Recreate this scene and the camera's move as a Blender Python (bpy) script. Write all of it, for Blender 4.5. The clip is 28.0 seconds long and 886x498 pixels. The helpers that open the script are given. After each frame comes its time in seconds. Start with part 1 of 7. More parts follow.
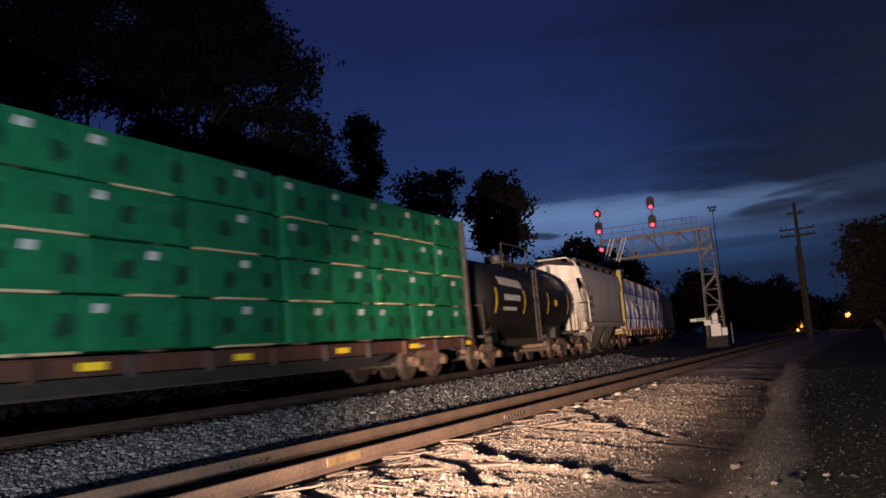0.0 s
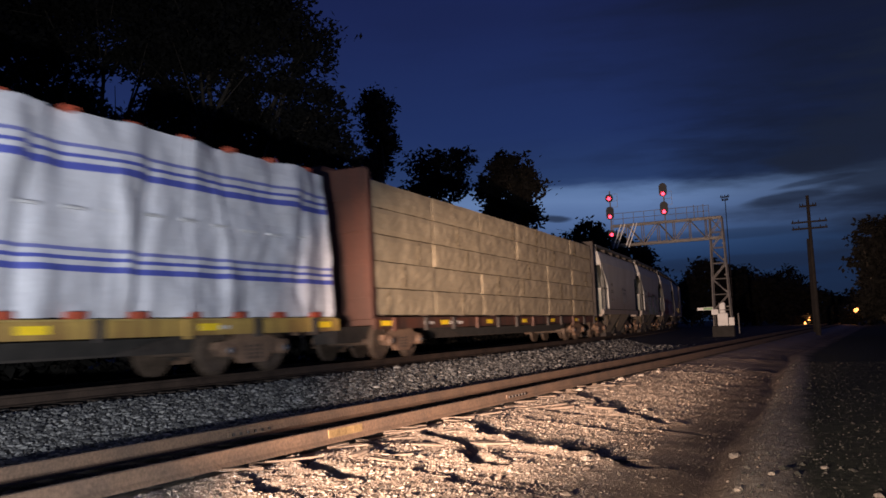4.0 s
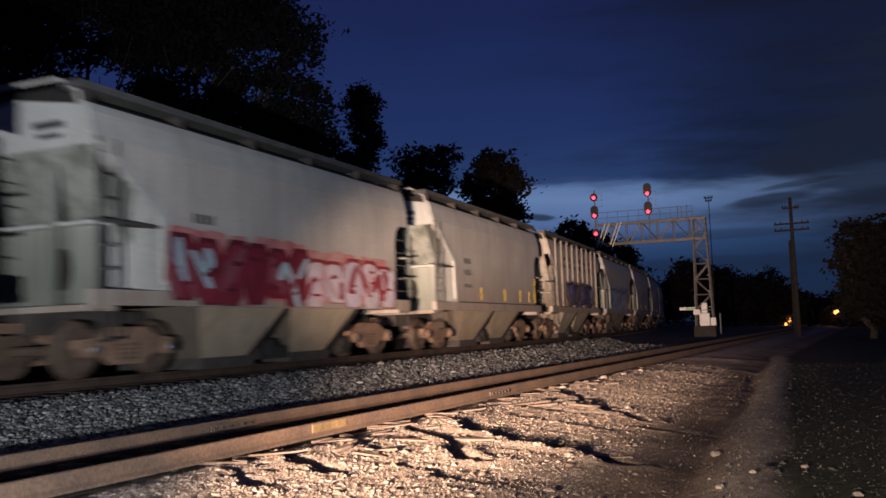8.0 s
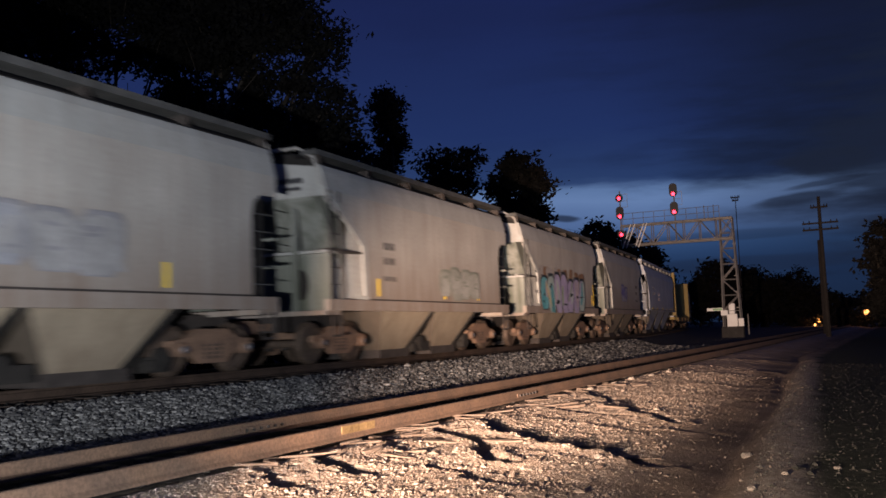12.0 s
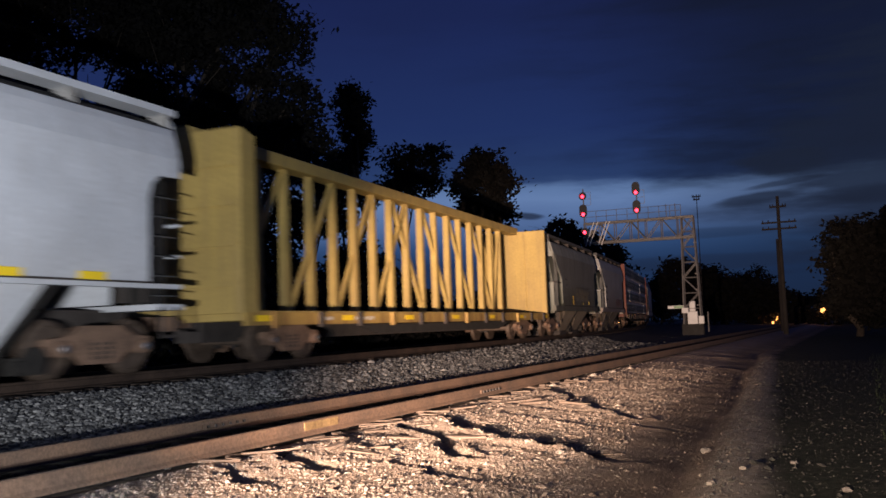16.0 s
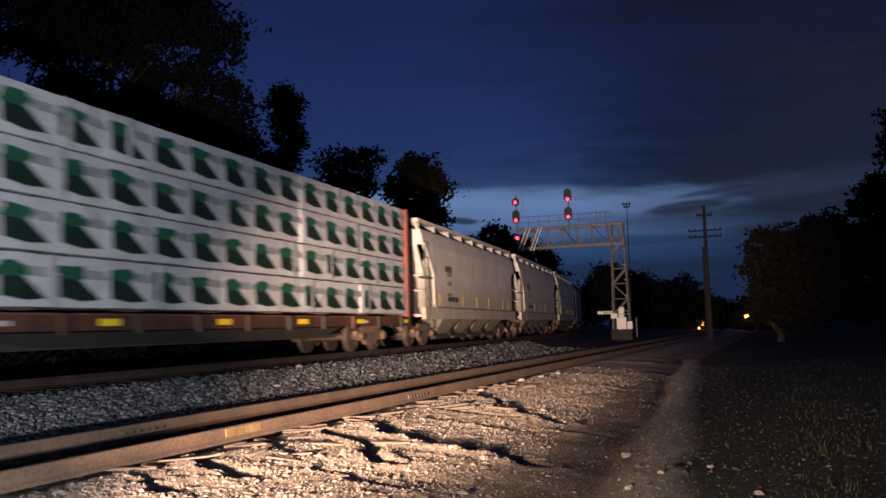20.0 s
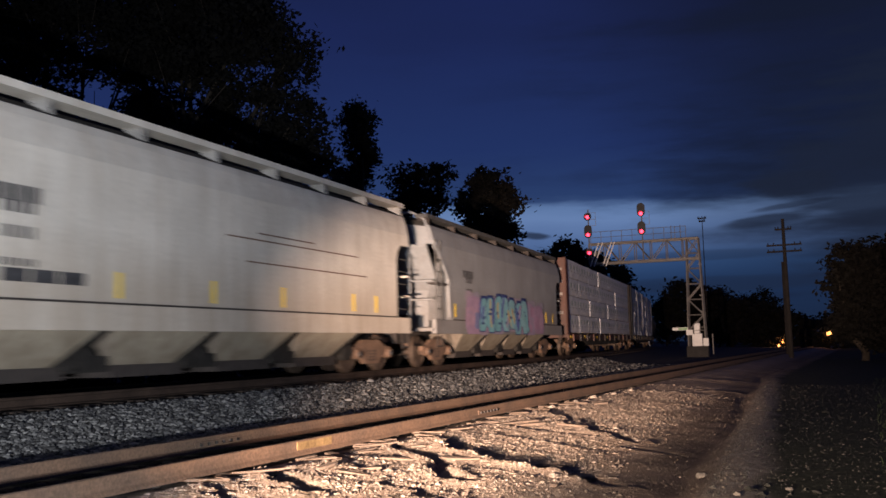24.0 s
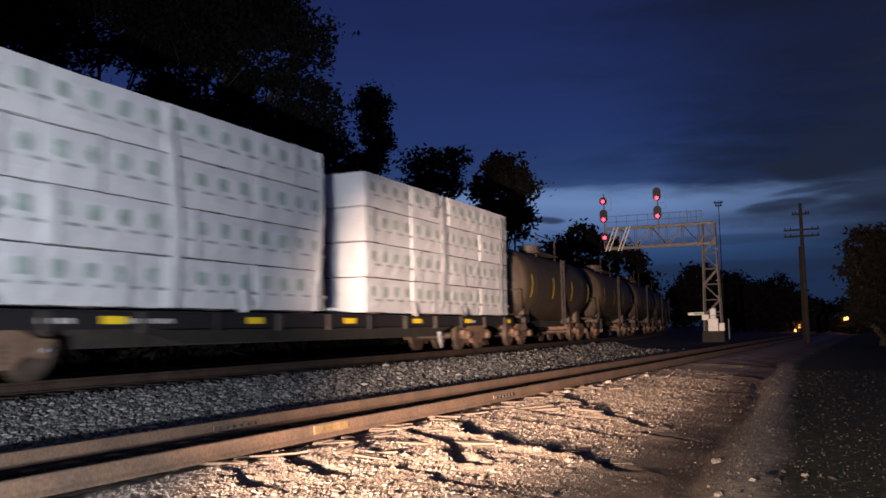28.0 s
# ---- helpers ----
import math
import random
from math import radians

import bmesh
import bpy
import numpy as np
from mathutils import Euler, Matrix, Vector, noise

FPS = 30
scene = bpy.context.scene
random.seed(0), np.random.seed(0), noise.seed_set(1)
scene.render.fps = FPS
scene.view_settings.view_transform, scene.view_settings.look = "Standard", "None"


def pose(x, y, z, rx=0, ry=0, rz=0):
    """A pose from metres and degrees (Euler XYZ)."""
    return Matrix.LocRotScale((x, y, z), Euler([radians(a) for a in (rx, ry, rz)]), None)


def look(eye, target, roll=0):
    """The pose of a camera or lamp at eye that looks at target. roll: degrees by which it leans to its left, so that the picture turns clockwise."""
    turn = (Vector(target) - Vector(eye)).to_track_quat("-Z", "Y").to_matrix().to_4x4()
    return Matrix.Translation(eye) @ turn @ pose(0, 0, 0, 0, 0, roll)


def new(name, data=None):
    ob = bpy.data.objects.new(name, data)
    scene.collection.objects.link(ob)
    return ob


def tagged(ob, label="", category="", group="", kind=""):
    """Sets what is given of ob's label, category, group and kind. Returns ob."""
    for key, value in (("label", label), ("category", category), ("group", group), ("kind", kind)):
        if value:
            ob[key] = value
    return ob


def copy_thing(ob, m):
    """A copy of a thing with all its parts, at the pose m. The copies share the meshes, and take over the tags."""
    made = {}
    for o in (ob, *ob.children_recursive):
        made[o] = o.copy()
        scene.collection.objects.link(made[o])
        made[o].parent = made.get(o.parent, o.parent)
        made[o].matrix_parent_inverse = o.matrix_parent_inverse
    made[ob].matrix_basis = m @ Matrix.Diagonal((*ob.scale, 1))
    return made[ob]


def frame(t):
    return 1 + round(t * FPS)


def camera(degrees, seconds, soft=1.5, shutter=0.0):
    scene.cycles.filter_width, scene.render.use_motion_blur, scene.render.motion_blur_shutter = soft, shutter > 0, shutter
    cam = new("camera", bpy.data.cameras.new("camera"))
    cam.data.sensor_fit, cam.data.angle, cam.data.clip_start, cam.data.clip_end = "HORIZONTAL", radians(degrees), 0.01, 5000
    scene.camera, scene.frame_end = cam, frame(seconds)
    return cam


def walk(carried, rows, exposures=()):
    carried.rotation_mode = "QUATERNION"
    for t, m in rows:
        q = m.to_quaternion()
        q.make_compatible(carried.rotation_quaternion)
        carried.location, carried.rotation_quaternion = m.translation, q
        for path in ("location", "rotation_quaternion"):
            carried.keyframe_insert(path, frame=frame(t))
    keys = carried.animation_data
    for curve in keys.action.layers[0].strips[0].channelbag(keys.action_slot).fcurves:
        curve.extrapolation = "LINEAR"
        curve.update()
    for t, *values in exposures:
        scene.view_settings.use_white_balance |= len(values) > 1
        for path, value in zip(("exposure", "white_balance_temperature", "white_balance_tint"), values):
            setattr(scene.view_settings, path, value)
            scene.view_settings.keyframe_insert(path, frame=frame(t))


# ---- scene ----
cam = camera(53.0, 28.0, 1.6, 0.55)
walk(cam, [
    (0.0, pose(-0.021, 0.041, 1.510, 96.721, 5.022, 26.600)),
    (0.5, pose(-0.028, 0.019, 1.516, 96.708, 4.838, 26.941)),
    (1.0, pose(-0.028, 0.033, 1.509, 96.450, 4.709, 26.888)),
    (1.5, pose(-0.035, 0.039, 1.509, 95.383, 3.702, 25.850)),
    (2.0, pose(-0.020, 0.042, 1.505, 95.005, 2.962, 25.261)),
    (2.5, pose(-0.006, 0.042, 1.507, 95.050, 2.505, 25.141)),
    (3.0, pose(-0.003, 0.052, 1.507, 95.470, 2.380, 25.809)),
    (3.5, pose(-0.005, 0.037, 1.505, 95.308, 2.573, 26.680)),
    (5.5, pose(0.002, 0.032, 1.508, 95.437, 2.539, 27.256)),
    (6.0, pose(0.001, 0.029, 1.500, 95.140, 2.300, 27.145)),
    (6.5, pose(0.009, 0.014, 1.504, 95.435, 2.213, 26.386)),
    (7.0, pose(-0.009, 0.034, 1.497, 95.338, 2.203, 26.543)),
    (7.5, pose(-0.009, -0.002, 1.498, 95.008, 2.231, 26.667)),
    (8.0, pose(-0.022, 0.010, 1.494, 95.102, 1.931, 25.885)),
    (8.5, pose(-0.035, -0.003, 1.499, 95.250, 1.779, 25.405)),
    (9.0, pose(-0.028, -0.030, 1.495, 95.115, 1.747, 25.257)),
    (9.5, pose(-0.032, 0.003, 1.494, 95.145, 1.831, 25.232)),
    (10.0, pose(-0.027, -0.016, 1.491, 95.107, 1.945, 25.265)),
    (10.5, pose(-0.024, -0.023, 1.496, 95.210, 2.008, 25.702)),
    (11.0, pose(-0.032, -0.003, 1.491, 95.210, 2.011, 26.470)),
    (11.5, pose(-0.036, -0.033, 1.495, 95.305, 1.962, 27.278)),
    (13.5, pose(-0.046, -0.021, 1.484, 95.078, 2.402, 27.616)),
    (14.0, pose(-0.035, -0.045, 1.488, 95.118, 2.446, 27.113)),
    (14.5, pose(-0.045, -0.021, 1.482, 94.921, 2.255, 26.136)),
    (15.0, pose(-0.039, -0.045, 1.484, 94.224, 1.995, 25.077)),
    (15.5, pose(-0.044, -0.037, 1.485, 94.397, 1.885, 24.837)),
    (16.0, pose(-0.041, -0.038, 1.488, 94.992, 2.001, 25.158)),
    (16.5, pose(-0.038, -0.029, 1.484, 94.838, 2.204, 25.171)),
    (17.0, pose(-0.036, -0.039, 1.486, 94.782, 2.181, 25.346)),
    (17.5, pose(-0.031, -0.026, 1.494, 94.784, 1.970, 25.088)),
    (18.0, pose(-0.026, -0.032, 1.491, 94.672, 1.681, 24.395)),
    (18.5, pose(-0.011, -0.013, 1.496, 95.004, 1.748, 23.040)),
    (19.0, pose(0.008, 0.003, 1.493, 94.936, 1.743, 22.036)),
    (19.5, pose(0.024, 0.018, 1.500, 95.276, 1.816, 21.156)),
    (20.0, pose(0.033, 0.026, 1.496, 95.122, 1.743, 20.893)),
    (20.5, pose(0.014, 0.020, 1.495, 95.087, 1.613, 22.068)),
    (21.0, pose(0.011, 0.009, 1.509, 95.862, 1.622, 22.991)),
    (21.5, pose(0.020, 0.002, 1.505, 95.914, 1.724, 23.496)),
    (23.5, pose(0.048, 0.048, 1.500, 96.324, 1.395, 25.295)),
    (24.0, pose(0.055, 0.043, 1.499, 96.216, 1.341, 25.479)),
    (24.5, pose(0.050, 0.035, 1.499, 95.788, 1.270, 25.524)),
    (25.0, pose(0.054, 0.046, 1.502, 95.727, 1.448, 25.331)),
    (25.5, pose(0.059, 0.036, 1.500, 95.548, 1.489, 25.283)),
    (26.0, pose(0.066, 0.038, 1.502, 95.235, 1.576, 25.659)),
    (26.5, pose(0.084, 0.045, 1.501, 95.186, 1.509, 26.270)),
    (27.0, pose(0.081, 0.054, 1.502, 95.265, 1.458, 26.491)),
    (27.5, pose(0.069, 0.038, 1.505, 95.362, 1.428, 26.540)),
    (28.0, pose(0.056, 0.017, 1.512, 95.233, 1.222, 26.433)),
], [(0.0, 0.0), (17.0, 0.0), (18.0, -0.1), (20.0, 0.0), (21.0, 0.15), (24.0, 0.06), (25.0, 0.14), (26.0, 0.28), (27.0, 0.22), (28.0, 0.2)])

# ---- world: late dusk, cloud bands, a paler strip over the horizon ----
world = bpy.data.worlds.new("dusk_sky")
scene.world = world
world.use_nodes = True


CLOUDS = [(5.0, 9.0, 9.5, 8.5, 0.0, 0.72), (-3.9, 9.2, 2.9, 0.8, 0.0, 0.85), (-5.0, 7.1, 3.2, 0.4, 0.08, 0.75), (-3.6, 7.95, 2.8, 0.2, 0.1, 0.6), (3.0, 6.9, 4.5, 0.7, 0.02, 0.6), (-19.6, 6.9, 1.3, 0.28, -0.1, 0.8), (-9.0, 5.2, 7.0, 0.35, 0.0, 0.35), (-7.5, 3.4, 8.0, 0.5, 0.0, 0.35)]


def sky():
    nt = world.node_tree
    nt.nodes.clear()
    N, L = nt.nodes.new, nt.links.new
    tc = N("ShaderNodeTexCoord")
    sep = N("ShaderNodeSeparateXYZ")
    L(tc.outputs["Generated"], sep.inputs[0])
    ramp = N("ShaderNodeValToRGB")
    stops = [(0.0, (0.009, 0.019, 0.050)), (0.06, (0.013, 0.031, 0.085)), (0.085, (0.027, 0.063, 0.160)), (0.112, (0.082, 0.142, 0.305)), (0.134, (0.125, 0.205, 0.40)),
             (0.148, (0.105, 0.178, 0.355)), (0.157, (0.022, 0.046, 0.135)), (0.215, (0.0145, 0.030, 0.115)), (0.34, (0.0110, 0.0190, 0.083)), (0.6, (0.0065, 0.0095, 0.045))]
    el = ramp.color_ramp.elements
    while len(el) < len(stops):
        el.new(0.5)
    for e, (p, c) in zip(el, stops):
        e.position, e.color = p, (*c, 1)
    # cloud bands, stretched along the horizon
    mp = N("ShaderNodeMapping")
    mp.inputs["Scale"].default_value = (2.0, 2.0, 12.0)
    L(tc.outputs["Generated"], mp.inputs[0])
    nz = N("ShaderNodeTexNoise")
    nz.inputs["Scale"].default_value, nz.inputs["Detail"].default_value, nz.inputs["Roughness"].default_value = 2.1, 7, 0.56
    L(mp.outputs[0], nz.inputs["Vector"])
    # the cloud deck ends in an uneven edge over the pale strip
    edge = N("ShaderNodeMath")
    edge.operation = "MULTIPLY_ADD"
    L(nz.outputs["Fac"], edge.inputs[0])
    edge.inputs[1].default_value = 0.036
    L(sep.outputs["Z"], edge.inputs[2])
    base = N("ShaderNodeMath")
    base.operation = "SUBTRACT"
    L(edge.outputs[0], base.inputs[0])
    base.inputs[1].default_value = 0.018
    L(base.outputs[0], ramp.inputs[0])
    cr = N("ShaderNodeValToRGB")
    cr.color_ramp.elements[0].position, cr.color_ramp.elements[1].position = 0.50, 0.66
    L(nz.outputs["Fac"], cr.inputs[0])
    # more cloud towards the track's end of the sky
    dot = N("ShaderNodeVectorMath")
    dot.operation = "DOT_PRODUCT"
    dot.inputs[1].default_value = (0.14, 0.98, 0.12)
    L(tc.outputs["Generated"], dot.inputs[0])
    mr = N("ShaderNodeMapRange")
    mr.inputs["From Min"].default_value, mr.inputs["From Max"].default_value = 0.86, 1.0
    mr.inputs["To Min"].default_value, mr.inputs["To Max"].default_value = 0.10, 0.70
    L(dot.outputs["Value"], mr.inputs["Value"])
    mul = N("ShaderNodeMath")
    mul.operation = "MULTIPLY"
    L(cr.outputs["Color"], mul.inputs[0])
    L(mr.outputs["Result"], mul.inputs[1])
    mix = N("ShaderNodeMix")
    mix.data_type = "RGBA"
    L(mul.outputs[0], mix.inputs["Factor"])
    L(ramp.outputs["Color"], mix.inputs["A"])
    mix.inputs["B"].default_value = (0.0085, 0.0145, 0.038, 1)
    # a heavy cloud bank high over the road's end
    bank = N("ShaderNodeVectorMath")
    bank.operation = "DOT_PRODUCT"
    bank.inputs[1].default_value = (0.13, 0.905, 0.405)
    L(tc.outputs["Generated"], bank.inputs[0])
    wave = N("ShaderNodeMath")
    wave.operation = "MULTIPLY_ADD"
    L(nz.outputs["Fac"], wave.inputs[0])
    wave.inputs[1].default_value = 0.05
    L(bank.outputs["Value"], wave.inputs[2])
    thick = N("ShaderNodeMapRange")
    thick.interpolation_type = "SMOOTHSTEP"
    thick.inputs["From Min"].default_value, thick.inputs["From Max"].default_value = 0.915, 1.015
    thick.inputs["To Max"].default_value = 0.82
    L(wave.outputs[0], thick.inputs["Value"])
    mix2 = N("ShaderNodeMix")
    mix2.data_type = "RGBA"
    L(thick.outputs["Result"], mix2.inputs["Factor"])
    L(mix.outputs["Result"], mix2.inputs["A"])
    mix2.inputs["B"].default_value = (0.0062, 0.0082, 0.0185, 1)
    # a lower, ragged bank over the road
    low = N("ShaderNodeVectorMath")
    low.operation = "DOT_PRODUCT"
    low.inputs[1].default_value = (0.055, 0.985, 0.163)
    L(tc.outputs["Generated"], low.inputs[0])
    rag = N("ShaderNodeMath")
    rag.operation = "MULTIPLY_ADD"
    L(nz.outputs["Fac"], rag.inputs[0])
    rag.inputs[1].default_value = 0.06
    L(low.outputs["Value"], rag.inputs[2])
    veil = N("ShaderNodeMapRange")
    veil.interpolation_type = "SMOOTHSTEP"
    veil.inputs["From Min"].default_value, veil.inputs["From Max"].default_value = 0.99, 1.035
    veil.inputs["To Max"].default_value = 0.35
    L(rag.outputs[0], veil.inputs["Value"])
    mix3 = N("ShaderNodeMix")
    mix3.data_type = "RGBA"
    L(veil.outputs["Result"], mix3.inputs["Factor"])
    L(mix2.outputs["Result"], mix3.inputs["A"])
    mix3.inputs["B"].default_value = (0.0085, 0.0135, 0.032, 1)
    # single dark clouds: azimuth, elevation, half width, half height (degrees), slant, thickness
    def m2(op, a, b):
        n = N("ShaderNodeMath")
        n.operation = op
        for i, q in enumerate((a, b)):
            if isinstance(q, (int, float)):
                n.inputs[i].default_value = q
            else:
                L(q, n.inputs[i])
        return n.outputs[0]
    az, last = m2("ARCTAN2", sep.outputs["X"], sep.outputs["Y"]), mix3.outputs["Result"]
    puff = N("ShaderNodeTexNoise")
    puff.inputs["Scale"].default_value, puff.inputs["Detail"].default_value = 6.0, 6
    L(mp.outputs[0], puff.inputs["Vector"])
    ragged = m2("MULTIPLY", m2("SUBTRACT", puff.outputs["Fac"], 0.5), 2.2)
    for a0, e0, wa, we, slant, thick_by in CLOUDS:
        da = m2("SUBTRACT", az, radians(a0))
        de = m2("SUBTRACT", m2("SUBTRACT", sep.outputs["Z"], math.sin(radians(e0))), m2("MULTIPLY", da, slant))
        ea, ee = m2("DIVIDE", da, radians(wa)), m2("DIVIDE", de, radians(we))
        dist = m2("ADD", m2("ADD", m2("MULTIPLY", ea, ea), m2("MULTIPLY", ee, ee)), ragged)
        soft = N("ShaderNodeMapRange")
        soft.interpolation_type = "SMOOTHSTEP"
        soft.inputs["From Min"].default_value, soft.inputs["From Max"].default_value = 1.25, 0.3
        soft.inputs["To Max"].default_value = thick_by
        L(dist, soft.inputs["Value"])
        cm = N("ShaderNodeMix")
        cm.data_type = "RGBA"
        L(soft.outputs["Result"], cm.inputs["Factor"])
        L(last, cm.inputs["A"])
        cm.inputs["B"].default_value = (0.0115, 0.0165, 0.034, 1)
        last = cm.outputs["Result"]
    bg = N("ShaderNodeBackground")
    L(last, bg.inputs["Color"])
    bg.inputs["Strength"].default_value = 1.0
    out = N("ShaderNodeOutputWorld")
    L(bg.outputs[0], out.inputs[0])


sky()


# ---- unseen headlights of the parked car beside the viewpoint, plus added fill spots ----
def headlight_and_fill(x, y, z, tx, ty, tz, watts, cone, blend, colour, size=0.09, wide=1.0):
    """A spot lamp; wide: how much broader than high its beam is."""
    lamp = bpy.data.lights.new("headlight_and_fill", "SPOT")
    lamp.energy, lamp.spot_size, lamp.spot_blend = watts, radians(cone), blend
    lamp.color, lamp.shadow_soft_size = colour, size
    ob = new("headlight_and_fill", lamp)
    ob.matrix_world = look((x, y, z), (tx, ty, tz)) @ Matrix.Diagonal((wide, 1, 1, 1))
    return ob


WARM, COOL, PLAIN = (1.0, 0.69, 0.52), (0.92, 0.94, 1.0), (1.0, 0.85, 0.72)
# Cool fill for the train's near side, set where a headlight would be.
headlight_and_fill(-1.4, -2.2, 0.85, -13.1, 17.4, 4.6, 9200, 54, 1.0, COOL, wide=1.3)
# Added fill for the dirt shoulder, higher than the headlights.
headlight_and_fill(-2.4, -6.0, 1.7, -1.7, 18.0, 0.2, 15600, 22.0, 1.0, (1.0, 0.76, 0.60), 0.16, wide=1.45)
headlight_and_fill(-2.6, -2.2, 0.85, -13.6, 60.0, 5.6, 117000, 22.0, 1.0, WARM, wide=1.6)
# Added wide fill for the near ground and the road's edge.
headlight_and_fill(-1.4, -2.2, 1.0, -2.6, 12.0, -1.0, 800, 58, 1.0, PLAIN, 0.16)


# ---- materials ----
def mat(name, base, rough=0.7, metal=0.0, vary=0.25, scale=3.0, fine=40.0, bump=0.0, second=None, second_amount=0.5, spec=0.4):
    """A painted or natural surface: two scales of noise vary the colour, a third one the relief."""
    m = bpy.data.materials.new(name)
    m.use_nodes = True
    nt = m.node_tree
    N, L = nt.nodes.new, nt.links.new
    b = nt.nodes["Principled BSDF"]
    b.inputs["Roughness"].default_value, b.inputs["Metallic"].default_value = rough, metal
    b.inputs["Specular IOR Level"].default_value = spec
    tc = N("ShaderNodeTexCoord")
    n1, n2 = N("ShaderNodeTexNoise"), N("ShaderNodeTexNoise")
    n1.inputs["Scale"].default_value, n1.inputs["Detail"].default_value = scale, 6
    n2.inputs["Scale"].default_value, n2.inputs["Detail"].default_value = fine, 3
    for n in (n1, n2):
        L(tc.outputs["Object"], n.inputs["Vector"])
    r = N("ShaderNodeValToRGB")
    dark = second or tuple(c * (1 - vary * 1.6) for c in base)
    r.color_ramp.elements[0].position, r.color_ramp.elements[1].position = 0.5 - 0.25 * (1.2 - second_amount), 0.7
    if second:
        r.color_ramp.elements[0].position, r.color_ramp.elements[1].position = second_amount - 0.12, second_amount + 0.12
    r.color_ramp.elements[0].color, r.color_ramp.elements[1].color = (*dark, 1), (*base, 1)
    L(n1.outputs["Fac"], r.inputs[0])
    mr = N("ShaderNodeMapRange")
    mr.inputs["From Min"].default_value, mr.inputs["From Max"].default_value = 0.3, 0.7
    mr.inputs["To Min"].default_value, mr.inputs["To Max"].default_value = 1 - vary, 1 + vary * 0.6
    L(n2.outputs["Fac"], mr.inputs["Value"])
    mix = N("ShaderNodeVectorMath")
    mix.operation = "SCALE"
    L(r.outputs["Color"], mix.inputs[0])
    L(mr.outputs["Result"], mix.inputs["Scale"])
    L(mix.outputs["Vector"], b.inputs["Base Color"])
    if bump:
        bp = N("ShaderNodeBump")
        bp.inputs["Strength"].default_value, bp.inputs["Distance"].default_value = 0.8, bump
        L(n2.outputs["Fac"], bp.inputs["Height"])
        L(bp.outputs["Normal"], b.inputs["Normal"])
    return m


def grimy(name, base, grime=(0.16, 0.12, 0.085), rough=0.6, streak=0.6, low=1.6, high=2.6, amount=0.55):
    """Freight-car paint: rain streaks run down it and road dirt lies over its lower part."""
    m = mat(name, base, rough, vary=0.12, scale=0.9, fine=14)
    nt = m.node_tree
    N, L = nt.nodes.new, nt.links.new
    b = nt.nodes["Principled BSDF"]
    src = b.inputs["Base Color"].links[0].from_socket
    tc = N("ShaderNodeTexCoord")
    mp = N("ShaderNodeMapping")
    mp.inputs["Scale"].default_value = (3.0, 3.0, 0.22)
    L(tc.outputs["Object"], mp.inputs[0])
    nz = N("ShaderNodeTexNoise")
    nz.inputs["Scale"].default_value, nz.inputs["Detail"].default_value = 1.7, 5
    L(mp.outputs[0], nz.inputs["Vector"])
    st = N("ShaderNodeMapRange")
    st.inputs["From Min"].default_value, st.inputs["From Max"].default_value = 0.42, 0.75
    st.inputs["To Max"].default_value = streak
    L(nz.outputs["Fac"], st.inputs["Value"])
    sep = N("ShaderNodeSeparateXYZ")
    L(tc.outputs["Object"], sep.inputs[0])
    lo = N("ShaderNodeMapRange")
    lo.inputs["From Min"].default_value, lo.inputs["From Max"].default_value = high, low
    lo.inputs["To Max"].default_value = amount
    L(sep.outputs["Z"], lo.inputs["Value"])
    mx = N("ShaderNodeMath")
    mx.operation, mx.use_clamp = "ADD", True
    L(st.outputs["Result"], mx.inputs[0])
    L(lo.outputs["Result"], mx.inputs[1])
    mix = N("ShaderNodeMix")
    mix.data_type = "RGBA"
    L(mx.outputs[0], mix.inputs["Factor"])
    L(src, mix.inputs["A"])
    mix.inputs["B"].default_value = (*grime, 1)
    L(mix.outputs["Result"], b.inputs["Base Color"])
    return m


def glow(name, colour, strength):
    m = bpy.data.materials.new(name)
    m.use_nodes = True
    b = m.node_tree.nodes["Principled BSDF"]
    b.inputs["Base Color"].default_value = (*colour, 1)
    b.inputs["Emission Color"].default_value = (*colour, 1)
    b.inputs["Emission Strength"].default_value = strength
    return m


RAIL = mat("rusty_rail_steel", (0.155, 0.096, 0.062), 0.8, 0.0, 0.3, 2.0, 30, 0.002, (0.11, 0.072, 0.05), 0.45)
TIE = mat("old_tie_wood", (0.075, 0.055, 0.042), 0.9, 0, 0.35, 4, 60, 0.004)
STEEL = mat("galvanised_steel", (0.25, 0.235, 0.22), 0.55, 0.4, 0.15, 3, 25)
BLACK = mat("black_signal_paint", (0.018, 0.018, 0.02), 0.5)
WHITE = mat("white_equipment_paint", (0.82, 0.81, 0.78), 0.45, 0, 0.08, 2, 20)
BEARING = mat("polished_bearing_cap", (0.75, 0.72, 0.68), 0.22, 0.9, 0.1, 5, 30)
RUST = mat("brown_rusty_truck_steel", (0.215, 0.135, 0.09), 0.8, 0.0, 0.35, 5, 45, 0.003, (0.11, 0.072, 0.052), 0.45)
WHEEL = mat("wheel_steel", (0.16, 0.118, 0.09), 0.6, 0.4, 0.3, 6, 40)
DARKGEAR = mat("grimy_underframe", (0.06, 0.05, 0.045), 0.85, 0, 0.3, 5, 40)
REFLECT = mat("yellow_reflector_tape", (1.0, 0.70, 0.03), 0.35, 0, 0.06, 3, 20)
POLEWOOD = mat("weathered_pole_wood", (0.022, 0.018, 0.016), 0.9, 0, 0.3, 3, 30)
BARK = mat("tree_bark", (0.07, 0.055, 0.042), 0.95, 0, 0.35, 5, 30, 0.01)


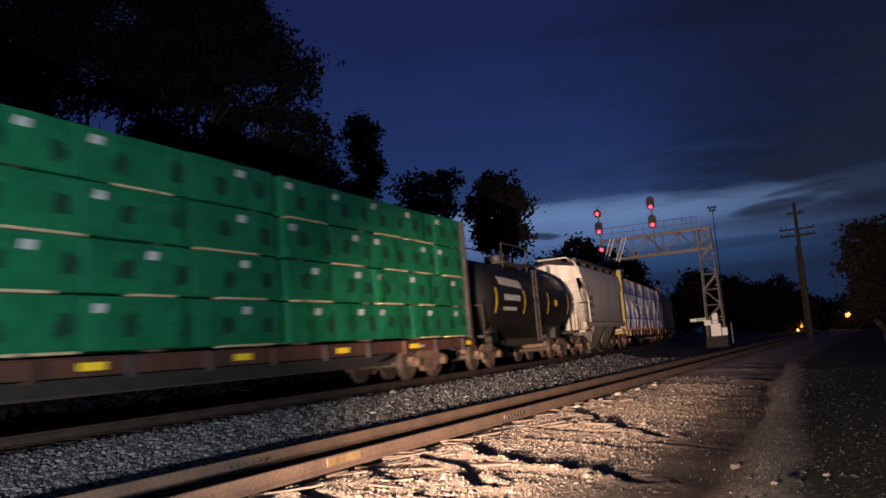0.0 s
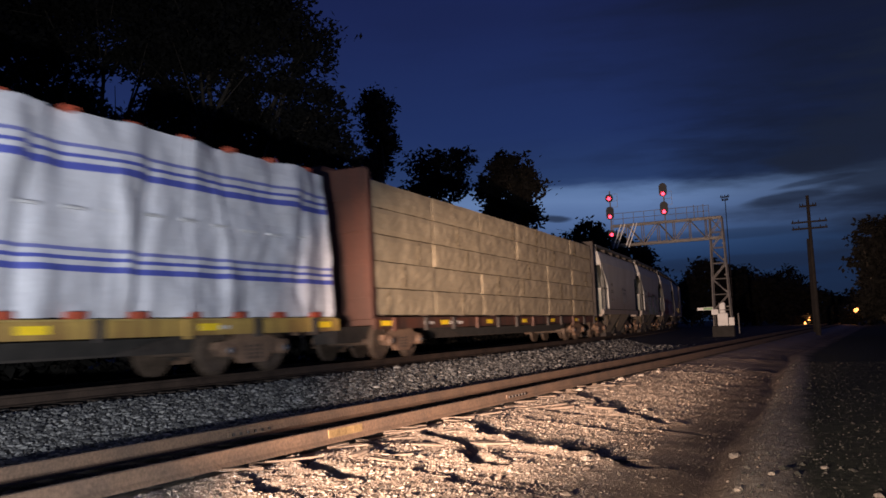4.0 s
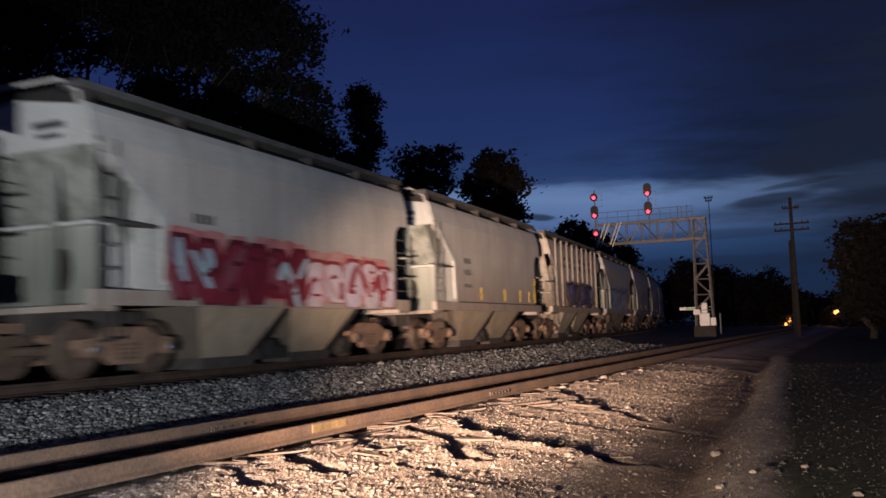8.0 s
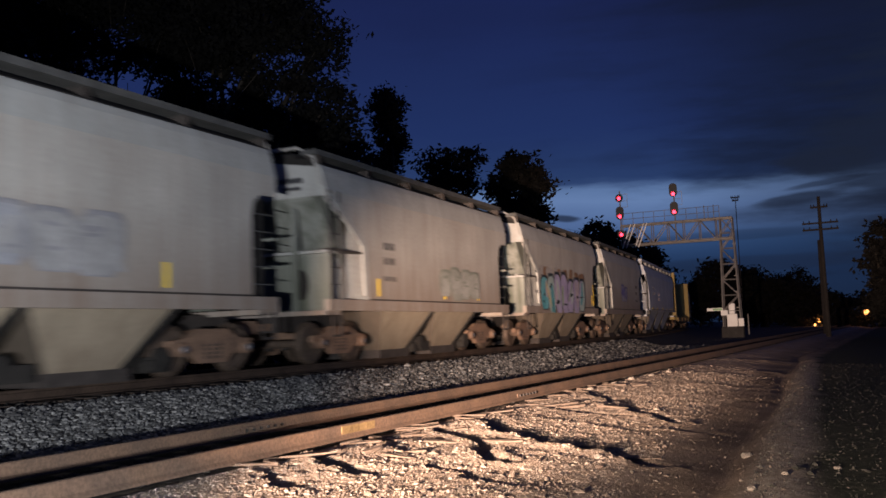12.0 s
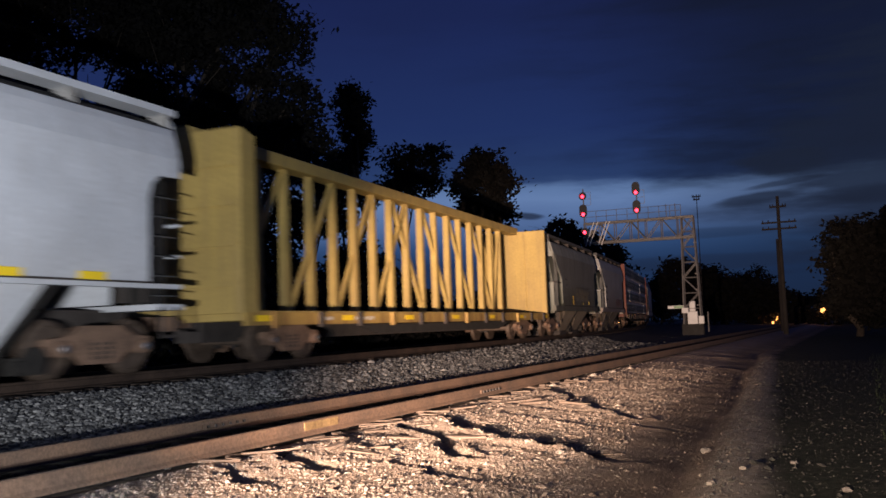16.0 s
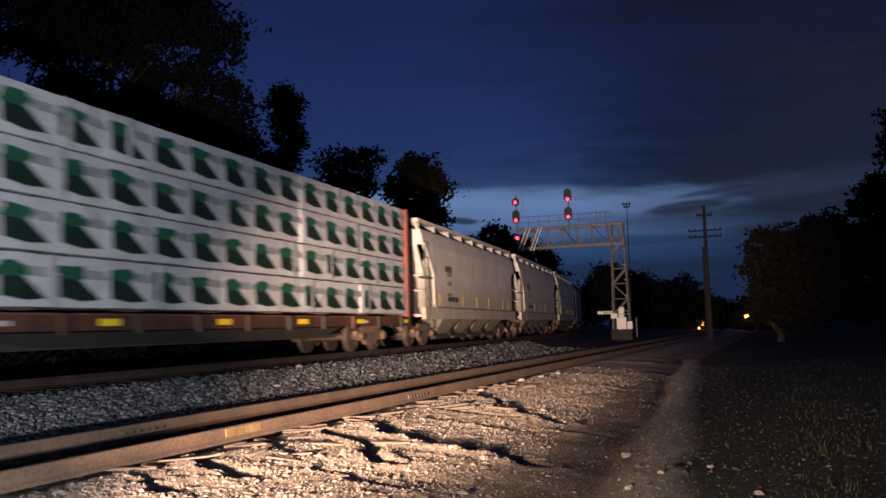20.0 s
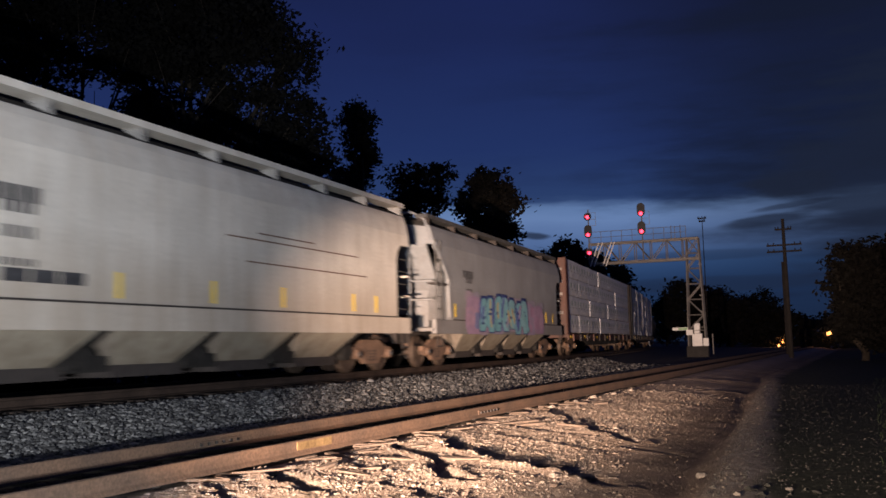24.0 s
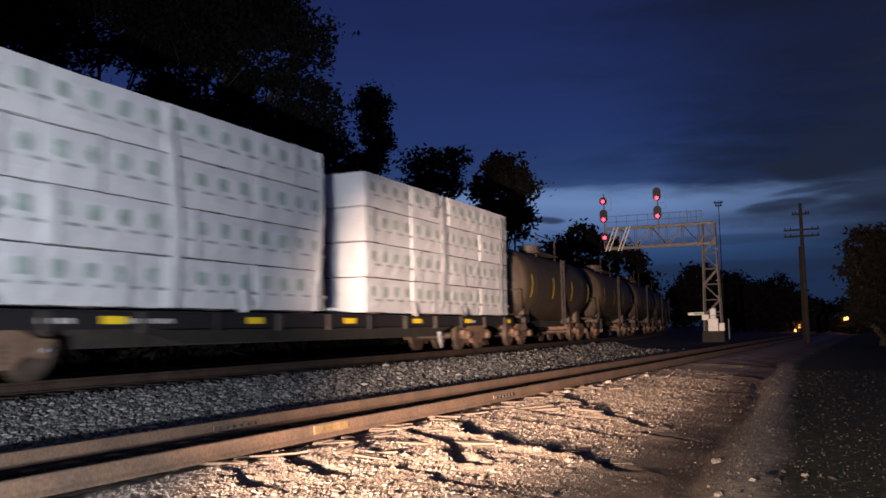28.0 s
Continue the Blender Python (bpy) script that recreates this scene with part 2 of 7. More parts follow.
def leaf_material():
    """Thin dark leaves that let half of the light through."""
    m = mat("summer_leaf", (0.036, 0.034, 0.031), 0.9, 0, 0.25, 1.2, 8, spec=0.05)
    nt = m.node_tree
    b = nt.nodes["Principled BSDF"]
    t, x = nt.nodes.new("ShaderNodeBsdfTranslucent"), nt.nodes.new("ShaderNodeMixShader")
    nt.links.new(b.inputs["Base Color"].links[0].from_socket, t.inputs["Color"])
    nt.links.new(b.outputs[0], x.inputs[1])
    nt.links.new(t.outputs[0], x.inputs[2])
    nt.links.new(x.outputs[0], nt.nodes["Material Output"].inputs["Surface"])
    return m


LEAF = leaf_material()
LENS_RED = glow("lit_red_lens", (1.0, 0.035, 0.075), 6.0)
LAMP_GLOW = glow("sodium_lamp", (1.0, 0.40, 0.11), 3.6)
MAIN_RAIL = mat("dark_main_rail_steel", (0.075, 0.05, 0.036), 0.7, 0.2, 0.3, 2.0, 30)


# ---- mesh helpers ----
def link(bm, name, material, smooth=False):
    me = bpy.data.meshes.new(name)
    bmesh.ops.recalc_face_normals(bm, faces=bm.faces)
    bm.to_mesh(me)
    bm.free()
    for m in material if isinstance(material, (list, tuple)) else (material,):
        me.materials.append(m)
    if smooth:
        me.shade_smooth()
    return new(name, me)


def part(name, bm, material, parent, label="", smooth=False):
    ob = link(bm, name, material, smooth)
    ob.parent = parent
    return tagged(ob, label)


def box(bm, x0, x1, y0, y1, z0, z1, index=0):
    v = [bm.verts.new(p) for p in ((x0, y0, z0), (x1, y0, z0), (x1, y1, z0), (x0, y1, z0), (x0, y0, z1), (x1, y0, z1), (x1, y1, z1), (x0, y1, z1))]
    for f in ((0, 3, 2, 1), (4, 5, 6, 7), (0, 1, 5, 4), (1, 2, 6, 5), (2, 3, 7, 6), (3, 0, 4, 7)):
        bm.faces.new([v[i] for i in f]).material_index = index
    return v


def boxes(*dims):
    bm = bmesh.new()
    for d in dims:
        box(bm, *d)
    return bm


def tube(bm, p, q, r, r2=None, n=8, index=0):
    """A round bar from p to q."""
    p, q = Vector(p), Vector(q)
    r2 = r if r2 is None else r2
    z = (q - p).normalized()
    x = z.orthogonal().normalized()
    y = z.cross(x)
    a = [2 * math.pi * i / n for i in range(n)]
    lo = [bm.verts.new(p + (x * math.cos(t) + y * math.sin(t)) * r) for t in a]
    hi = [bm.verts.new(q + (x * math.cos(t) + y * math.sin(t)) * r2) for t in a]
    for i in range(n):
        bm.faces.new((lo[i], lo[(i + 1) % n], hi[(i + 1) % n], hi[i])).material_index = index
    bm.faces.new(lo[::-1]).material_index = index
    bm.faces.new(hi).material_index = index
    return bm


def prism(bm, outline, a, b, axis="x", index=0):
    """A flat outline pushed from a to b along an axis: outline is (y, z) for x, (x, z) for y, (x, y) for z."""
    def at(u, v, w):
        return {"x": (w, u, v), "y": (u, w, v), "z": (u, v, w)}[axis]
    lo = [bm.verts.new(at(u, v, a)) for u, v in outline]
    hi = [bm.verts.new(at(u, v, b)) for u, v in outline]
    n = len(outline)
    for i in range(n):
        bm.faces.new((lo[i], lo[(i + 1) % n], hi[(i + 1) % n], hi[i])).material_index = index
    bm.faces.new(lo[::-1]).material_index = index
    bm.faces.new(hi).material_index = index
    return bm


def soften(bm, width, segments=1):
    bmesh.ops.bevel(bm, geom=[e for e in bm.edges], offset=width, segments=segments, affect="EDGES", clamp_overlap=True)
    return bm


# ---- the two tracks: the main one curves gently to the left, the siding beside it is straight ----
MAIN_X, MAIN_HEADING, MAIN_CURVE, MAIN_RAIL_Z = -12.008, 0.025314, 1 / 607.2, 0.88
SIDE_X, SIDE_RAIL_Z = -6.91, 0.42


def main_line(s, off=0.0):
    """Place and heading at arc length s along the main track."""
    th = MAIN_HEADING + MAIN_CURVE * s
    x = MAIN_X + (math.cos(th) - math.cos(MAIN_HEADING)) / MAIN_CURVE
    y = (math.sin(th) - math.sin(MAIN_HEADING)) / MAIN_CURVE
    return x + off * math.cos(th), y + off * math.sin(th), th


def main_x(y):
    """The main track's x abreast of y."""
    th = math.asin(max(-0.99, min(0.99, math.sin(MAIN_HEADING) + y * MAIN_CURVE)))
    return MAIN_X + (math.cos(th) - math.cos(MAIN_HEADING)) / MAIN_CURVE


# ---- ground: one sheet to the horizon ----
def smoothstep(a, b, x):
    t = np.clip((x - a) / (b - a), 0, 1)
    return t * t * (3 - 2 * t)


def value_noise(x, y, seed):
    xi, yi = np.floor(x).astype(np.int64), np.floor(y).astype(np.int64)
    fx, fy = x - xi, y - yi
    fx, fy = fx * fx * (3 - 2 * fx), fy * fy * (3 - 2 * fy)

    def h(i, j):
        n = (i * 374761393 + j * 668265263 + seed * 974634757) & 0x7FFFFFFF
        n = ((n ^ (n >> 13)) * 1274126177) & 0x7FFFFFFF
        return (n ^ (n >> 16)) % 10007 / 10007.0
    return (h(xi, yi) * (1 - fx) + h(xi + 1, yi) * fx) * (1 - fy) + (h(xi, yi + 1) * (1 - fx) + h(xi + 1, yi + 1) * fx) * fy


# washed-out gullies that run from the siding's edge down to the road: start, end, width, depth
GULLIES = [(-5.35, 11.35, -3.9, 10.05, 0.17, 0.14), (-3.95, 10.1, -2.45, 9.15, 0.19, 0.16), (-5.65, 10.6, -3.6, 8.55, 0.14, 0.11), (-5.9, 8.1, -4.85, 7.2, 0.15, 0.11),
           (-5.6, 16.3, -3.9, 14.1, 0.17, 0.11), (-4.0, 14.2, -3.0, 12.95, 0.17, 0.10), (-5.5, 13.6, -3.4, 13.1, 0.12, 0.05), (-4.9, 12.3, -3.1, 11.6, 0.12, 0.05),
           (-5.6, 19.5, -2.9, 20.5, 0.22, 0.08), (-5.7, 9.2, -4.9, 8.5, 0.10, 0.05), (-5.3, 25.0, -2.9, 26.5, 0.3, 0.09),
           (-4.6, 8.2, -3.2, 7.3, 0.10, 0.04), (-3.3, 12.2, -2.2, 12.0, 0.14, 0.05), (-5.5, 31.0, -3.0, 33.0, 0.35, 0.1), (-5.6, 6.9, -5.0, 6.3, 0.12, 0.07)]


def beside_road(x, y):
    """How far right of the road's pale edge, which draws nearer to the siding with distance."""
    return x + 0.078 * (np.clip(y, 0, 36) - 7.3)


def ground_z(x, y):
    x, y = np.asarray(x, float), np.asarray(y, float)
    th = np.arcsin(np.clip(math.sin(MAIN_HEADING) + y * MAIN_CURVE, -0.99, 0.99))
    mx = MAIN_X + (np.cos(th) - math.cos(MAIN_HEADING)) / MAIN_CURVE
    d = x - mx
    far_y = smoothstep(260, 420, np.abs(y))
    # right of the siding: a shoulder that falls away to the road
    u = beside_road(x, y)
    z = 0.215 - 0.09 * smoothstep(-5.9, -3.6, x) - 0.115 * smoothstep(-3.4, -1.5, u)
    rut = -1.52 + 0.1 * np.sin(y * 0.45)
    z = z - 0.05 * np.exp(-((u - rut) / 0.15) ** 2) + 0.045 * np.exp(-((u - rut - 0.5) / 0.3) ** 2)
    # between the rails of the siding and on to the main track's ballast
    z = np.where(x < -6.05, 0.20, z)
    shoulder = 0.66 - 0.40 * smoothstep(1.55, 3.6, d)
    z = np.where((d < 4.2) & (x < -7.75), np.maximum(np.where(x < -7.75, 0.20, z), shoulder), z)
    z = np.where(d < -1.6, 0.66 - 0.6 * smoothstep(1.6, 3.6, -d), z)
    z = z * (1 - far_y)
    near = np.exp(-np.maximum(0, np.abs(y - 12) - 22) / 25)
    dirt = smoothstep(-6.02, -5.7, x)
    n = (value_noise(x * 0.9, y * 0.9, 1) - 0.5) * 0.034 + (value_noise(x * 2.6 + 0.3 * y, y * 2.6, 2) - 0.5) * 0.018 + (value_noise(x * 6.3, y * 7, 3) - 0.5) * 0.015 * (1 - smoothstep(-2.9, -2.0, u))
    n = n + (value_noise(x * 17, y * 17, 4) - 0.5) * 0.010 * (1 - 0.8 * smoothstep(-2.9, -2.0, u))
    z = z + n * near * np.where(x > -6.0, 0.25 + 0.75 * dirt, 0.35) * np.where(u > -1.2, 0.6, 1)
    for x0, y0, x1, y1, w, dep in GULLIES:
        ux, uy = x1 - x0, y1 - y0
        ll = ux * ux + uy * uy
        t = np.clip(((x - x0) * ux + (y - y0) * uy) / ll, 0, 1)
        wob = 0.22 * (value_noise(t * 5 + x0 * 7, t * 0 + y0, 9) - 0.5)
        dist = np.hypot(x - x0 - t * ux - wob * uy, y - y0 - t * uy + wob * ux)
        body = np.exp(-(dist / (0.72 * w)) ** 2) * (0.35 + 0.65 * np.sin(math.pi * np.clip(t, 0.04, 0.96)))
        lip = np.exp(-((dist - 1.25 * w) / (0.75 * w)) ** 2) * (0.45 + 0.5 * np.sin(math.pi * np.clip(t, 0.05, 0.95))) * (0.6 + 0.8 * value_noise(t * 9 + y0, t * 0 + x0, 12))
        z = z - dep * body + 0.36 * dep * lip * (y < y0 + t * uy) * near
    return z


GROUND = bpy.data.materials.new("dirt_ballast_and_verge")


def ground_material():
    m = GROUND
    m.use_nodes = True
    nt = m.node_tree
    N, L = nt.nodes.new, nt.links.new
    b = nt.nodes["Principled BSDF"]
    b.inputs["Roughness"].default_value, b.inputs["Specular IOR Level"].default_value = 0.95, 0.15
    tc = N("ShaderNodeTexCoord")
    sep = N("ShaderNodeSeparateXYZ")
    L(tc.outputs["Object"], sep.inputs[0])

    def noise_node(scale, detail):
        n = N("ShaderNodeTexNoise")
        n.inputs["Scale"].default_value, n.inputs["Detail"].default_value = scale, detail
        L(tc.outputs["Object"], n.inputs["Vector"])
        return n

    def ramp(src, *stops):
        r = N("ShaderNodeValToRGB")
        while len(r.color_ramp.elements) < len(stops):
            r.color_ramp.elements.new(0.5)
        for e, (p, c) in zip(r.color_ramp.elements, stops):
            e.position, e.color = p, (*c, 1)
        L(src, r.inputs[0])
        return r.outputs["Color"]

    def blend(fac, a, c):
        x = N("ShaderNodeMix")
        x.data_type = "RGBA"
        L(fac, x.inputs["Factor"])
        L(a, x.inputs["A"])
        L(c, x.inputs["B"])
        return x.outputs["Result"]

    # the road's edge slants towards the siding
    near_y, slant = N("ShaderNodeClamp"), N("ShaderNodeMath")
    near_y.inputs["Max"].default_value = 36
    L(sep.outputs["Y"], near_y.inputs["Value"])
    slant.operation = "MULTIPLY_ADD"
    slant.inputs[1].default_value = 0.078
    off = N("ShaderNodeMath")
    off.operation = "SUBTRACT"
    off.inputs[1].default_value = 0.078 * 7.3
    L(sep.outputs["X"], off.inputs[0])
    L(near_y.outputs[0], slant.inputs[0])
    L(off.outputs[0], slant.inputs[2])

    def across(a, c, wobble, road=False):
        """0 left of a, 1 right of c, with an uneven edge; road: along the slanting edge of the road."""
        ad = N("ShaderNodeMath")
        ad.operation = "MULTIPLY_ADD"
        L(wob.outputs["Fac"], ad.inputs[0])
        ad.inputs[1].default_value = wobble
        L(slant.outputs[0] if road else sep.outputs["X"], ad.inputs[2])
        r = N("ShaderNodeMapRange")
        r.interpolation_type = "SMOOTHSTEP"
        r.inputs["From Min"].default_value, r.inputs["From Max"].default_value = a + wobble / 2, c + wobble / 2
        L(ad.outputs[0], r.inputs["Value"])
        return r.outputs["Result"]

    wob = noise_node(0.7, 4)
    big, mid, fine = noise_node(1.1, 5), noise_node(9, 5), noise_node(85, 4)
    dirt = ramp(mid.outputs["Fac"], (0.3, (0.27, 0.205, 0.155)), (0.55, (0.37, 0.29, 0.225)), (0.75, (0.46, 0.375, 0.30)))
    mud = ramp(big.outputs["Fac"], (0.35, (0.20, 0.145, 0.105)), (0.7, (0.29, 0.215, 0.158)))
    patch = N("ShaderNodeMapRange")
    patch.inputs["From Min"].default_value, patch.inputs["From Max"].default_value = 0.46, 0.62
    L(big.outputs["Fac"], patch.inputs["Value"])
    worn = N("ShaderNodeMath")
    worn.operation = "MULTIPLY"
    L(patch.outputs["Result"], worn.inputs[0])
    L(across(-4.0, -2.6, 0.9, True), worn.inputs[1])
    base = blend(worn.outputs[0], dirt, mud)
    pale = ramp(mid.outputs["Fac"], (0.3, (0.24, 0.205, 0.16)), (0.55, (0.36, 0.31, 0.245)), (0.75, (0.50, 0.44, 0.355)))
    grass = ramp(mid.outputs["Fac"], (0.35, (0.030, 0.036, 0.024)), (0.62, (0.062, 0.064, 0.045)), (0.78, (0.12, 0.112, 0.09)))
    ballast = ramp(fine.outputs["Fac"], (0.3, (0.035, 0.034, 0.032)), (0.7, (0.11, 0.105, 0.10)))
    # Near black around the siding's rails: their shadow put into the ground colour.
    rail_shade = ramp(mid.outputs["Fac"], (0.3, (0.010, 0.009, 0.009)), (0.7, (0.024, 0.021, 0.019)))
    wet = ramp(big.outputs["Fac"], (0.35, (0.15, 0.112, 0.082)), (0.7, (0.27, 0.205, 0.152)))
    c = blend(across(-2.7, -1.9, 0.9, True), base, wet)
    ends = N("ShaderNodeMapRange")
    ends.inputs["From Min"].default_value, ends.inputs["From Max"].default_value = 40, 22
    L(sep.outputs["Y"], ends.inputs["Value"])
    verge = N("ShaderNodeMath")
    verge.operation = "MULTIPLY"
    L(across(-1.5, -1.2, 0.35, True), verge.inputs[0])
    L(ends.outputs["Result"], verge.inputs[1])
    c = blend(verge.outputs[0], c, pale)
    c = blend(across(-1.0, -0.62, 0.5, True), c, grass)
    c = blend(across(-6.3, -5.9, 0.25), rail_shade, c)
    c = blend(across(-8.75, -8.35, 0.3), ballast, c)
    L(c, b.inputs["Base Color"])
    bp = N("ShaderNodeBump")
    bp.inputs["Strength"].default_value, bp.inputs["Distance"].default_value = 1.0, 0.022
    sm = N("ShaderNodeMath")
    sm.operation = "ADD"
    L(mid.outputs["Fac"], sm.inputs[0])
    L(fine.outputs["Fac"], sm.inputs[1])
    L(sm.outputs[0], bp.inputs["Height"])
    L(bp.outputs["Normal"], b.inputs["Normal"])


ground_material()


def spaced(*runs):
    """Grid lines: runs of (from, to, step)."""
    v = []
    for a, c, st in runs:
        v += list(np.arange(a, c - 1e-6, st))
    return np.array(v + [runs[-1][1]])


def build_ground():
    xs = spaced((-1500, -400, 220), (-400, -100, 30), (-100, -24, 4), (-24, -6.2, 0.3), (-6.2, 0.6, 0.05), (0.6, 4, 0.25), (4, 30, 2), (30, 120, 10), (120, 400, 40), (400, 1500, 220))
    ys = spaced((-1500, -400, 220), (-400, -60, 34), (-60, 3, 1.5), (3, 19, 0.055), (19, 34, 0.16), (34, 70, 0.6), (70, 140, 2), (140, 400, 26), (400, 1500, 220))
    X, Y = np.meshgrid(xs, ys)
    Z = ground_z(X, Y)
    nx, ny = len(xs), len(ys)
    co = np.stack([X, Y, Z], -1).reshape(-1, 3)
    i = np.arange(nx * ny).reshape(ny, nx)
    quads = np.stack([i[:-1, :-1], i[:-1, 1:], i[1:, 1:], i[1:, :-1]], -1).reshape(-1, 4)
    me = bpy.data.meshes.new("ground")
    me.from_pydata(co.tolist(), [], quads.tolist())
    me.materials.append(GROUND)
    me.shade_smooth()
    return tagged(new("ground", me), "rutted brown dirt shoulder, gravel road and dark verge beside the tracks", "ground", kind="structure")


build_ground()


# ---- rails and ties ----
RAIL_OUT = [(-0.075, 0), (0.075, 0), (0.075, 0.012), (0.013, 0.032), (0.01, 0.12), (0.036, 0.132), (0.036, 0.163), (0.026, 0.172),
            (-0.026, 0.172), (-0.036, 0.163), (-0.036, 0.132), (-0.01, 0.12), (-0.013, 0.032), (-0.075, 0.012)]


# the siding's rails are caked with dirt up to the head
CAKED_OUT = [(-0.078, 0), (0.078, 0), (0.07, 0.02), (0.042, 0.05), (0.033, 0.10), (0.036, 0.132), (0.037, 0.160), (0.026, 0.172),
             (-0.026, 0.172), (-0.037, 0.160), (-0.036, 0.132), (-0.033, 0.10), (-0.042, 0.05), (-0.07, 0.02)]


def swept(name, outline, points, material, parent=None):
    """An outline (across, up) carried along (x, y, z, heading) points."""
    bm = bmesh.new()
    rings = []
    for x, y, z, th in points:
        rings.append([bm.verts.new((x + u * math.cos(th), y + u * math.sin(th), z + w)) for u, w in outline])
    n = len(outline)
    for a, b in zip(rings, rings[1:]):
        for i in range(n):
            bm.faces.new((a[i], a[(i + 1) % n], b[(i + 1) % n], b[i]))
    bm.faces.new(rings[0][::-1])
    bm.faces.new(rings[-1])
    if parent is None:
        return link(bm, name, material)
    return part(name, bm, material, parent)


def build_tracks():
    main = tagged(new("main_track"), "main railway track with rusty rails on grey ballast", "railway track", kind="structure")
    for off in (-0.7535, 0.7535):
        pts = []
        for s in np.arange(-470, 560, 5.0):
            x, y, th = main_line(s, off)
            pts.append((x, y, MAIN_RAIL_Z - 0.172, th))
        swept("rail", RAIL_OUT, pts, MAIN_RAIL, main)
    side = tagged(new("siding_track"), "straight siding with worn rusty rails bedded in dirt", "railway track", kind="structure")
    for off in (-0.7535, 0.7535):
        swept("rail", CAKED_OUT, [(SIDE_X + off, y, SIDE_RAIL_Z - 0.172, 0) for y in np.arange(-80, 181, 4.0)], RAIL, side)
    # joint bars with their bolts
    for x, y, out in ((SIDE_X + 0.7535, 14.8, 1), (SIDE_X - 0.7535, 9.35, 1)):
        bar = part("joint_bar", soften(boxes((x + 0.012, x + 0.047, y - 0.45, y + 0.45, SIDE_RAIL_Z - 0.135, SIDE_RAIL_Z - 0.05)), 0.006), RAIL, side)
        for k in range(6):
            bm = bmesh.new()
            yy = y - 0.36 + 0.144 * k
            tube(bm, (x + 0.044, yy, SIDE_RAIL_Z - 0.09), (x + 0.072, yy, SIDE_RAIL_Z - 0.09), 0.02, n=6)
            part("bolt", bm, DARKGEAR, bar)
    x = SIDE_X + 0.7535
    part("joint_bar", soften(boxes((x + 0.012, x + 0.042, 8.93, 9.68, SIDE_RAIL_Z - 0.115, SIDE_RAIL_Z - 0.014)), 0.006), mat("ochre_marked_steel", (0.30, 0.195, 0.085), 0.8, 0, 0.3, 4, 40), side, "ochre-painted rail joint")
    bm = boxes((-0.115, 0.115, -1.3, 1.3, -0.11, 0))
    soften(bm, 0.012)
    me = bpy.data.meshes.new("tie")
    bm.to_mesh(me)
    bm.free()
    me.materials.append(TIE)
    rnd = random.Random(4)
    for k in range(230):
        x, y, th = main_line(2 + 0.5 * k)
        t = new("tie", me)
        t.parent = main
        t.matrix_basis = pose(x, y, MAIN_RAIL_Z - 0.178 + rnd.uniform(-0.006, 0.004), 0, 0, math.degrees(th) + 90 + rnd.uniform(-1, 1))
    for k in range(120):
        t = new("tie", me)
        t.parent = side
        t.matrix_basis = pose(SIDE_X + rnd.uniform(-0.05, 0.05), 3 + 0.55 * k, SIDE_RAIL_Z - 0.215 + rnd.uniform(-0.008, 0.002), 0, 0, 90 + rnd.uniform(-2, 2))


build_tracks()


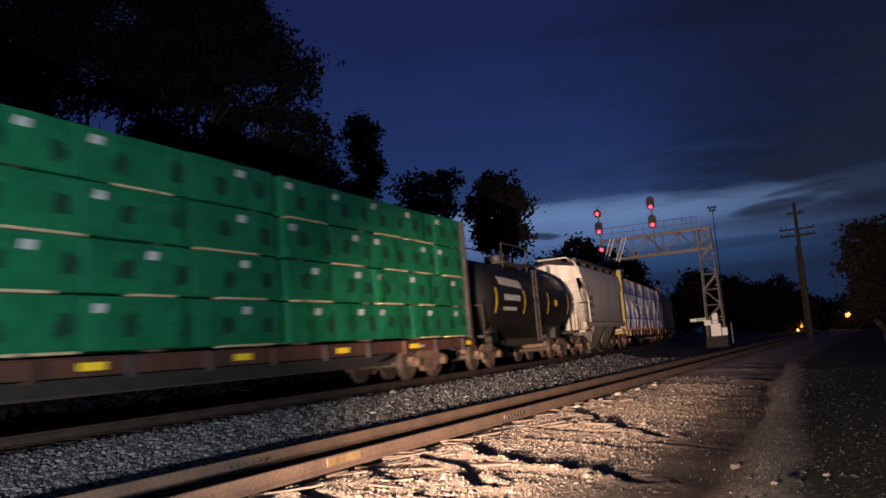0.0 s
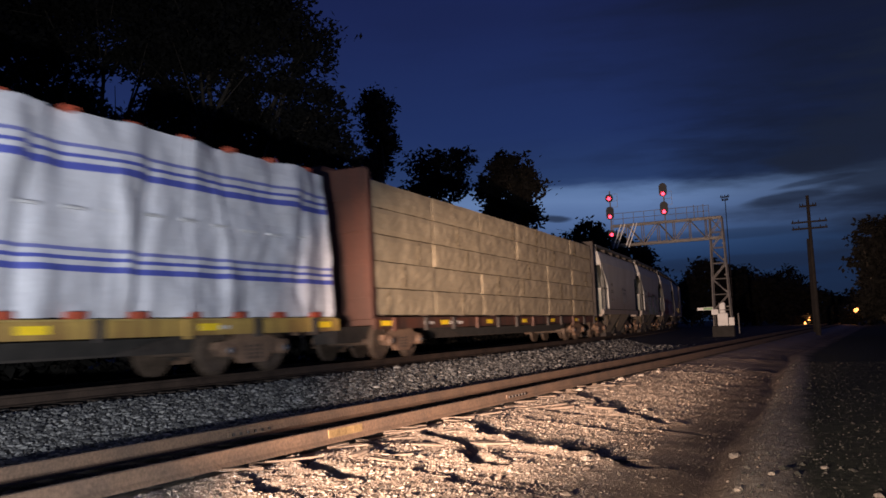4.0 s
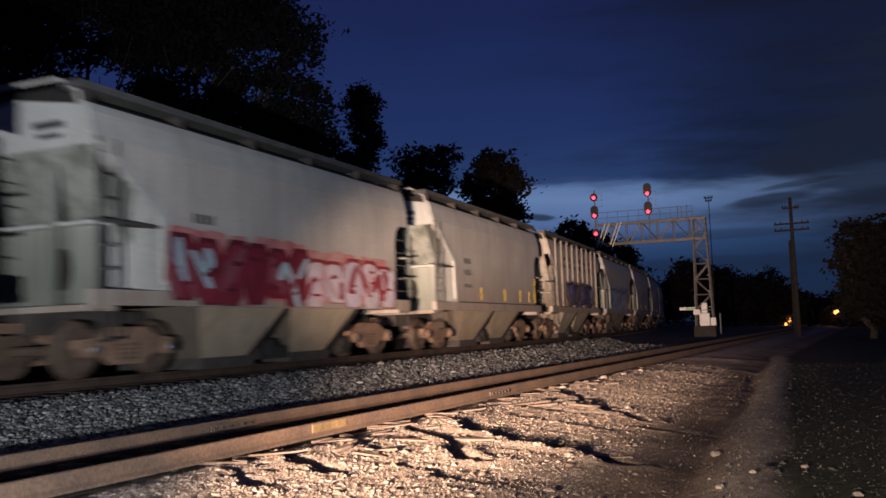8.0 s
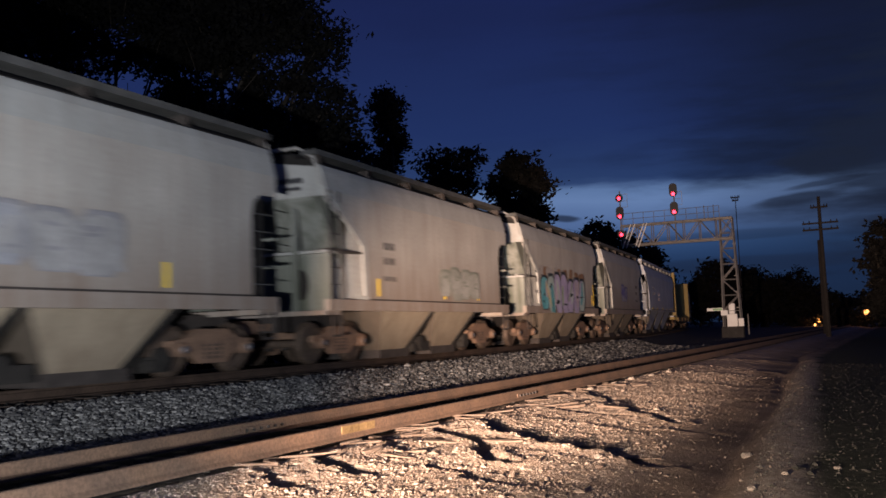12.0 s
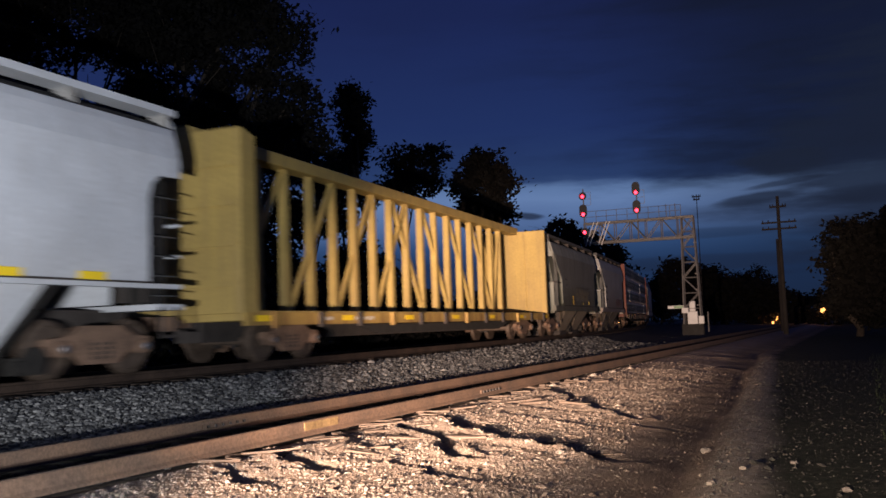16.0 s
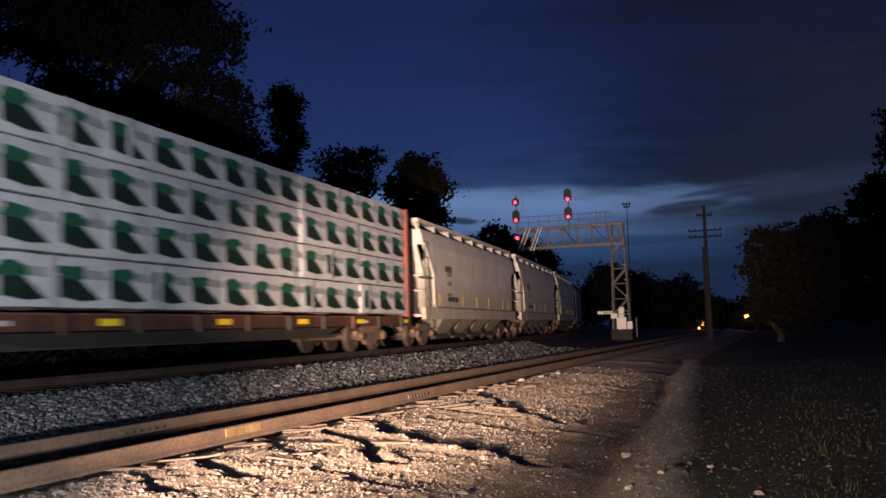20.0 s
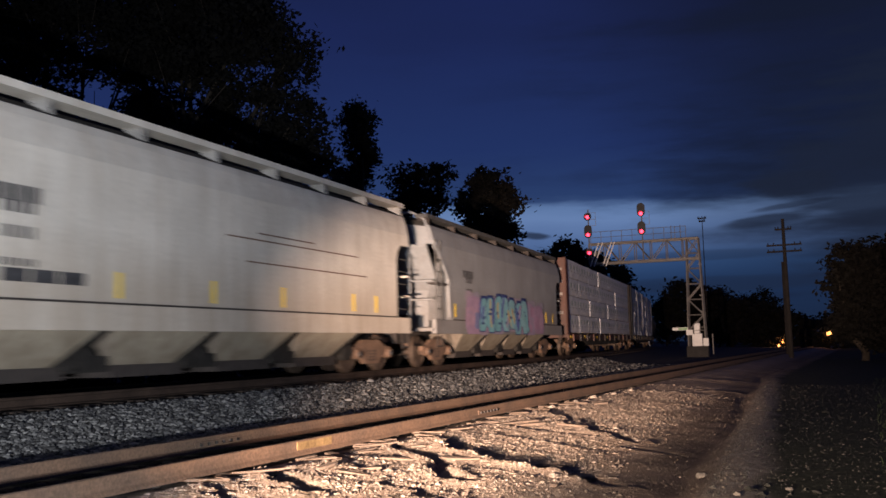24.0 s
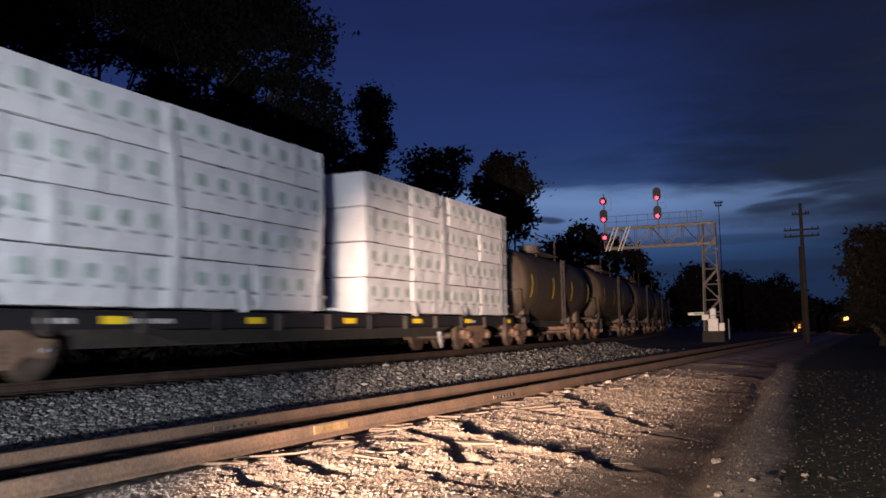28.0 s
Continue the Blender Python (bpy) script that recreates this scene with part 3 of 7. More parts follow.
# ---- cantilever signal gantry ----
def build_gantry():
    top = tagged(new("signal_gantry"), "galvanised cantilever signal gantry with lattice mast, truss arm and red signals", "signal gantry")
    top.matrix_basis = pose(-11.72, 70, 0, 0, 0, 4)
    zb, zt = 1.02, 9.35
    part("foundation", soften(boxes((-0.8, 0.8, -0.62, 0.62, 0.1, zb)), 0.05), mat("old_concrete", (0.045, 0.042, 0.04), 0.9, 0, 0.25, 2, 20), top)

    def leg(sx, sy, z):
        h = (z - zb) / (zt - zb)
        return ((0.64 - 0.2 * h) * sx, (0.5 - 0.1 * h) * sy, z)
    for sx in (-1, 1):
        for sy in (-1, 1):
            bm = bmesh.new()
            tube(bm, leg(sx, sy, zb), leg(sx, sy, zt), 0.07, 0.06, 6)
            part("mast_leg", bm, STEEL, top)
    n = 7
    for k in range(n):
        z0, z1 = zb + (zt - zb) * k / n, zb + (zt - zb) * (k + 1) / n
        s = 1 if k % 2 else -1
        for sy in (-1, 1):
            bm = bmesh.new()
            tube(bm, leg(-s, sy, z0), leg(s, sy, z1), 0.042, n=5)
            tube(bm, leg(-1, sy, z1), leg(1, sy, z1), 0.03, n=5)
            part("brace", bm, STEEL, top)
        for sx in (-1, 1):
            bm = bmesh.new()
            tube(bm, leg(sx, -s, z0), leg(sx, s, z1), 0.036, n=5)
            part("brace", bm, STEEL, top)
    # arm
    x0, x1, zl, zh = -8.0, 0.45, 7.72, 9.3
    for y in (-0.45, 0.45):
        for z in (zl, zh):
            bm = bmesh.new()
            tube(bm, (x0, y, z), (x1, y, z), 0.075, n=6)
            part("chord", bm, STEEL, top)
        m = 7
        for k in range(m):
            a, b = x0 + (x1 - x0) * k / m, x0 + (x1 - x0) * (k + 1) / m
            bm = bmesh.new()
            tube(bm, (a, y, zl), (a, y, zh), 0.04, n=5)
            tube(bm, (a, y, zh if k % 2 else zl), (b, y, zl if k % 2 else zh), 0.04, n=5)
            part("truss_web", bm, STEEL, top)
    bm = boxes((x0, x1, -0.42, 0.42, zl + 0.06, zl + 0.1))
    part("walkway", bm, STEEL, top)
    # handrail over the arm
    for k in range(10):
        a = x0 + 0.2 + 0.82 * k
        bm = bmesh.new()
        tube(bm, (a, -0.5, zh), (a, -0.5, zh + 0.95), 0.022, n=5)
        part("handrail_post", bm, STEEL, top)
    for z in (zh + 0.5, zh + 0.95):
        bm = bmesh.new()
        tube(bm, (x0 + 0.2, -0.5, z), (x0 + 7.6, -0.5, z), 0.02, n=5)
        part("handrail", bm, STEEL, top)
    for a in (-0.9, -1.6):
        bm = bmesh.new()
        tube(bm, (a, 0.2, zh), (a, 0.2, zh + 1.15), 0.03, n=5)
        part("bracket_post", bm, STEEL, top)
    # slanted ladder rails to the end of the arm
    for a in (-7.55, -7.25, -6.55, -6.3):
        bm = bmesh.new()
        tube(bm, (a - 0.35, -0.62, zl - 0.25), (a + 0.4, -0.62, zh + 0.05), 0.045, n=6)
        part("ladder_rail", bm, WHITE, top, "white slanted ladder rail")
    # signal heads
    def head(x, z, lens_dz, tall):
        y = -0.75
        bm = bmesh.new()
        w, h = 0.31, 0.53 if tall else 0.32
        out = [(x + w * math.cos(t), z + (h - w) * (1 if math.sin(t) > 0 else -1) + w * math.sin(t)) for t in [2 * math.pi * (i + 0.5) / 20 for i in range(20)]]
        prism(bm, out, y, y + 0.05, "y")
        hd = part("signal_head", bm, BLACK, top, "black oval signal backplate")
        lz = z + lens_dz
        bm = bmesh.new()
        tube(bm, (x, y - 0.01, lz), (x, y - 0.05, lz), 0.135, n=16)
        part("lens", bm, LENS_RED, hd, "lit red signal lens")
        bm = bmesh.new()
        r = 0.19
        for i in range(12):
            t0, t1 = math.pi * (i - 1) / 10 + 0.0, math.pi * i / 10
            p = [(x + r * math.cos(t), yy, lz + r * math.sin(t)) for t, yy in ((t0, y), (t1, y), (t1, y - 0.3), (t0, y - 0.3))]
            q = [(x + (r - 0.012) * math.cos(t), yy, lz + (r - 0.012) * math.sin(t)) for t, yy in ((t0, y), (t1, y), (t1, y - 0.3), (t0, y - 0.3))]
            a = [bm.verts.new(c) for c in p]
            b = [bm.verts.new(c) for c in q]
            bm.faces.new(a)
            bm.faces.new(b[::-1])
            bm.faces.new((a[3], a[2], b[2], b[3]))
        bmesh.ops.remove_doubles(bm, verts=bm.verts[:], dist=0.0005)
        part("hood", bm, BLACK, hd)
        bm = boxes((x - 0.16, x + 0.16, y + 0.05, y + 0.3, z - 0.25, z + 0.25))
        part("housing", bm, BLACK, hd)

    head(-3.72, 11.75, -0.32, True)
    head(-3.72, 10.3, -0.28, True)
    head(-7.95, 11.5, -0.04, False)
    head(-7.95, 10.3, -0.28, True)
    head(-7.9, 8.62, -0.05, False)
    for x, z0 in ((-3.72, zl), (-7.95, 8.2)):
        bm = bmesh.new()
        tube(bm, (x, -0.45, z0), (x, -0.45, 12.1), 0.055, n=6)
        part("signal_mast", bm, STEEL, top)
    for x, z in ((-3.2, 10.9), (-7.45, 11.1)):
        bm = bmesh.new()
        for a, c in (((0, 0), (0.55, 0)), ((0.55, 0), (0.55, 1.05)), ((0.55, 1.05), (0, 1.05)), ((0, 0.5), (0.55, 0.5))):
            tube(bm, (x - 0.5 + a[0], -0.3, z - 0.3 + a[1]), (x - 0.5 + c[0], -0.3, z - 0.3 + c[1]), 0.018, n=4)
        part("guard_cage", bm, STEEL, top)
    # equipment at the foot
    part("equipment_case", soften(boxes((-0.35, 0.4, -0.62, -0.1, zb, zb + 0.95)), 0.03), WHITE, top, "white equipment case")
    part("junction_box", soften(boxes((-0.75, -0.25, -0.75, -0.5, zb + 0.85, zb + 1.25)), 0.02), WHITE, top, "white junction box")
    part("equipment_case", soften(boxes((0.45, 0.85, -0.6, -0.2, zb, zb + 0.6)), 0.03), WHITE, top, "white equipment case")
    part("case_hood", soften(boxes((-0.2, 0.25, -0.5, -0.2, zb + 0.95, zb + 1.75)), 0.06), WHITE, top, "pale upright housing")
    part("conduit", tube(bmesh.new(), (1.15, -0.5, 0.4), (1.15, -0.5, zb + 0.9), 0.05), STEEL, top)
    sign = part("name_sign", soften(boxes((-1.75, -0.6, -0.8, -0.77, zb + 1.22, zb + 1.44)), 0.004), WHITE, top, "narrow white name sign")
    part("sign_band", boxes((-1.3, -0.64, -0.806, -0.802, zb + 1.25, zb + 1.41)), mat("green_sign_band", (0.25, 0.5, 0.22), 0.4), sign, "green lettering band")
    for k in range(5):
        part("rung_clamp", boxes((0.36, 0.62, -0.45, -0.41, zb + 1.4 + 1.2 * k, zb + 1.46 + 1.2 * k)), STEEL, top)


build_gantry()


# ---- poles and lights beyond ----
def build_pole(x, y, h, arms, name="utility_pole", label="dark wooden utility pole with crossarms", lean=0.0, r=0.17):
    z0 = float(ground_z(x, y)) - 0.1
    top = tagged(new(name), label, "utility pole", "poles along the line")
    top.matrix_basis = pose(x, y, z0, 0, lean, 0)
    part("pole_shaft", tube(bmesh.new(), (0, 0, 0), (0, 0, h), r, r * 0.62, 10), POLEWOOD, top)
    for z, w in arms:
        arm = part("crossarm", soften(boxes((-w, w, -0.16, -0.05, h - z - 0.06, h - z + 0.06)), 0.01), POLEWOOD, top)
        for k in (-0.92, -0.6, 0.6, 0.92):
            part("insulator", tube(bmesh.new(), (w * k, -0.1, h - z + 0.06), (w * k, -0.1, h - z + 0.2), 0.045, 0.03, 6), BLACK, arm)
    return top


build_pole(-4.82, 66, 9.75, ((0.75, 0.55), (1.85, 1.15), (2.3, 1.15)))
build_pole(-5.6, 74, 7.3, (), label="plain dark wooden pole stub")
build_pole(-14.05, 90, 13.6, ((0.25, 0.42), (0.55, 0.3)), "antenna_mast", "thin dark antenna mast with short cross pieces", 0, 0.055)


def yard_lamp(x, y, z, r, label):
    g = float(ground_z(x, y))
    top = tagged(new("yard_lamp"), label, "lamp")
    top.matrix_basis = pose(x, y, g, 0, 0, 0)
    part("lamp_post", tube(bmesh.new(), (0, 0.1, 0), (0, 0.1, z - g), 0.05, 0.04, 6), POLEWOOD, top)
    bm = bmesh.new()
    bmesh.ops.create_icosphere(bm, subdivisions=2, radius=r, matrix=Matrix.Translation((0, 0, z - g)) @ Matrix.Diagonal((1, 1, 1.15, 1)))
    part("bulb", bm, LAMP_GLOW, top, "glowing warm orange lamp globe")
    return top


def yard_light(x, y, z, watts):
    lamp = bpy.data.lights.new("yard_light", "POINT")
    lamp.energy, lamp.color, lamp.shadow_soft_size = watts, (1.0, 0.45, 0.14), 0.4
    new("yard_light", lamp).location = (x, y, z)


yard_light(-4.2, 119.4, 2.0, 60)
yard_light(-11.4, 139.3, 1.0, 150)
yard_lamp(-4.3, 120, 1.85, 0.3, "warm orange yard lamp among dark trees")
yard_lamp(-11.3, 140, 0.95, 0.24, "warm orange lamp low beside the line")
yard_lamp(-11.9, 140.5, 0.35, 0.22, "warm orange lamp low beside the line")
yard_lamp(-14.0, 160, 1.96, 0.12, "small pale lamp far down the line")


# ---- trees ----
def build_tree(name, label, x, y, trunk_h, lobes, leaf, count, seed, base_r=0.3):
    """lobes: (dx, dy, z, rx, rz) in metres from the trunk's foot; leaves sit in clumps through them, with gaps."""
    rnd = random.Random(seed)
    z0 = float(ground_z(x, y)) - 0.15
    top = tagged(new(name), label, "tree", "trees along the line")
    top.matrix_basis = pose(x, y, z0)
    bm = bmesh.new()
    bend = [Vector((rnd.uniform(-0.25, 0.25) * k, rnd.uniform(-0.25, 0.25) * k, trunk_h * k / 5)) for k in range(6)]
    for k in range(5):
        tube(bm, bend[k], bend[k + 1], base_r * (1 - 0.13 * k), base_r * (1 - 0.13 * (k + 1)), 8)
    for dx, dy, z, rx, rz in lobes:
        tip = Vector((dx, dy, z + 0.3 * rz))
        start = bend[rnd.choice((2, 3, 4, 5))]
        mid = (start + tip) / 2 + Vector((rnd.uniform(-0.5, 0.5), rnd.uniform(-0.5, 0.5), rnd.uniform(-0.2, 0.7)))
        tube(bm, start, mid, base_r * 0.4, base_r * 0.25, 6)
        tube(bm, mid, tip, base_r * 0.25, 0.03, 6)
        for _ in range(6):
            e = Vector((dx + rnd.uniform(-rx, rx), dy + rnd.uniform(-rx, rx), z + rnd.uniform(-rz, rz) * 0.9))
            tube(bm, mid.lerp(tip, rnd.random()), e, base_r * 0.09, 0.012, 4)
    part("trunk", bm, BARK, top)
    verts, faces = [], []
    total = sum(r * r * q for *_, r, q in lobes)
    for dx, dy, z, rx, rz in lobes:
        n = int(count * rx * rx * rz / total)
        each = 80 if leaf < 0.16 else 34
        clumps = max(10, n // each)
        for _ in range(clumps):
            while True:
                c = Vector((rnd.uniform(-1, 1), rnd.uniform(-1, 1), rnd.uniform(-1, 1)))
                if 0.25 < c.length < 1:
                    break
            c = c * (0.72 + 0.36 * rnd.random())
            c = Vector((dx + c.x * rx, dy + c.y * rx, z + c.z * rz))
            spread = leaf * (rnd.uniform(2.6, 5.6) if leaf < 0.16 else rnd.uniform(1.6, 3.6))
            for _ in range(each):
                p = c + Vector((rnd.gauss(0, 1), rnd.gauss(0, 1), rnd.gauss(0, 0.7))) * spread * 0.55
                a = Vector((rnd.uniform(-1, 1), rnd.uniform(-1, 1), rnd.uniform(-0.6, 0.6))).normalized()
                b = a.cross(Vector((rnd.uniform(-1, 1), rnd.uniform(-1, 1), rnd.uniform(-1, 1)))).normalized()
                s = leaf * rnd.uniform(0.6, 1.25)
                k = len(verts)
                verts += [p - a * s, p - b * s * 0.5, p + a * s, p + b * s * 0.5]
                faces.append((k, k + 1, k + 2, k + 3))
    me = bpy.data.meshes.new("crown")
    me.from_pydata([tuple(v) for v in verts], [], faces)
    me.materials.append(LEAF)
    ob = new("crown", me)
    ob.parent = top
    return top


build_tree("tree", "tall dark leafy tree close behind the track", -23.2, 27, 7.5,
           [(-1.2, 0, 14.0, 2.2, 2.0), (2.5, -0.5, 13.1, 1.9, 1.8), (4.0, 0.4, 12.8, 1.15, 1.35), (4.7, 0, 10.2, 1.1, 1.05), (3.6, 0.8, 9.1, 1.7, 1.35), (0.6, 1, 9.7, 2.4, 1.7), (1.2, 0, 15.8, 2.1, 2.0), (-0.8, 0, 17, 2.6, 2.2), (5.2, 0.5, 8.2, 0.9, 0.8), (1.2, 0.3, 11.6, 1.2, 1.0), (-2.6, 0.4, 11.3, 1.7, 1.6), (3.2, 0.2, 11.2, 0.9, 0.8), (-3.6, 0.5, 14.6, 1.6, 1.8)],
           0.13, 58000, 1, 0.36)
build_tree("tree", "tall dark leafy tree close behind the track", -29.8, 26, 7.0,
           [(-2.0, 0, 12.3, 2.6, 2.3), (1.6, 0, 14.6, 2.2, 2.0), (4.0, 0.5, 9.9, 1.8, 1.5), (3.6, 0.3, 13.0, 1.1, 1.2), (0, 0, 17.5, 3.0, 2.6), (-3.2, 0.5, 16.0, 2.6, 2.6), (0.5, -0.5, 9.8, 2.6, 1.9), (-3.5, 0, 9.0, 2.4, 2.2)],
           0.13, 52000, 2, 0.34)
build_tree("tree", "dark leafy tree with a full low crown", -33.5, 22, 5.0,
           [(-1.5, 0, 10.5, 2.8, 3.2), (1.5, 0, 8.0, 2.6, 2.4), (0, 0, 14.0, 2.8, 2.4), (2.6, 0.4, 13.2, 2.2, 2.0), (-2.6, 0, 15.6, 2.4, 2.2), (2.4, 0, 16.4, 2.2, 1.8)], 0.18, 26000, 3, 0.3)
build_tree("tree", "dark understorey tree below taller crowns", -24.5, 33, 4.0,
           [(-2, 0, 6.5, 2.6, 2.0), (1.5, 0, 7.4, 2.4, 1.9), (4.0, 0.4, 6.9, 1.8, 1.5), (-5, 0, 8.0, 2.6, 2.2)], 0.14, 18000, 4, 0.22)
build_tree("tree", "slender dark tree with a narrow upright crown", -32.7, 55, 11.0,
           [(0, 0, 17.6, 1.35, 1.6), (-0.25, 0, 18.9, 0.95, 0.9), (0.45, 0, 15.8, 1.3, 1.5), (-0.3, 0, 13.8, 1.4, 1.3), (-2.4, 0, 13.2, 1.4, 1.2)], 0.2, 6000, 5, 0.24)
build_tree("tree", "half-bare dark tree beside a slender one", -34.3, 52, 11.5, [(0.6, 0, 12.0, 1.5, 1.3), (2.2, 0, 12.5, 1.1, 1.1)], 0.2, 1400, 6, 0.16)
build_tree("tree", "broad dark tree with sky gaps in its crown", -30.4, 60, 9.0,
           [(-0.9, 0, 14.2, 1.7, 1.35), (1.5, 0, 14.4, 1.6, 1.3), (0.4, 0, 12.5, 2.2, 1.3), (-2.0, 0, 12.2, 1.5, 1.1)], 0.22, 4200, 7, 0.26)
build_tree("tree", "round-crowned dark tree beside the curve", -23.6, 58, 7.0,
           [(0, 0, 12.7, 1.9, 1.5), (-1.2, 0, 11.5, 1.5, 1.5), (1.2, 0, 11.4, 1.35, 1.5), (-0.2, 0, 9.7, 2.0, 1.6), (0.9, 0, 9.2, 1.2, 1.4)], 0.22, 7500, 8, 0.26)
build_tree("tree", "low dark bushy tree in the distance", -34.9, 110, 6.0,
           [(0, 0, 12.6, 3.4, 2.2), (-3.4, 0, 11.0, 2.8, 2.2), (3.2, 0, 12.0, 2.8, 1.8), (6.4, 0, 10.2, 2.6, 1.9), (8.0, 0, 7.4, 2.4, 2.2), (0, 0, 8, 5, 3), (-7, 0, 9, 3, 2.5), (4, 0, 5, 4, 3)], 0.36, 14000, 9, 0.3)
build_tree("tree", "dark rounded tree beyond the signal gantry", -26.0, 150, 5.0,
           [(-1.6, 0, 9.0, 3.0, 2.4), (2.4, 0, 7.6, 3.2, 2.2), (6.2, 0, 6.2, 3.0, 2.2), (0, 0, 4.6, 4.4, 2.6), (-4.2, 0, 7.0, 2.6, 2.6), (6, 0, 3, 3.5, 2.4)], 0.45, 8000, 10, 0.3)
build_tree("tree", "dark bushy tree in the distance", -15.5, 155, 3.0,
           [(0, 0, 5.6, 3.4, 1.8), (3.4, 0, 4.2, 2.8, 1.8), (-3, 0, 4.6, 3, 2.4), (6.5, 0, 3.0, 2.6, 1.8), (0, 0, 2.6, 5, 2.2)], 0.45, 6500, 11, 0.25)
build_tree("tree", "dark broad tree beside the road", -0.2, 60, 3.5,
           [(-0.6, 0, 5.9, 1.3, 1.3), (-1.2, 0, 4.8, 0.8, 1.1), (0.2, 0.5, 4.6, 1.4, 1.6), (-0.9, 0.3, 2.6, 1.0, 1.8), (1.0, 0, 6.0, 1.7, 1.5), (0.2, 0, 3.0, 1.9, 1.8), (3.0, 0, 6.4, 1.8, 1.7), (3, 0, 3.2, 2.2, 2.0), (0.6, 0, 2.0, 1.4, 1.6)], 0.19, 30000, 12, 0.24)
build_tree("tree", "tall dark tree at the verge of the road", 7.0, 58, 5.5,
           [(-0.8, 0, 8.2, 1.9, 1.9), (0.6, 0, 11.8, 1.7, 2.4), (-2.6, 0, 5.4, 1.8, 1.8), (0.6, 0, 5.0, 2.4, 2.2), (0.2, 0, 2.0, 2.8, 1.6)], 0.22, 22000, 13, 0.28)
build_tree("tree", "low dark bushy tree far down the road", -6.5, 165, 2.5,
           [(0, 0, 3.2, 3.0, 1.8), (4.5, 0, 4.4, 3.4, 2.6), (9, 0, 5.2, 3.6, 3.2), (-4.5, 0, 2.2, 2.6, 1.3)], 0.45, 3600, 14, 0.25)


# ---- undergrowth and the wood behind the line ----
def build_wood():
    rnd = random.Random(77)
    bushes = [build_tree("bush", "dense dark trackside bush", -20.5, 12, 1.4, [(0, 0, 1.9, 2.3, 1.7), (1.6, 0.5, 1.4, 1.7, 1.3), (-1.9, 0.6, 2.2, 2.0, 1.8)], 0.2, 3400, 31, 0.1),
              build_tree("bush", "dense dark trackside bush", -20.9, 17, 1.6, [(0, 0, 2.2, 2.4, 2.0), (1.9, -0.4, 1.5, 1.7, 1.4), (-1.8, -0.3, 1.8, 2.0, 1.7)], 0.2, 3400, 32, 0.1)]
    for k in range(26):
        y = -10 + 5.2 * k
        x = main_x(y) - rnd.uniform(7.2, 9.0) - 0.02 * y
        copy_thing(bushes[k % 2], pose(x, y, float(ground_z(x, y)) - 0.2, 0, 0, rnd.uniform(0, 360)))
    for x, y, z in ((-3.3, 121.3, -0.5), (-5.9, 122.2, -1.4), (-12.4, 141.5, -2.0)):
        copy_thing(bushes[0], pose(x, y, float(ground_z(x, y)) + z, 0, 0, rnd.uniform(0, 360)))
    far = build_tree("tree", "broad dark tree in the wood behind the line", -42, 8, 4.0, [(0, 0, 8.6, 3.4, 2.9), (2.8, 0, 5.8, 3.0, 2.7), (-3.0, 0, 6.0, 3.2, 2.9), (0, 0, 3.2, 4.4, 2.6)], 0.32, 6500, 33, 0.3)
    for x, y in ((-41, 17), (-39, 26), (-43, 34), (-46, 44), (-44, 54), (-49, 66), (-47, 80), (-56, 95), (-36, -6)):
        copy_thing(far, pose(x, y, -0.2, 0, 0, rnd.uniform(0, 360)))
    for x, y in ((-25, 172), (-18, 182), (-31, 192), (-43, 214), (-58, 150), (-66, 172), (-78, 200), (-60, 235), (-24, 205)):
        copy_thing(far, pose(x, y, -0.2, 0, 0, rnd.uniform(0, 360)))
    for x, y in ((14, 66), (19, 90), (9, 100), (24, 120), (4, 130)):
        copy_thing(far, pose(x, y, -0.2, 0, 0, rnd.uniform(0, 360)))


build_wood()


# ---- the freight train: car space has y along the track, x towards the road, z from the rail head ----
CACHE = {}


def shared(name, make, material, parent, place=None, label="", smooth=False):
    """A part on a mesh that all its repeats share."""
    if make not in CACHE:
        bm = make()
        me = bpy.data.meshes.new(name)
        bmesh.ops.recalc_face_normals(bm, faces=bm.faces)
        bm.to_mesh(me)
        bm.free()
        me.materials.append(material)
        if smooth:
            me.shade_smooth()
        CACHE[make] = me
    ob = new(name, CACHE[make])
    ob.parent = parent
    if place is not None:
        ob.matrix_basis = place
    return tagged(ob, label)


def m_bolster():
    bm = boxes((-1.05, 1.05, -0.18, 0.18, 0.42, 0.68))
    box(bm, -0.5, 0.5, -0.3, 0.3, 0.66, 0.8)
    return bm


def m_side_frame():
    out = [(-1.16, 0.50), (-1.12, 0.62), (-0.72, 0.66), (-0.42, 0.82), (0.42, 0.82), (0.72, 0.66), (1.12, 0.62), (1.16, 0.50), (1.05, 0.36), (0.72, 0.36), (0.62, 0.42), (0.36, 0.2), (-0.36, 0.2), (-0.62, 0.42), (-0.72, 0.36), (-1.05, 0.36)]
    return prism(bmesh.new(), out, -0.07, 0.07, "x")


def m_spring():
    bm = bmesh.new()
    for y in (-0.19, 0.0, 0.19):
        for k in range(4):
            tube(bm, (0, y, 0.28 + 0.075 * k), (0, y, 0.325 + 0.075 * k), 0.082, n=10)
    return bm


def m_journal():
    bm = bmesh.new()
    tube(bm, (-0.1, 0, 0.46), (0.09, 0, 0.46), 0.125, n=12)
    return bm


def m_cap():
    return soften(tube(bmesh.new(), (0.09, 0, 0.46), (0.125, 0, 0.46), 0.075, n=10), 0.012)


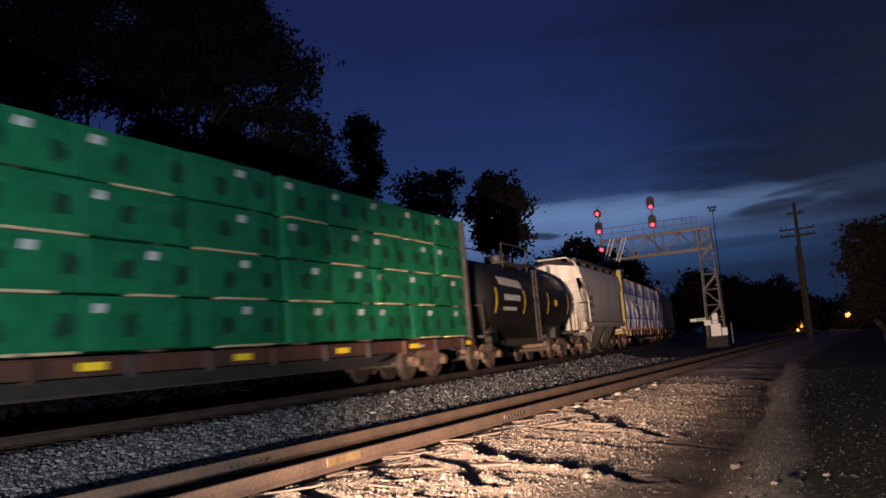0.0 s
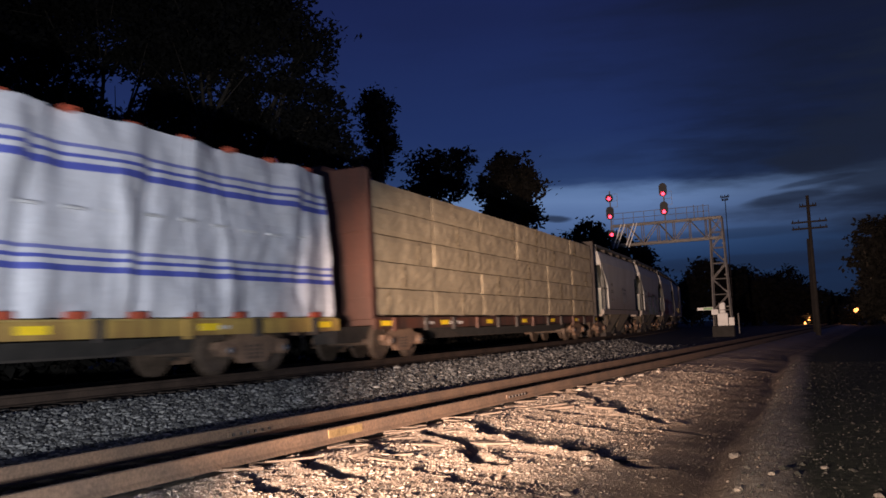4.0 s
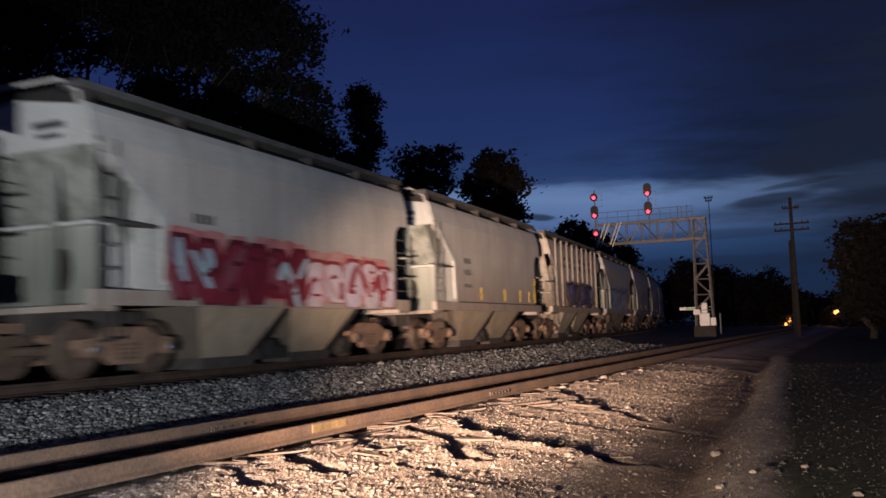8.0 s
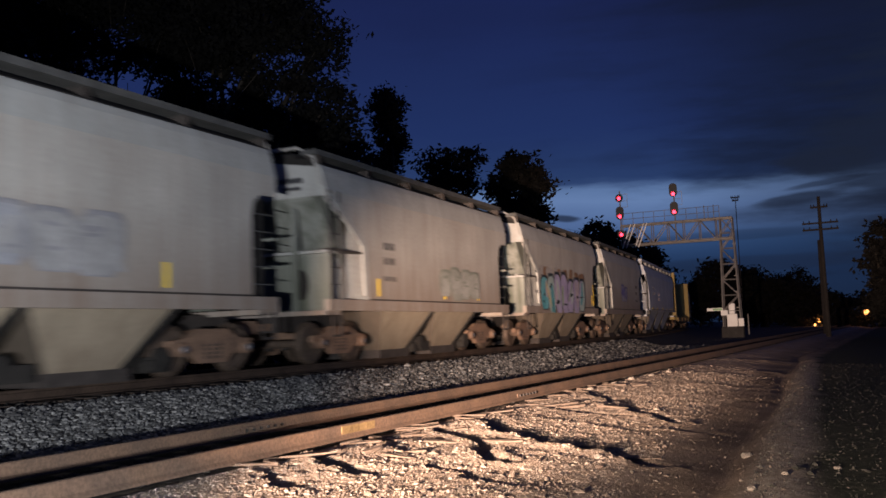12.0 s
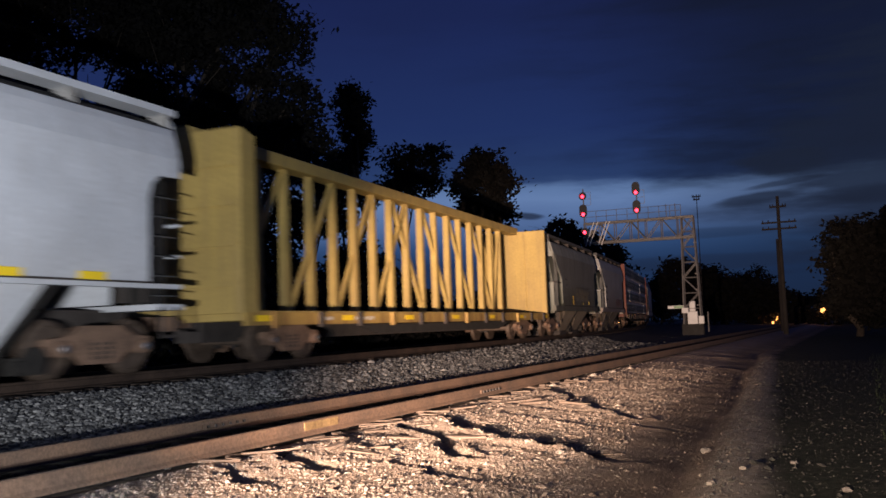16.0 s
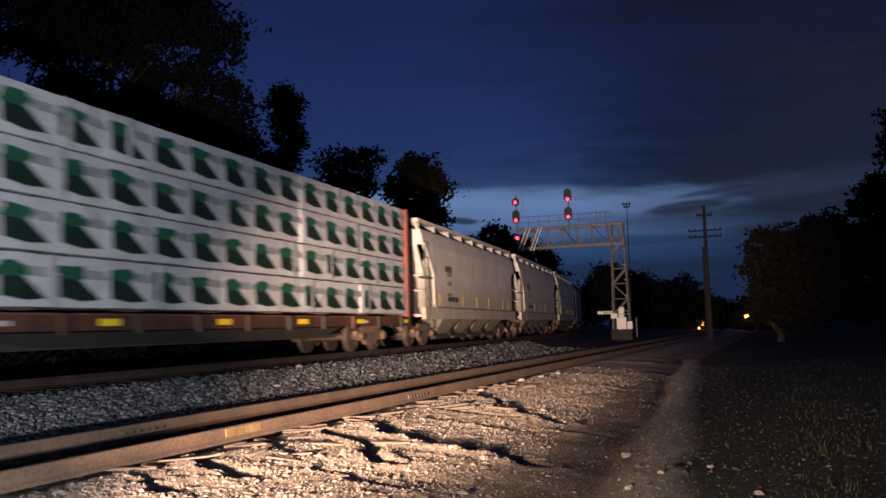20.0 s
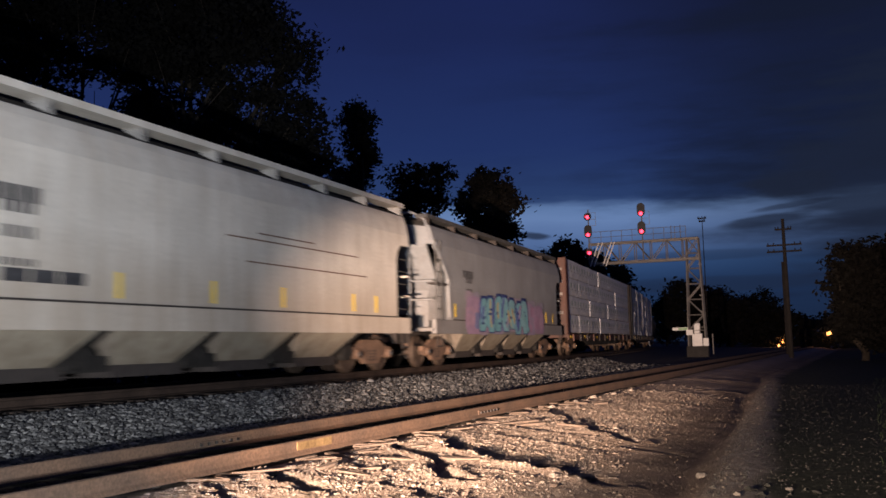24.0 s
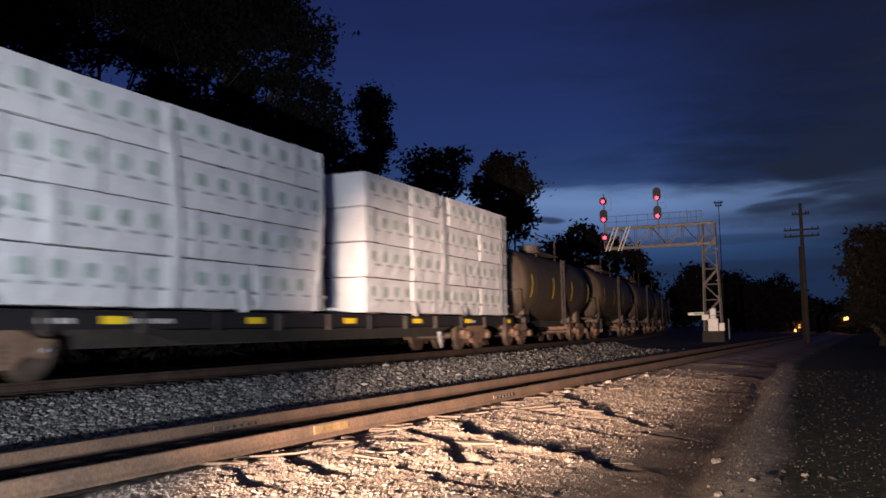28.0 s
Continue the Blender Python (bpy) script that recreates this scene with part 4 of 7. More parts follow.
def m_wheelset():
    bm = bmesh.new()
    tube(bm, (-0.98, 0, 0.457), (0.98, 0, 0.457), 0.085, n=10)
    for s in (-1, 1):
        tube(bm, (s * 0.685, 0, 0.457), (s * 0.715, 0, 0.457), 0.482, n=28)
        tube(bm, (s * 0.715, 0, 0.457), (s * 0.82, 0, 0.457), 0.457, n=28)
        tube(bm, (s * 0.80, 0, 0.457), (s * 0.835, 0, 0.457), 0.17, n=14)
        # rim lip, so that the plate reads as a dish
        for k in range(28):
            a, b = 2 * math.pi * k / 28, 2 * math.pi * (k + 1) / 28
            v = [bm.verts.new((s * xx, r * math.cos(t), 0.457 + r * math.sin(t))) for r, t, xx in ((0.457, a, 0.822), (0.457, b, 0.822), (0.385, b, 0.845), (0.385, a, 0.845))]
            w = [bm.verts.new((s * xx, r * math.cos(t), 0.457 + r * math.sin(t))) for r, t, xx in ((0.385, a, 0.845), (0.385, b, 0.845), (0.375, b, 0.822), (0.375, a, 0.822))]
            bm.faces.new(v)
            bm.faces.new(w)
    return bm


def m_brake():
    bm = boxes((-0.7, 0.7, -0.05, 0.05, 0.36, 0.46))
    for s in (-1, 1):
        box(bm, s * 0.72 - 0.06, s * 0.72 + 0.06, -0.1, 0.1, 0.3, 0.6)
    return bm


def m_coupler():
    bm = boxes((-0.08, 0.08, -0.5, 0.15, 0.76, 0.92))
    box(bm, -0.15, 0.15, 0.13, 0.42, 0.7, 0.98)
    return bm


def m_hose():
    bm = bmesh.new()
    p = [(0.35, 0, 0.8), (0.36, 0.15, 0.62), (0.3, 0.3, 0.42), (0.15, 0.42, 0.36)]
    for a, b in zip(p, p[1:]):
        tube(bm, a, b, 0.025, n=6)
    return bm


def m_ladder():
    bm = bmesh.new()
    for y in (-0.2, 0.2):
        box(bm, -0.02, 0.02, y - 0.025, y + 0.025, 0, 2.6)
    for k in range(7):
        tube(bm, (0, -0.2, 0.15 + 0.37 * k), (0, 0.2, 0.15 + 0.37 * k), 0.016, n=5)
    return bm


def m_rung():
    return tube(bmesh.new(), (0, -0.3, 0), (0, 0.3, 0), 0.014, n=5)


def m_stirrup():
    bm = bmesh.new()
    for y in (-0.18, 0.18):
        box(bm, -0.015, 0.015, y - 0.02, y + 0.02, -0.5, 0)
    box(bm, -0.02, 0.02, -0.2, 0.2, -0.52, -0.47)
    return bm


def m_reflector():
    return boxes((0, 0.006, -0.27, 0.27, 0, 0.125))


def m_reflector_tall():
    return boxes((0, 0.006, -0.055, 0.055, 0, 0.42))


def truck(car, y, material=None):
    t = shared("truck", m_bolster, RUST, car, pose(0, y, 0))
    for s in (-1, 1):
        shared("side_frame", m_side_frame, RUST, t, pose(s * 1.0, 0, 0))
        shared("spring_nest", m_spring, DARKGEAR, t, pose(s * 1.0, 0, 0))
        for w in (-0.89, 0.89):
            shared("journal_box", m_journal, RUST, t, pose(s * 1.08, w, 0, 0, 0, 0 if s > 0 else 180))
            shared("bearing_cap", m_cap, BEARING, t, pose(s * 1.08, w, 0, 0, 0, 0 if s > 0 else 180), "shiny bearing cap")
    for w in (-0.89, 0.89):
        shared("wheelset", m_wheelset, WHEEL, t, pose(0, w, 0))
        shared("brake_beam", m_brake, DARKGEAR, t, pose(0, w * 0.42, 0))


def draft_gear(car, half):
    for s in (-1, 1):
        shared("coupler", m_coupler, RUST, car, pose(0, s * (half - 0.42), 0, 0, 0, 0 if s > 0 else 180))
        shared("brake_hose", m_hose, BLACK, car, pose(0, s * (half - 0.5), 0, 0, 0, 0 if s > 0 else 180))


def begin(name, label, half, trucks):
    car = tagged(new(name), label, "freight car", "freight cars of the train")
    for y in (-trucks, trucks):
        truck(car, y)
    draft_gear(car, half)
    return car


def wall_panel(bm, x, outline, thick=0.05):
    prism(bm, outline, x, x + thick if x > 0 else x - thick, "x")


def plate(car, x, y, z, w, h, material, name="stencil", label=""):
    part(name, boxes((x, x + 0.004, y - w / 2, y + w / 2, z - h / 2, z + h / 2)), material, car, label)


STENCIL = mat("dark_stencil_paint", (0.07, 0.07, 0.075), 0.7, 0, 0.3, 8, 30)
PATCH = mat("fresh_paint_patch", (0.62, 0.61, 0.58), 0.6, 0, 0.08, 4, 30)
FADED = mat("faded_white_stencil", (0.34, 0.30, 0.27), 0.7, 0, 0.3, 8, 30)
PALE_STEEL = mat("dusty_pale_steel", (0.40, 0.39, 0.37), 0.7, 0, 0.2, 4, 25)
# Front slopes darker than their bays: shade put into the streaked paint.
BAY_SLOPE_SHADE = grimy("shaded_brown_slope_sheet", (0.13, 0.105, 0.08), grime=(0.06, 0.05, 0.04), streak=0.5, amount=0.2)
WHITE_SLOPE_SHADE = grimy("shaded_pale_slope_sheet", (0.30, 0.26, 0.21), grime=(0.14, 0.11, 0.085), streak=0.5, amount=0.2)
END_GREY = grimy("green_grey_end_paint", (0.30, 0.31, 0.275), grime=(0.08, 0.09, 0.065), streak=0.8, amount=0.5)
# Near black for dark gear, and for shade in gaps and recesses.
GEAR_AND_SHADE = mat("black_gear_and_shade", (0.028, 0.025, 0.022), 0.9, 0, 0.3, 3, 20)
SILVER = mat("dusty_roof_walk", (0.13, 0.13, 0.125), 0.7, 0.3, 0.25, 4, 25)


def stencil_block(car, x, y, z, lines, material=STENCIL, h=0.11):
    """Car data that cannot be read: bars in rows."""
    for i, (w, n) in enumerate(lines):
        bm = bmesh.new()
        a = y - w / 2
        for k in range(n):
            c = w / n
            box(bm, x, x + 0.004, a + c * k + 0.03, a + c * (k + 1) - 0.03, z - i * 0.36 - h, z - i * 0.36 + h * 0.6)
        part("stencil", bm, material, car)


def build_hopper(label, length, paint, bays=2, eave=4.40, sill=(1.15, 1.40), ribs=0, dark_roof=True, bulge=True, tapes=(), tape_z=1.75, tall_tapes=False, stencils=True, stencil_y=-2.9, edge_tape=False, shoulder=None, bay_paint=None):
    half = length / 2
    ub = half - 0.92
    car = begin("covered_hopper", label, half, half - 2.25)
    X = 1.52
    # upper body: walls with a shoulder under the eave, rounded roof and end plates
    nb = ub - 0.78
    nc = ub - (1.85 if bulge else 1.45)
    out = [(-ub, eave - 0.62), (-ub, 3.55), (-ub + 0.22, 3.4), (-nc - 0.35, 2.85), (-nc, 2.6), (-nc, sill[1]), (nb, sill[1]), (nb, 2.95), (nb + 0.08, 3.2), (nb + 0.28, 3.36), (ub, 3.38), (ub, eave - 0.62)]
    for s in (-1, 1):
        bm = bmesh.new()
        wall_panel(bm, s * X, out)
        part("side_wall", bm, paint, car)
        bm = bmesh.new()
        prism(bm, [(s * (X + 0.05), eave - 0.62), (s * (X + 0.015), eave - 0.46), (s * (X - 0.045), eave - 0.2), (s * (X - 0.1), eave - 0.06), (s * (X - 0.2), eave), (s * (X - 0.24), eave - 0.06), (s * (X - 0.1), eave - 0.62)], -ub, ub, "y")
        part("eave_shoulder", bm, shoulder or paint, car, smooth=False)
        # the lower body draws in towards each end
        for e in (-1,):
            bm = bmesh.new()
            cols = []
            for i in range(9):
                u = i / 8
                y, x, top = e * (nc + (nb - nc) * u), s * (X + 0.045 - 0.5 * u ** 1.5), 3.3 - 0.75 * u ** 3.2
                cols.append([bm.verts.new((x - s * 0.12 * max(0, k - 2) ** 2 / 4, y, sill[1] + (top - sill[1]) * h)) for k, h in enumerate((0, 0.5, 0.8, 0.94, 1.0))])
            for p, q in zip(cols, cols[1:]):
                for k in range(4):
                    bm.faces.new((p[k], q[k], q[k + 1], p[k + 1]))
            bmesh.ops.solidify(bm, geom=bm.faces[:], thickness=0.03)
            # On grey cars coloured paler than the wall, for the light it catches.
            part("corner_panel", bm, shoulder or paint, car, smooth=False)
            strut = [(-ub + 0.02, 3.72), (-ub + 0.2, 3.72), (-nc - 0.12, 2.75), (-nc - 0.1, 1.5), (-nc - 0.26, 1.5), (-nc - 0.32, 2.65)]
            part("corner_strut", prism(bmesh.new(), strut, s * (X + 0.01), s * (X + 0.075), "x"), shoulder or paint, car)
            part("grab_bar", boxes((s * 1.42 - 0.12, s * 1.42 + 0.14, -ub + 0.1, -nc - 0.05, 2.46, 2.51)), DARKGEAR, car)
    bm = bmesh.new()
    arch = [(-X + 0.12, eave - 0.03), (-1.15, eave + 0.1), (-0.6, eave + 0.16), (0.6, eave + 0.16), (1.15, eave + 0.1), (X - 0.12, eave - 0.03), (X - 0.2, eave - 0.12), (-X + 0.2, eave - 0.12)]
    prism(bm, arch, -ub, ub, "y")
    # The roof is coloured black for the shade below the roof walk.
    part("roof", bm, GEAR_AND_SHADE, car, "roof sheet, black for the shade under the walk")
    for s in (-1, 1):
        bm = bmesh.new()
        prism(bm, [(-X, 3.66), (X, 3.66), (X, eave - 0.62), (X - 0.12, eave - 0.1), (0, eave + 0.12), (-X + 0.12, eave - 0.1), (-X, eave - 0.62)], s * ub - 0.03, s * ub + 0.03, "y")
        part("end_plate", bm, shoulder or paint, car)
        bm = bmesh.new()
        lo = half - 3.75 if s > 0 else ub - 1.9
        wide = 1.02 if s > 0 else 1.3
        prism(bm, [(s * (ub - 0.02), 3.78), (s * (ub - 0.02), 3.6), (s * lo, 1.2), (s * (lo - 0.2), 1.2)] + ([(s * (nc - 0.3), 1.2), (s * (nc - 0.3), 3.42)] if s < 0 and nc - 0.3 < lo - 0.2 else []), -wide, wide, "x")
        part("slope_sheet", bm, END_GREY if shoulder else paint, car)
        # end framing over the platform
        for x in (-X, -0.75, 0.75) if s < 0 else (-X, -0.75, 0.75):
            part("end_post", boxes((x - 0.05, x + 0.05, s * ub - 0.055, s * ub + 0.055, 1.15, 3.42)), END_GREY if shoulder else paint, car)
        part("shear_plate", boxes((-0.95, 0.95, s * (nb - 0.25) - 0.02, s * (nb - 0.25) + 0.02, 1.16, 2.35)), END_GREY if shoulder else paint, car)
        bm = bmesh.new()
        for z in (2.0, 2.55):
            tube(bm, (-X, s * (ub + 0.04), z), (X, s * (ub + 0.04), z), 0.03, n=6)
        if s < 0 and shoulder:
            bm.free()
            part("end_panel", boxes((-1.46, 1.46, -ub + 0.26, -ub + 0.3, 1.16, 2.42)), END_GREY, car)
            part("end_ledge", boxes((-1.5, 1.5, -ub + 0.06, -ub + 0.5, 2.42, 2.48)), shoulder, car, "pale ledge over the end platform")
            # No hole is cut: a black disc stands for its shaded inside.
            bm = tube(bmesh.new(), (0.7, -ub + 0.24, 1.75), (0.7, -ub + 0.26, 1.75), 0.34, n=18)
            for v in bm.verts:
                v.co.x = 0.7 + (v.co.x - 0.7) * 0.62
            part("access_opening", bm, GEAR_AND_SHADE, car, "black oval disc for the shaded opening in the end panel")
            plate_bm = boxes((0.35, 1.0, -ub - 0.036, -ub - 0.032, eave - 0.42, eave - 0.3), (0.45, 0.95, -ub - 0.036, -ub - 0.032, eave - 0.58, eave - 0.5))
            part("stencil", plate_bm, STENCIL, car)
        else:
            part("end_rail", bm, END_GREY if shoulder else paint, car)
        part("platform", boxes((-X, X, s * ub - 0.55 if s > 0 else -ub - 0.12, s * ub + 0.12 if s > 0 else -ub + 0.55, 1.06, 1.16)), paint, car)
        for x in (-X - 0.05, X + 0.05):
            if s < 0 or x < 0:
                shared("ladder", m_ladder, SILVER, car, pose(x, s * (ub - 0.32), 1.2))
            else:
                for k in range(6):
                    shared("rung", m_rung, SILVER, car, pose(x - 0.05, ub - 0.36, 1.3 + 0.34 * k))
            shared("stirrup", m_stirrup, DARKGEAR, car, pose(x, s * (ub - 0.32), 1.1))
        if s > 0:
            # Added black sheet: stands for the shade inside the end notch.
            part("notch_shade_sheet", boxes((1.22, 1.27, nb - 0.12, ub - 0.06, 1.16, 3.36)), GEAR_AND_SHADE, car, "black sheet for the shade behind the ladder")
            part("air_reservoir", tube(bmesh.new(), (0.1, ub - 0.42, 1.75), (1.25, ub - 0.42, 1.75), 0.3, n=14), DARKGEAR, car, "black air reservoir")
            part("control_valve", soften(boxes((0.2, 1.3, ub - 0.62, ub - 0.3, 2.15, 2.95)), 0.03), DARKGEAR, car, "black brake control valve")
            # A second dark sheet, added to close off the shaded notch.
            part("notch_back_sheet", boxes((-0.9, 1.36, ub - 0.66, ub - 0.62, 1.2, 3.3)), DARKGEAR, car)
        part("brake_cylinder", tube(bmesh.new(), (-0.4, s * (ub - 0.7), 1.45), (0.4, s * (ub - 0.7), 1.45), 0.17, n=12), DARKGEAR, car)
    # side sill
    for s in (-1, 1):
        bm = boxes((s * X - 0.07, s * X + 0.07, -ub, ub, sill[0], sill[1]))
        part("side_sill", bm, paint, car)
        # Thin dark strip in place of the ledge's shadow along the sill.
        part("sill_shadow_strip", boxes((s * X - 0.075, s * X + 0.075, -nc, nb, sill[1] - 0.005, sill[1] + 0.03)), DARKGEAR, car)
    # discharge bays
    span = 2 * (half - 3.55)
    w = span / bays
    for k in range(bays):
        c = -span / 2 + w * (k + 0.5)
        bm = bmesh.new()
        t, b = w / 2 - 0.02, w / 2 * (0.52 if bays == 2 else 0.62 if bays == 3 else 0.6)
        foot = 0.2 if bays < 4 else 0.42
        lo = [bm.verts.new(p) for p in ((-0.95, c - b, foot), (0.95, c - b, foot), (0.95, c + b, foot), (-0.95, c + b, foot))]
        hi = [bm.verts.new(p) for p in ((-1.46, c - t, sill[0] + 0.02), (1.46, c - t, sill[0] + 0.02), (1.46, c + t, sill[0] + 0.02), (-1.46, c + t, sill[0] + 0.02))]
        for i in range(4):
            # Black rear and darkened front faces carry the shade between bays.
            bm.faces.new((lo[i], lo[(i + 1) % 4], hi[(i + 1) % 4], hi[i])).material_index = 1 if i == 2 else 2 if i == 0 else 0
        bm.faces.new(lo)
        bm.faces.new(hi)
        bay = part("discharge_bay", bm, [bay_paint or paint, GEAR_AND_SHADE, BAY_SLOPE_SHADE if shoulder else WHITE_SLOPE_SHADE], car)
        # A black strip draws the shaded slit between neighbouring bays.
        edge = [(c + t, sill[0] + 0.02), (c + t - 0.19, sill[0] + 0.02), (c + b - 0.17, foot), (c + b + 0.02, foot)]
        bm = bmesh.new()
        quads = [[bm.verts.new((x + 0.035, y, z)) for (y, z), x in zip(edge, (1.46, 1.46, 0.95, 0.95))], [bm.verts.new((x - 0.06, y, z)) for (y, z), x in zip(edge, (1.46, 1.46, 0.95, 0.95))]]
        bm.faces.new(quads[0])
        bm.faces.new(quads[1][::-1])
        for i in range(4):
            bm.faces.new((quads[0][i], quads[1][i], quads[1][(i + 1) % 4], quads[0][(i + 1) % 4]))
        part("bay_gap_strip", bm, GEAR_AND_SHADE, bay, "dark strip for the shaded gap between bays")
        part("outlet_gate", boxes((-1.0, 1.0, c - b - 0.05, c + b + 0.05, foot - 0.2, foot + 0.005)), DARKGEAR, bay)
    for k in range(1, bays + 1):
        g = -span / 2 + w * k
        wide = w / 2 - b + 0.1
        if k == bays:
            wide = 0.3
        bm = boxes((-1.0, 1.04, g - wide * 0.8, g + wide * 0.6, foot - 0.1, foot + 0.16))
        tube(bm, (1.0, g - wide * 0.2, foot + 0.12), (1.12, g - wide * 0.2, foot + 0.12), 0.2, n=10)
        tube(bm, (0.9, g - wide * 0.75, foot + 0.02), (1.14, g - wide * 0.75, foot + 0.02), 0.11, n=8)
        part("gate_gear", bm, GEAR_AND_SHADE, car, "black outlet gate gear between the bays")
    part("center_sill", boxes((-0.3, 0.3, -half + 0.9, half - 0.9, 0.72, 1.1)), DARKGEAR, car)
    if ribs:
        for k in range(ribs):
            y = 4.46 - 1.14 * (ribs - 1 - k)
            part("rib", soften(boxes((X + 0.05, X + 0.10, y - 0.05, y + 0.05, sill[1], eave - 0.02)), 0.02), paint, car)
            if 1 < k < ribs - 1:
                for z in (3.28, 3.62):
                    plate(car, X + 0.051, y - 0.55 + 0.06 * math.sin(5 * k + z), z + 0.04 * math.sin(3 * k), 0.24 + 0.06 * (k % 3), 0.15 + 0.06 * (k % 2), STENCIL)
    # roof walk on brackets, hatches
    rm = DARKGEAR if dark_roof else SILVER
    for s in (-1, 1):
        walkway = part("roof_walk", boxes((s * 1.2 - 0.2, s * 1.2 + 0.2, -ub - 0.1, ub + 0.1, eave + (0.17 if dark_roof else 0.21), eave + (0.29 if dark_roof else 0.33))), SILVER if dark_roof else paint, car)
        n = int(2 * ub / 2.0)
        for k in range(n + 1):
            y = -ub + 0.1 + (2 * ub - 0.2) * k / n
            part("walk_bracket", boxes((s * 1.2 - 0.19, s * 1.2 + 0.19, y - 0.04, y + 0.04, eave - 0.02, eave + (0.22 if dark_roof else 0.27))), rm if dark_roof else PALE_STEEL, walkway)
    # The black hatch cover backs the gap under the walk with shade.
    part("hatch_cover", soften(boxes((-0.7, 0.7, -ub + 0.1, ub - 0.1, eave + 0.1, eave + 0.3)), 0.03), GEAR_AND_SHADE, car)
    for s in (-1, 1):
        bm = bmesh.new()
        r = [(-X + 0.05, eave - 0.5), (-1.3, eave + 0.12), (-0.9, eave + 0.36), (0.9, eave + 0.36), (1.3, eave + 0.12), (X - 0.05, eave - 0.5)]
        for a, b in zip(r, r[1:]):
            tube(bm, (a[0], s * (ub + 0.06), a[1]), (b[0], s * (ub + 0.06), b[1]), 0.035, n=6)
        part("grab_iron", bm, paint, car)
    if edge_tape:
        part("reflector", boxes((X + 0.055, X + 0.061, nb - 0.13, nb - 0.02, 1.5, 2.45)), REFLECT, car, "tall yellow reflector strip")
    for y in tapes:
        if tall_tapes:
            shared("reflector", m_reflector_tall, REFLECT, car, pose(X + 0.055, y, tape_z), "yellow reflector strip")
        else:
            shared("reflector", m_reflector, REFLECT, car, pose(X + 0.085, y, tape_z), "yellow reflector strip")
    if stencils:
        stencil_block(car, X + 0.052, stencil_y, 2.75, ((0.62, 4), (0.62, 5)))
        stencil_block(car, X + 0.052, stencil_y, 1.95, ((0.7, 6),), h=0.07)
    return car


# ---- painted tags: fat slanted bars and clouds of spray paint that spell nothing ----
SPRAY = {}


def spray(colour):
    if colour not in SPRAY:
        SPRAY[colour] = mat("spray_paint", colour, 0.6, 0, 0.16, 2.2, 16, spec=0.3)
    return SPRAY[colour]


def blob(bm, x, y, z, w, h, rnd, skew=0.0, wob=0.2, n=14, flat=1.0):
    vs = []
    for i in range(n):
        a = 2 * math.pi * i / n
        c, s = math.cos(a), math.sin(a)
        c, s = math.copysign(abs(c) ** 0.62, c), math.copysign(abs(s) ** 0.62, s)
        k = 1 + rnd.uniform(-wob, wob)
        vs.append(bm.verts.new((x, y + w / 2 * c * k + skew * s * h / 2, z + h / 2 * s * k)))
    bm.faces.new(vs)


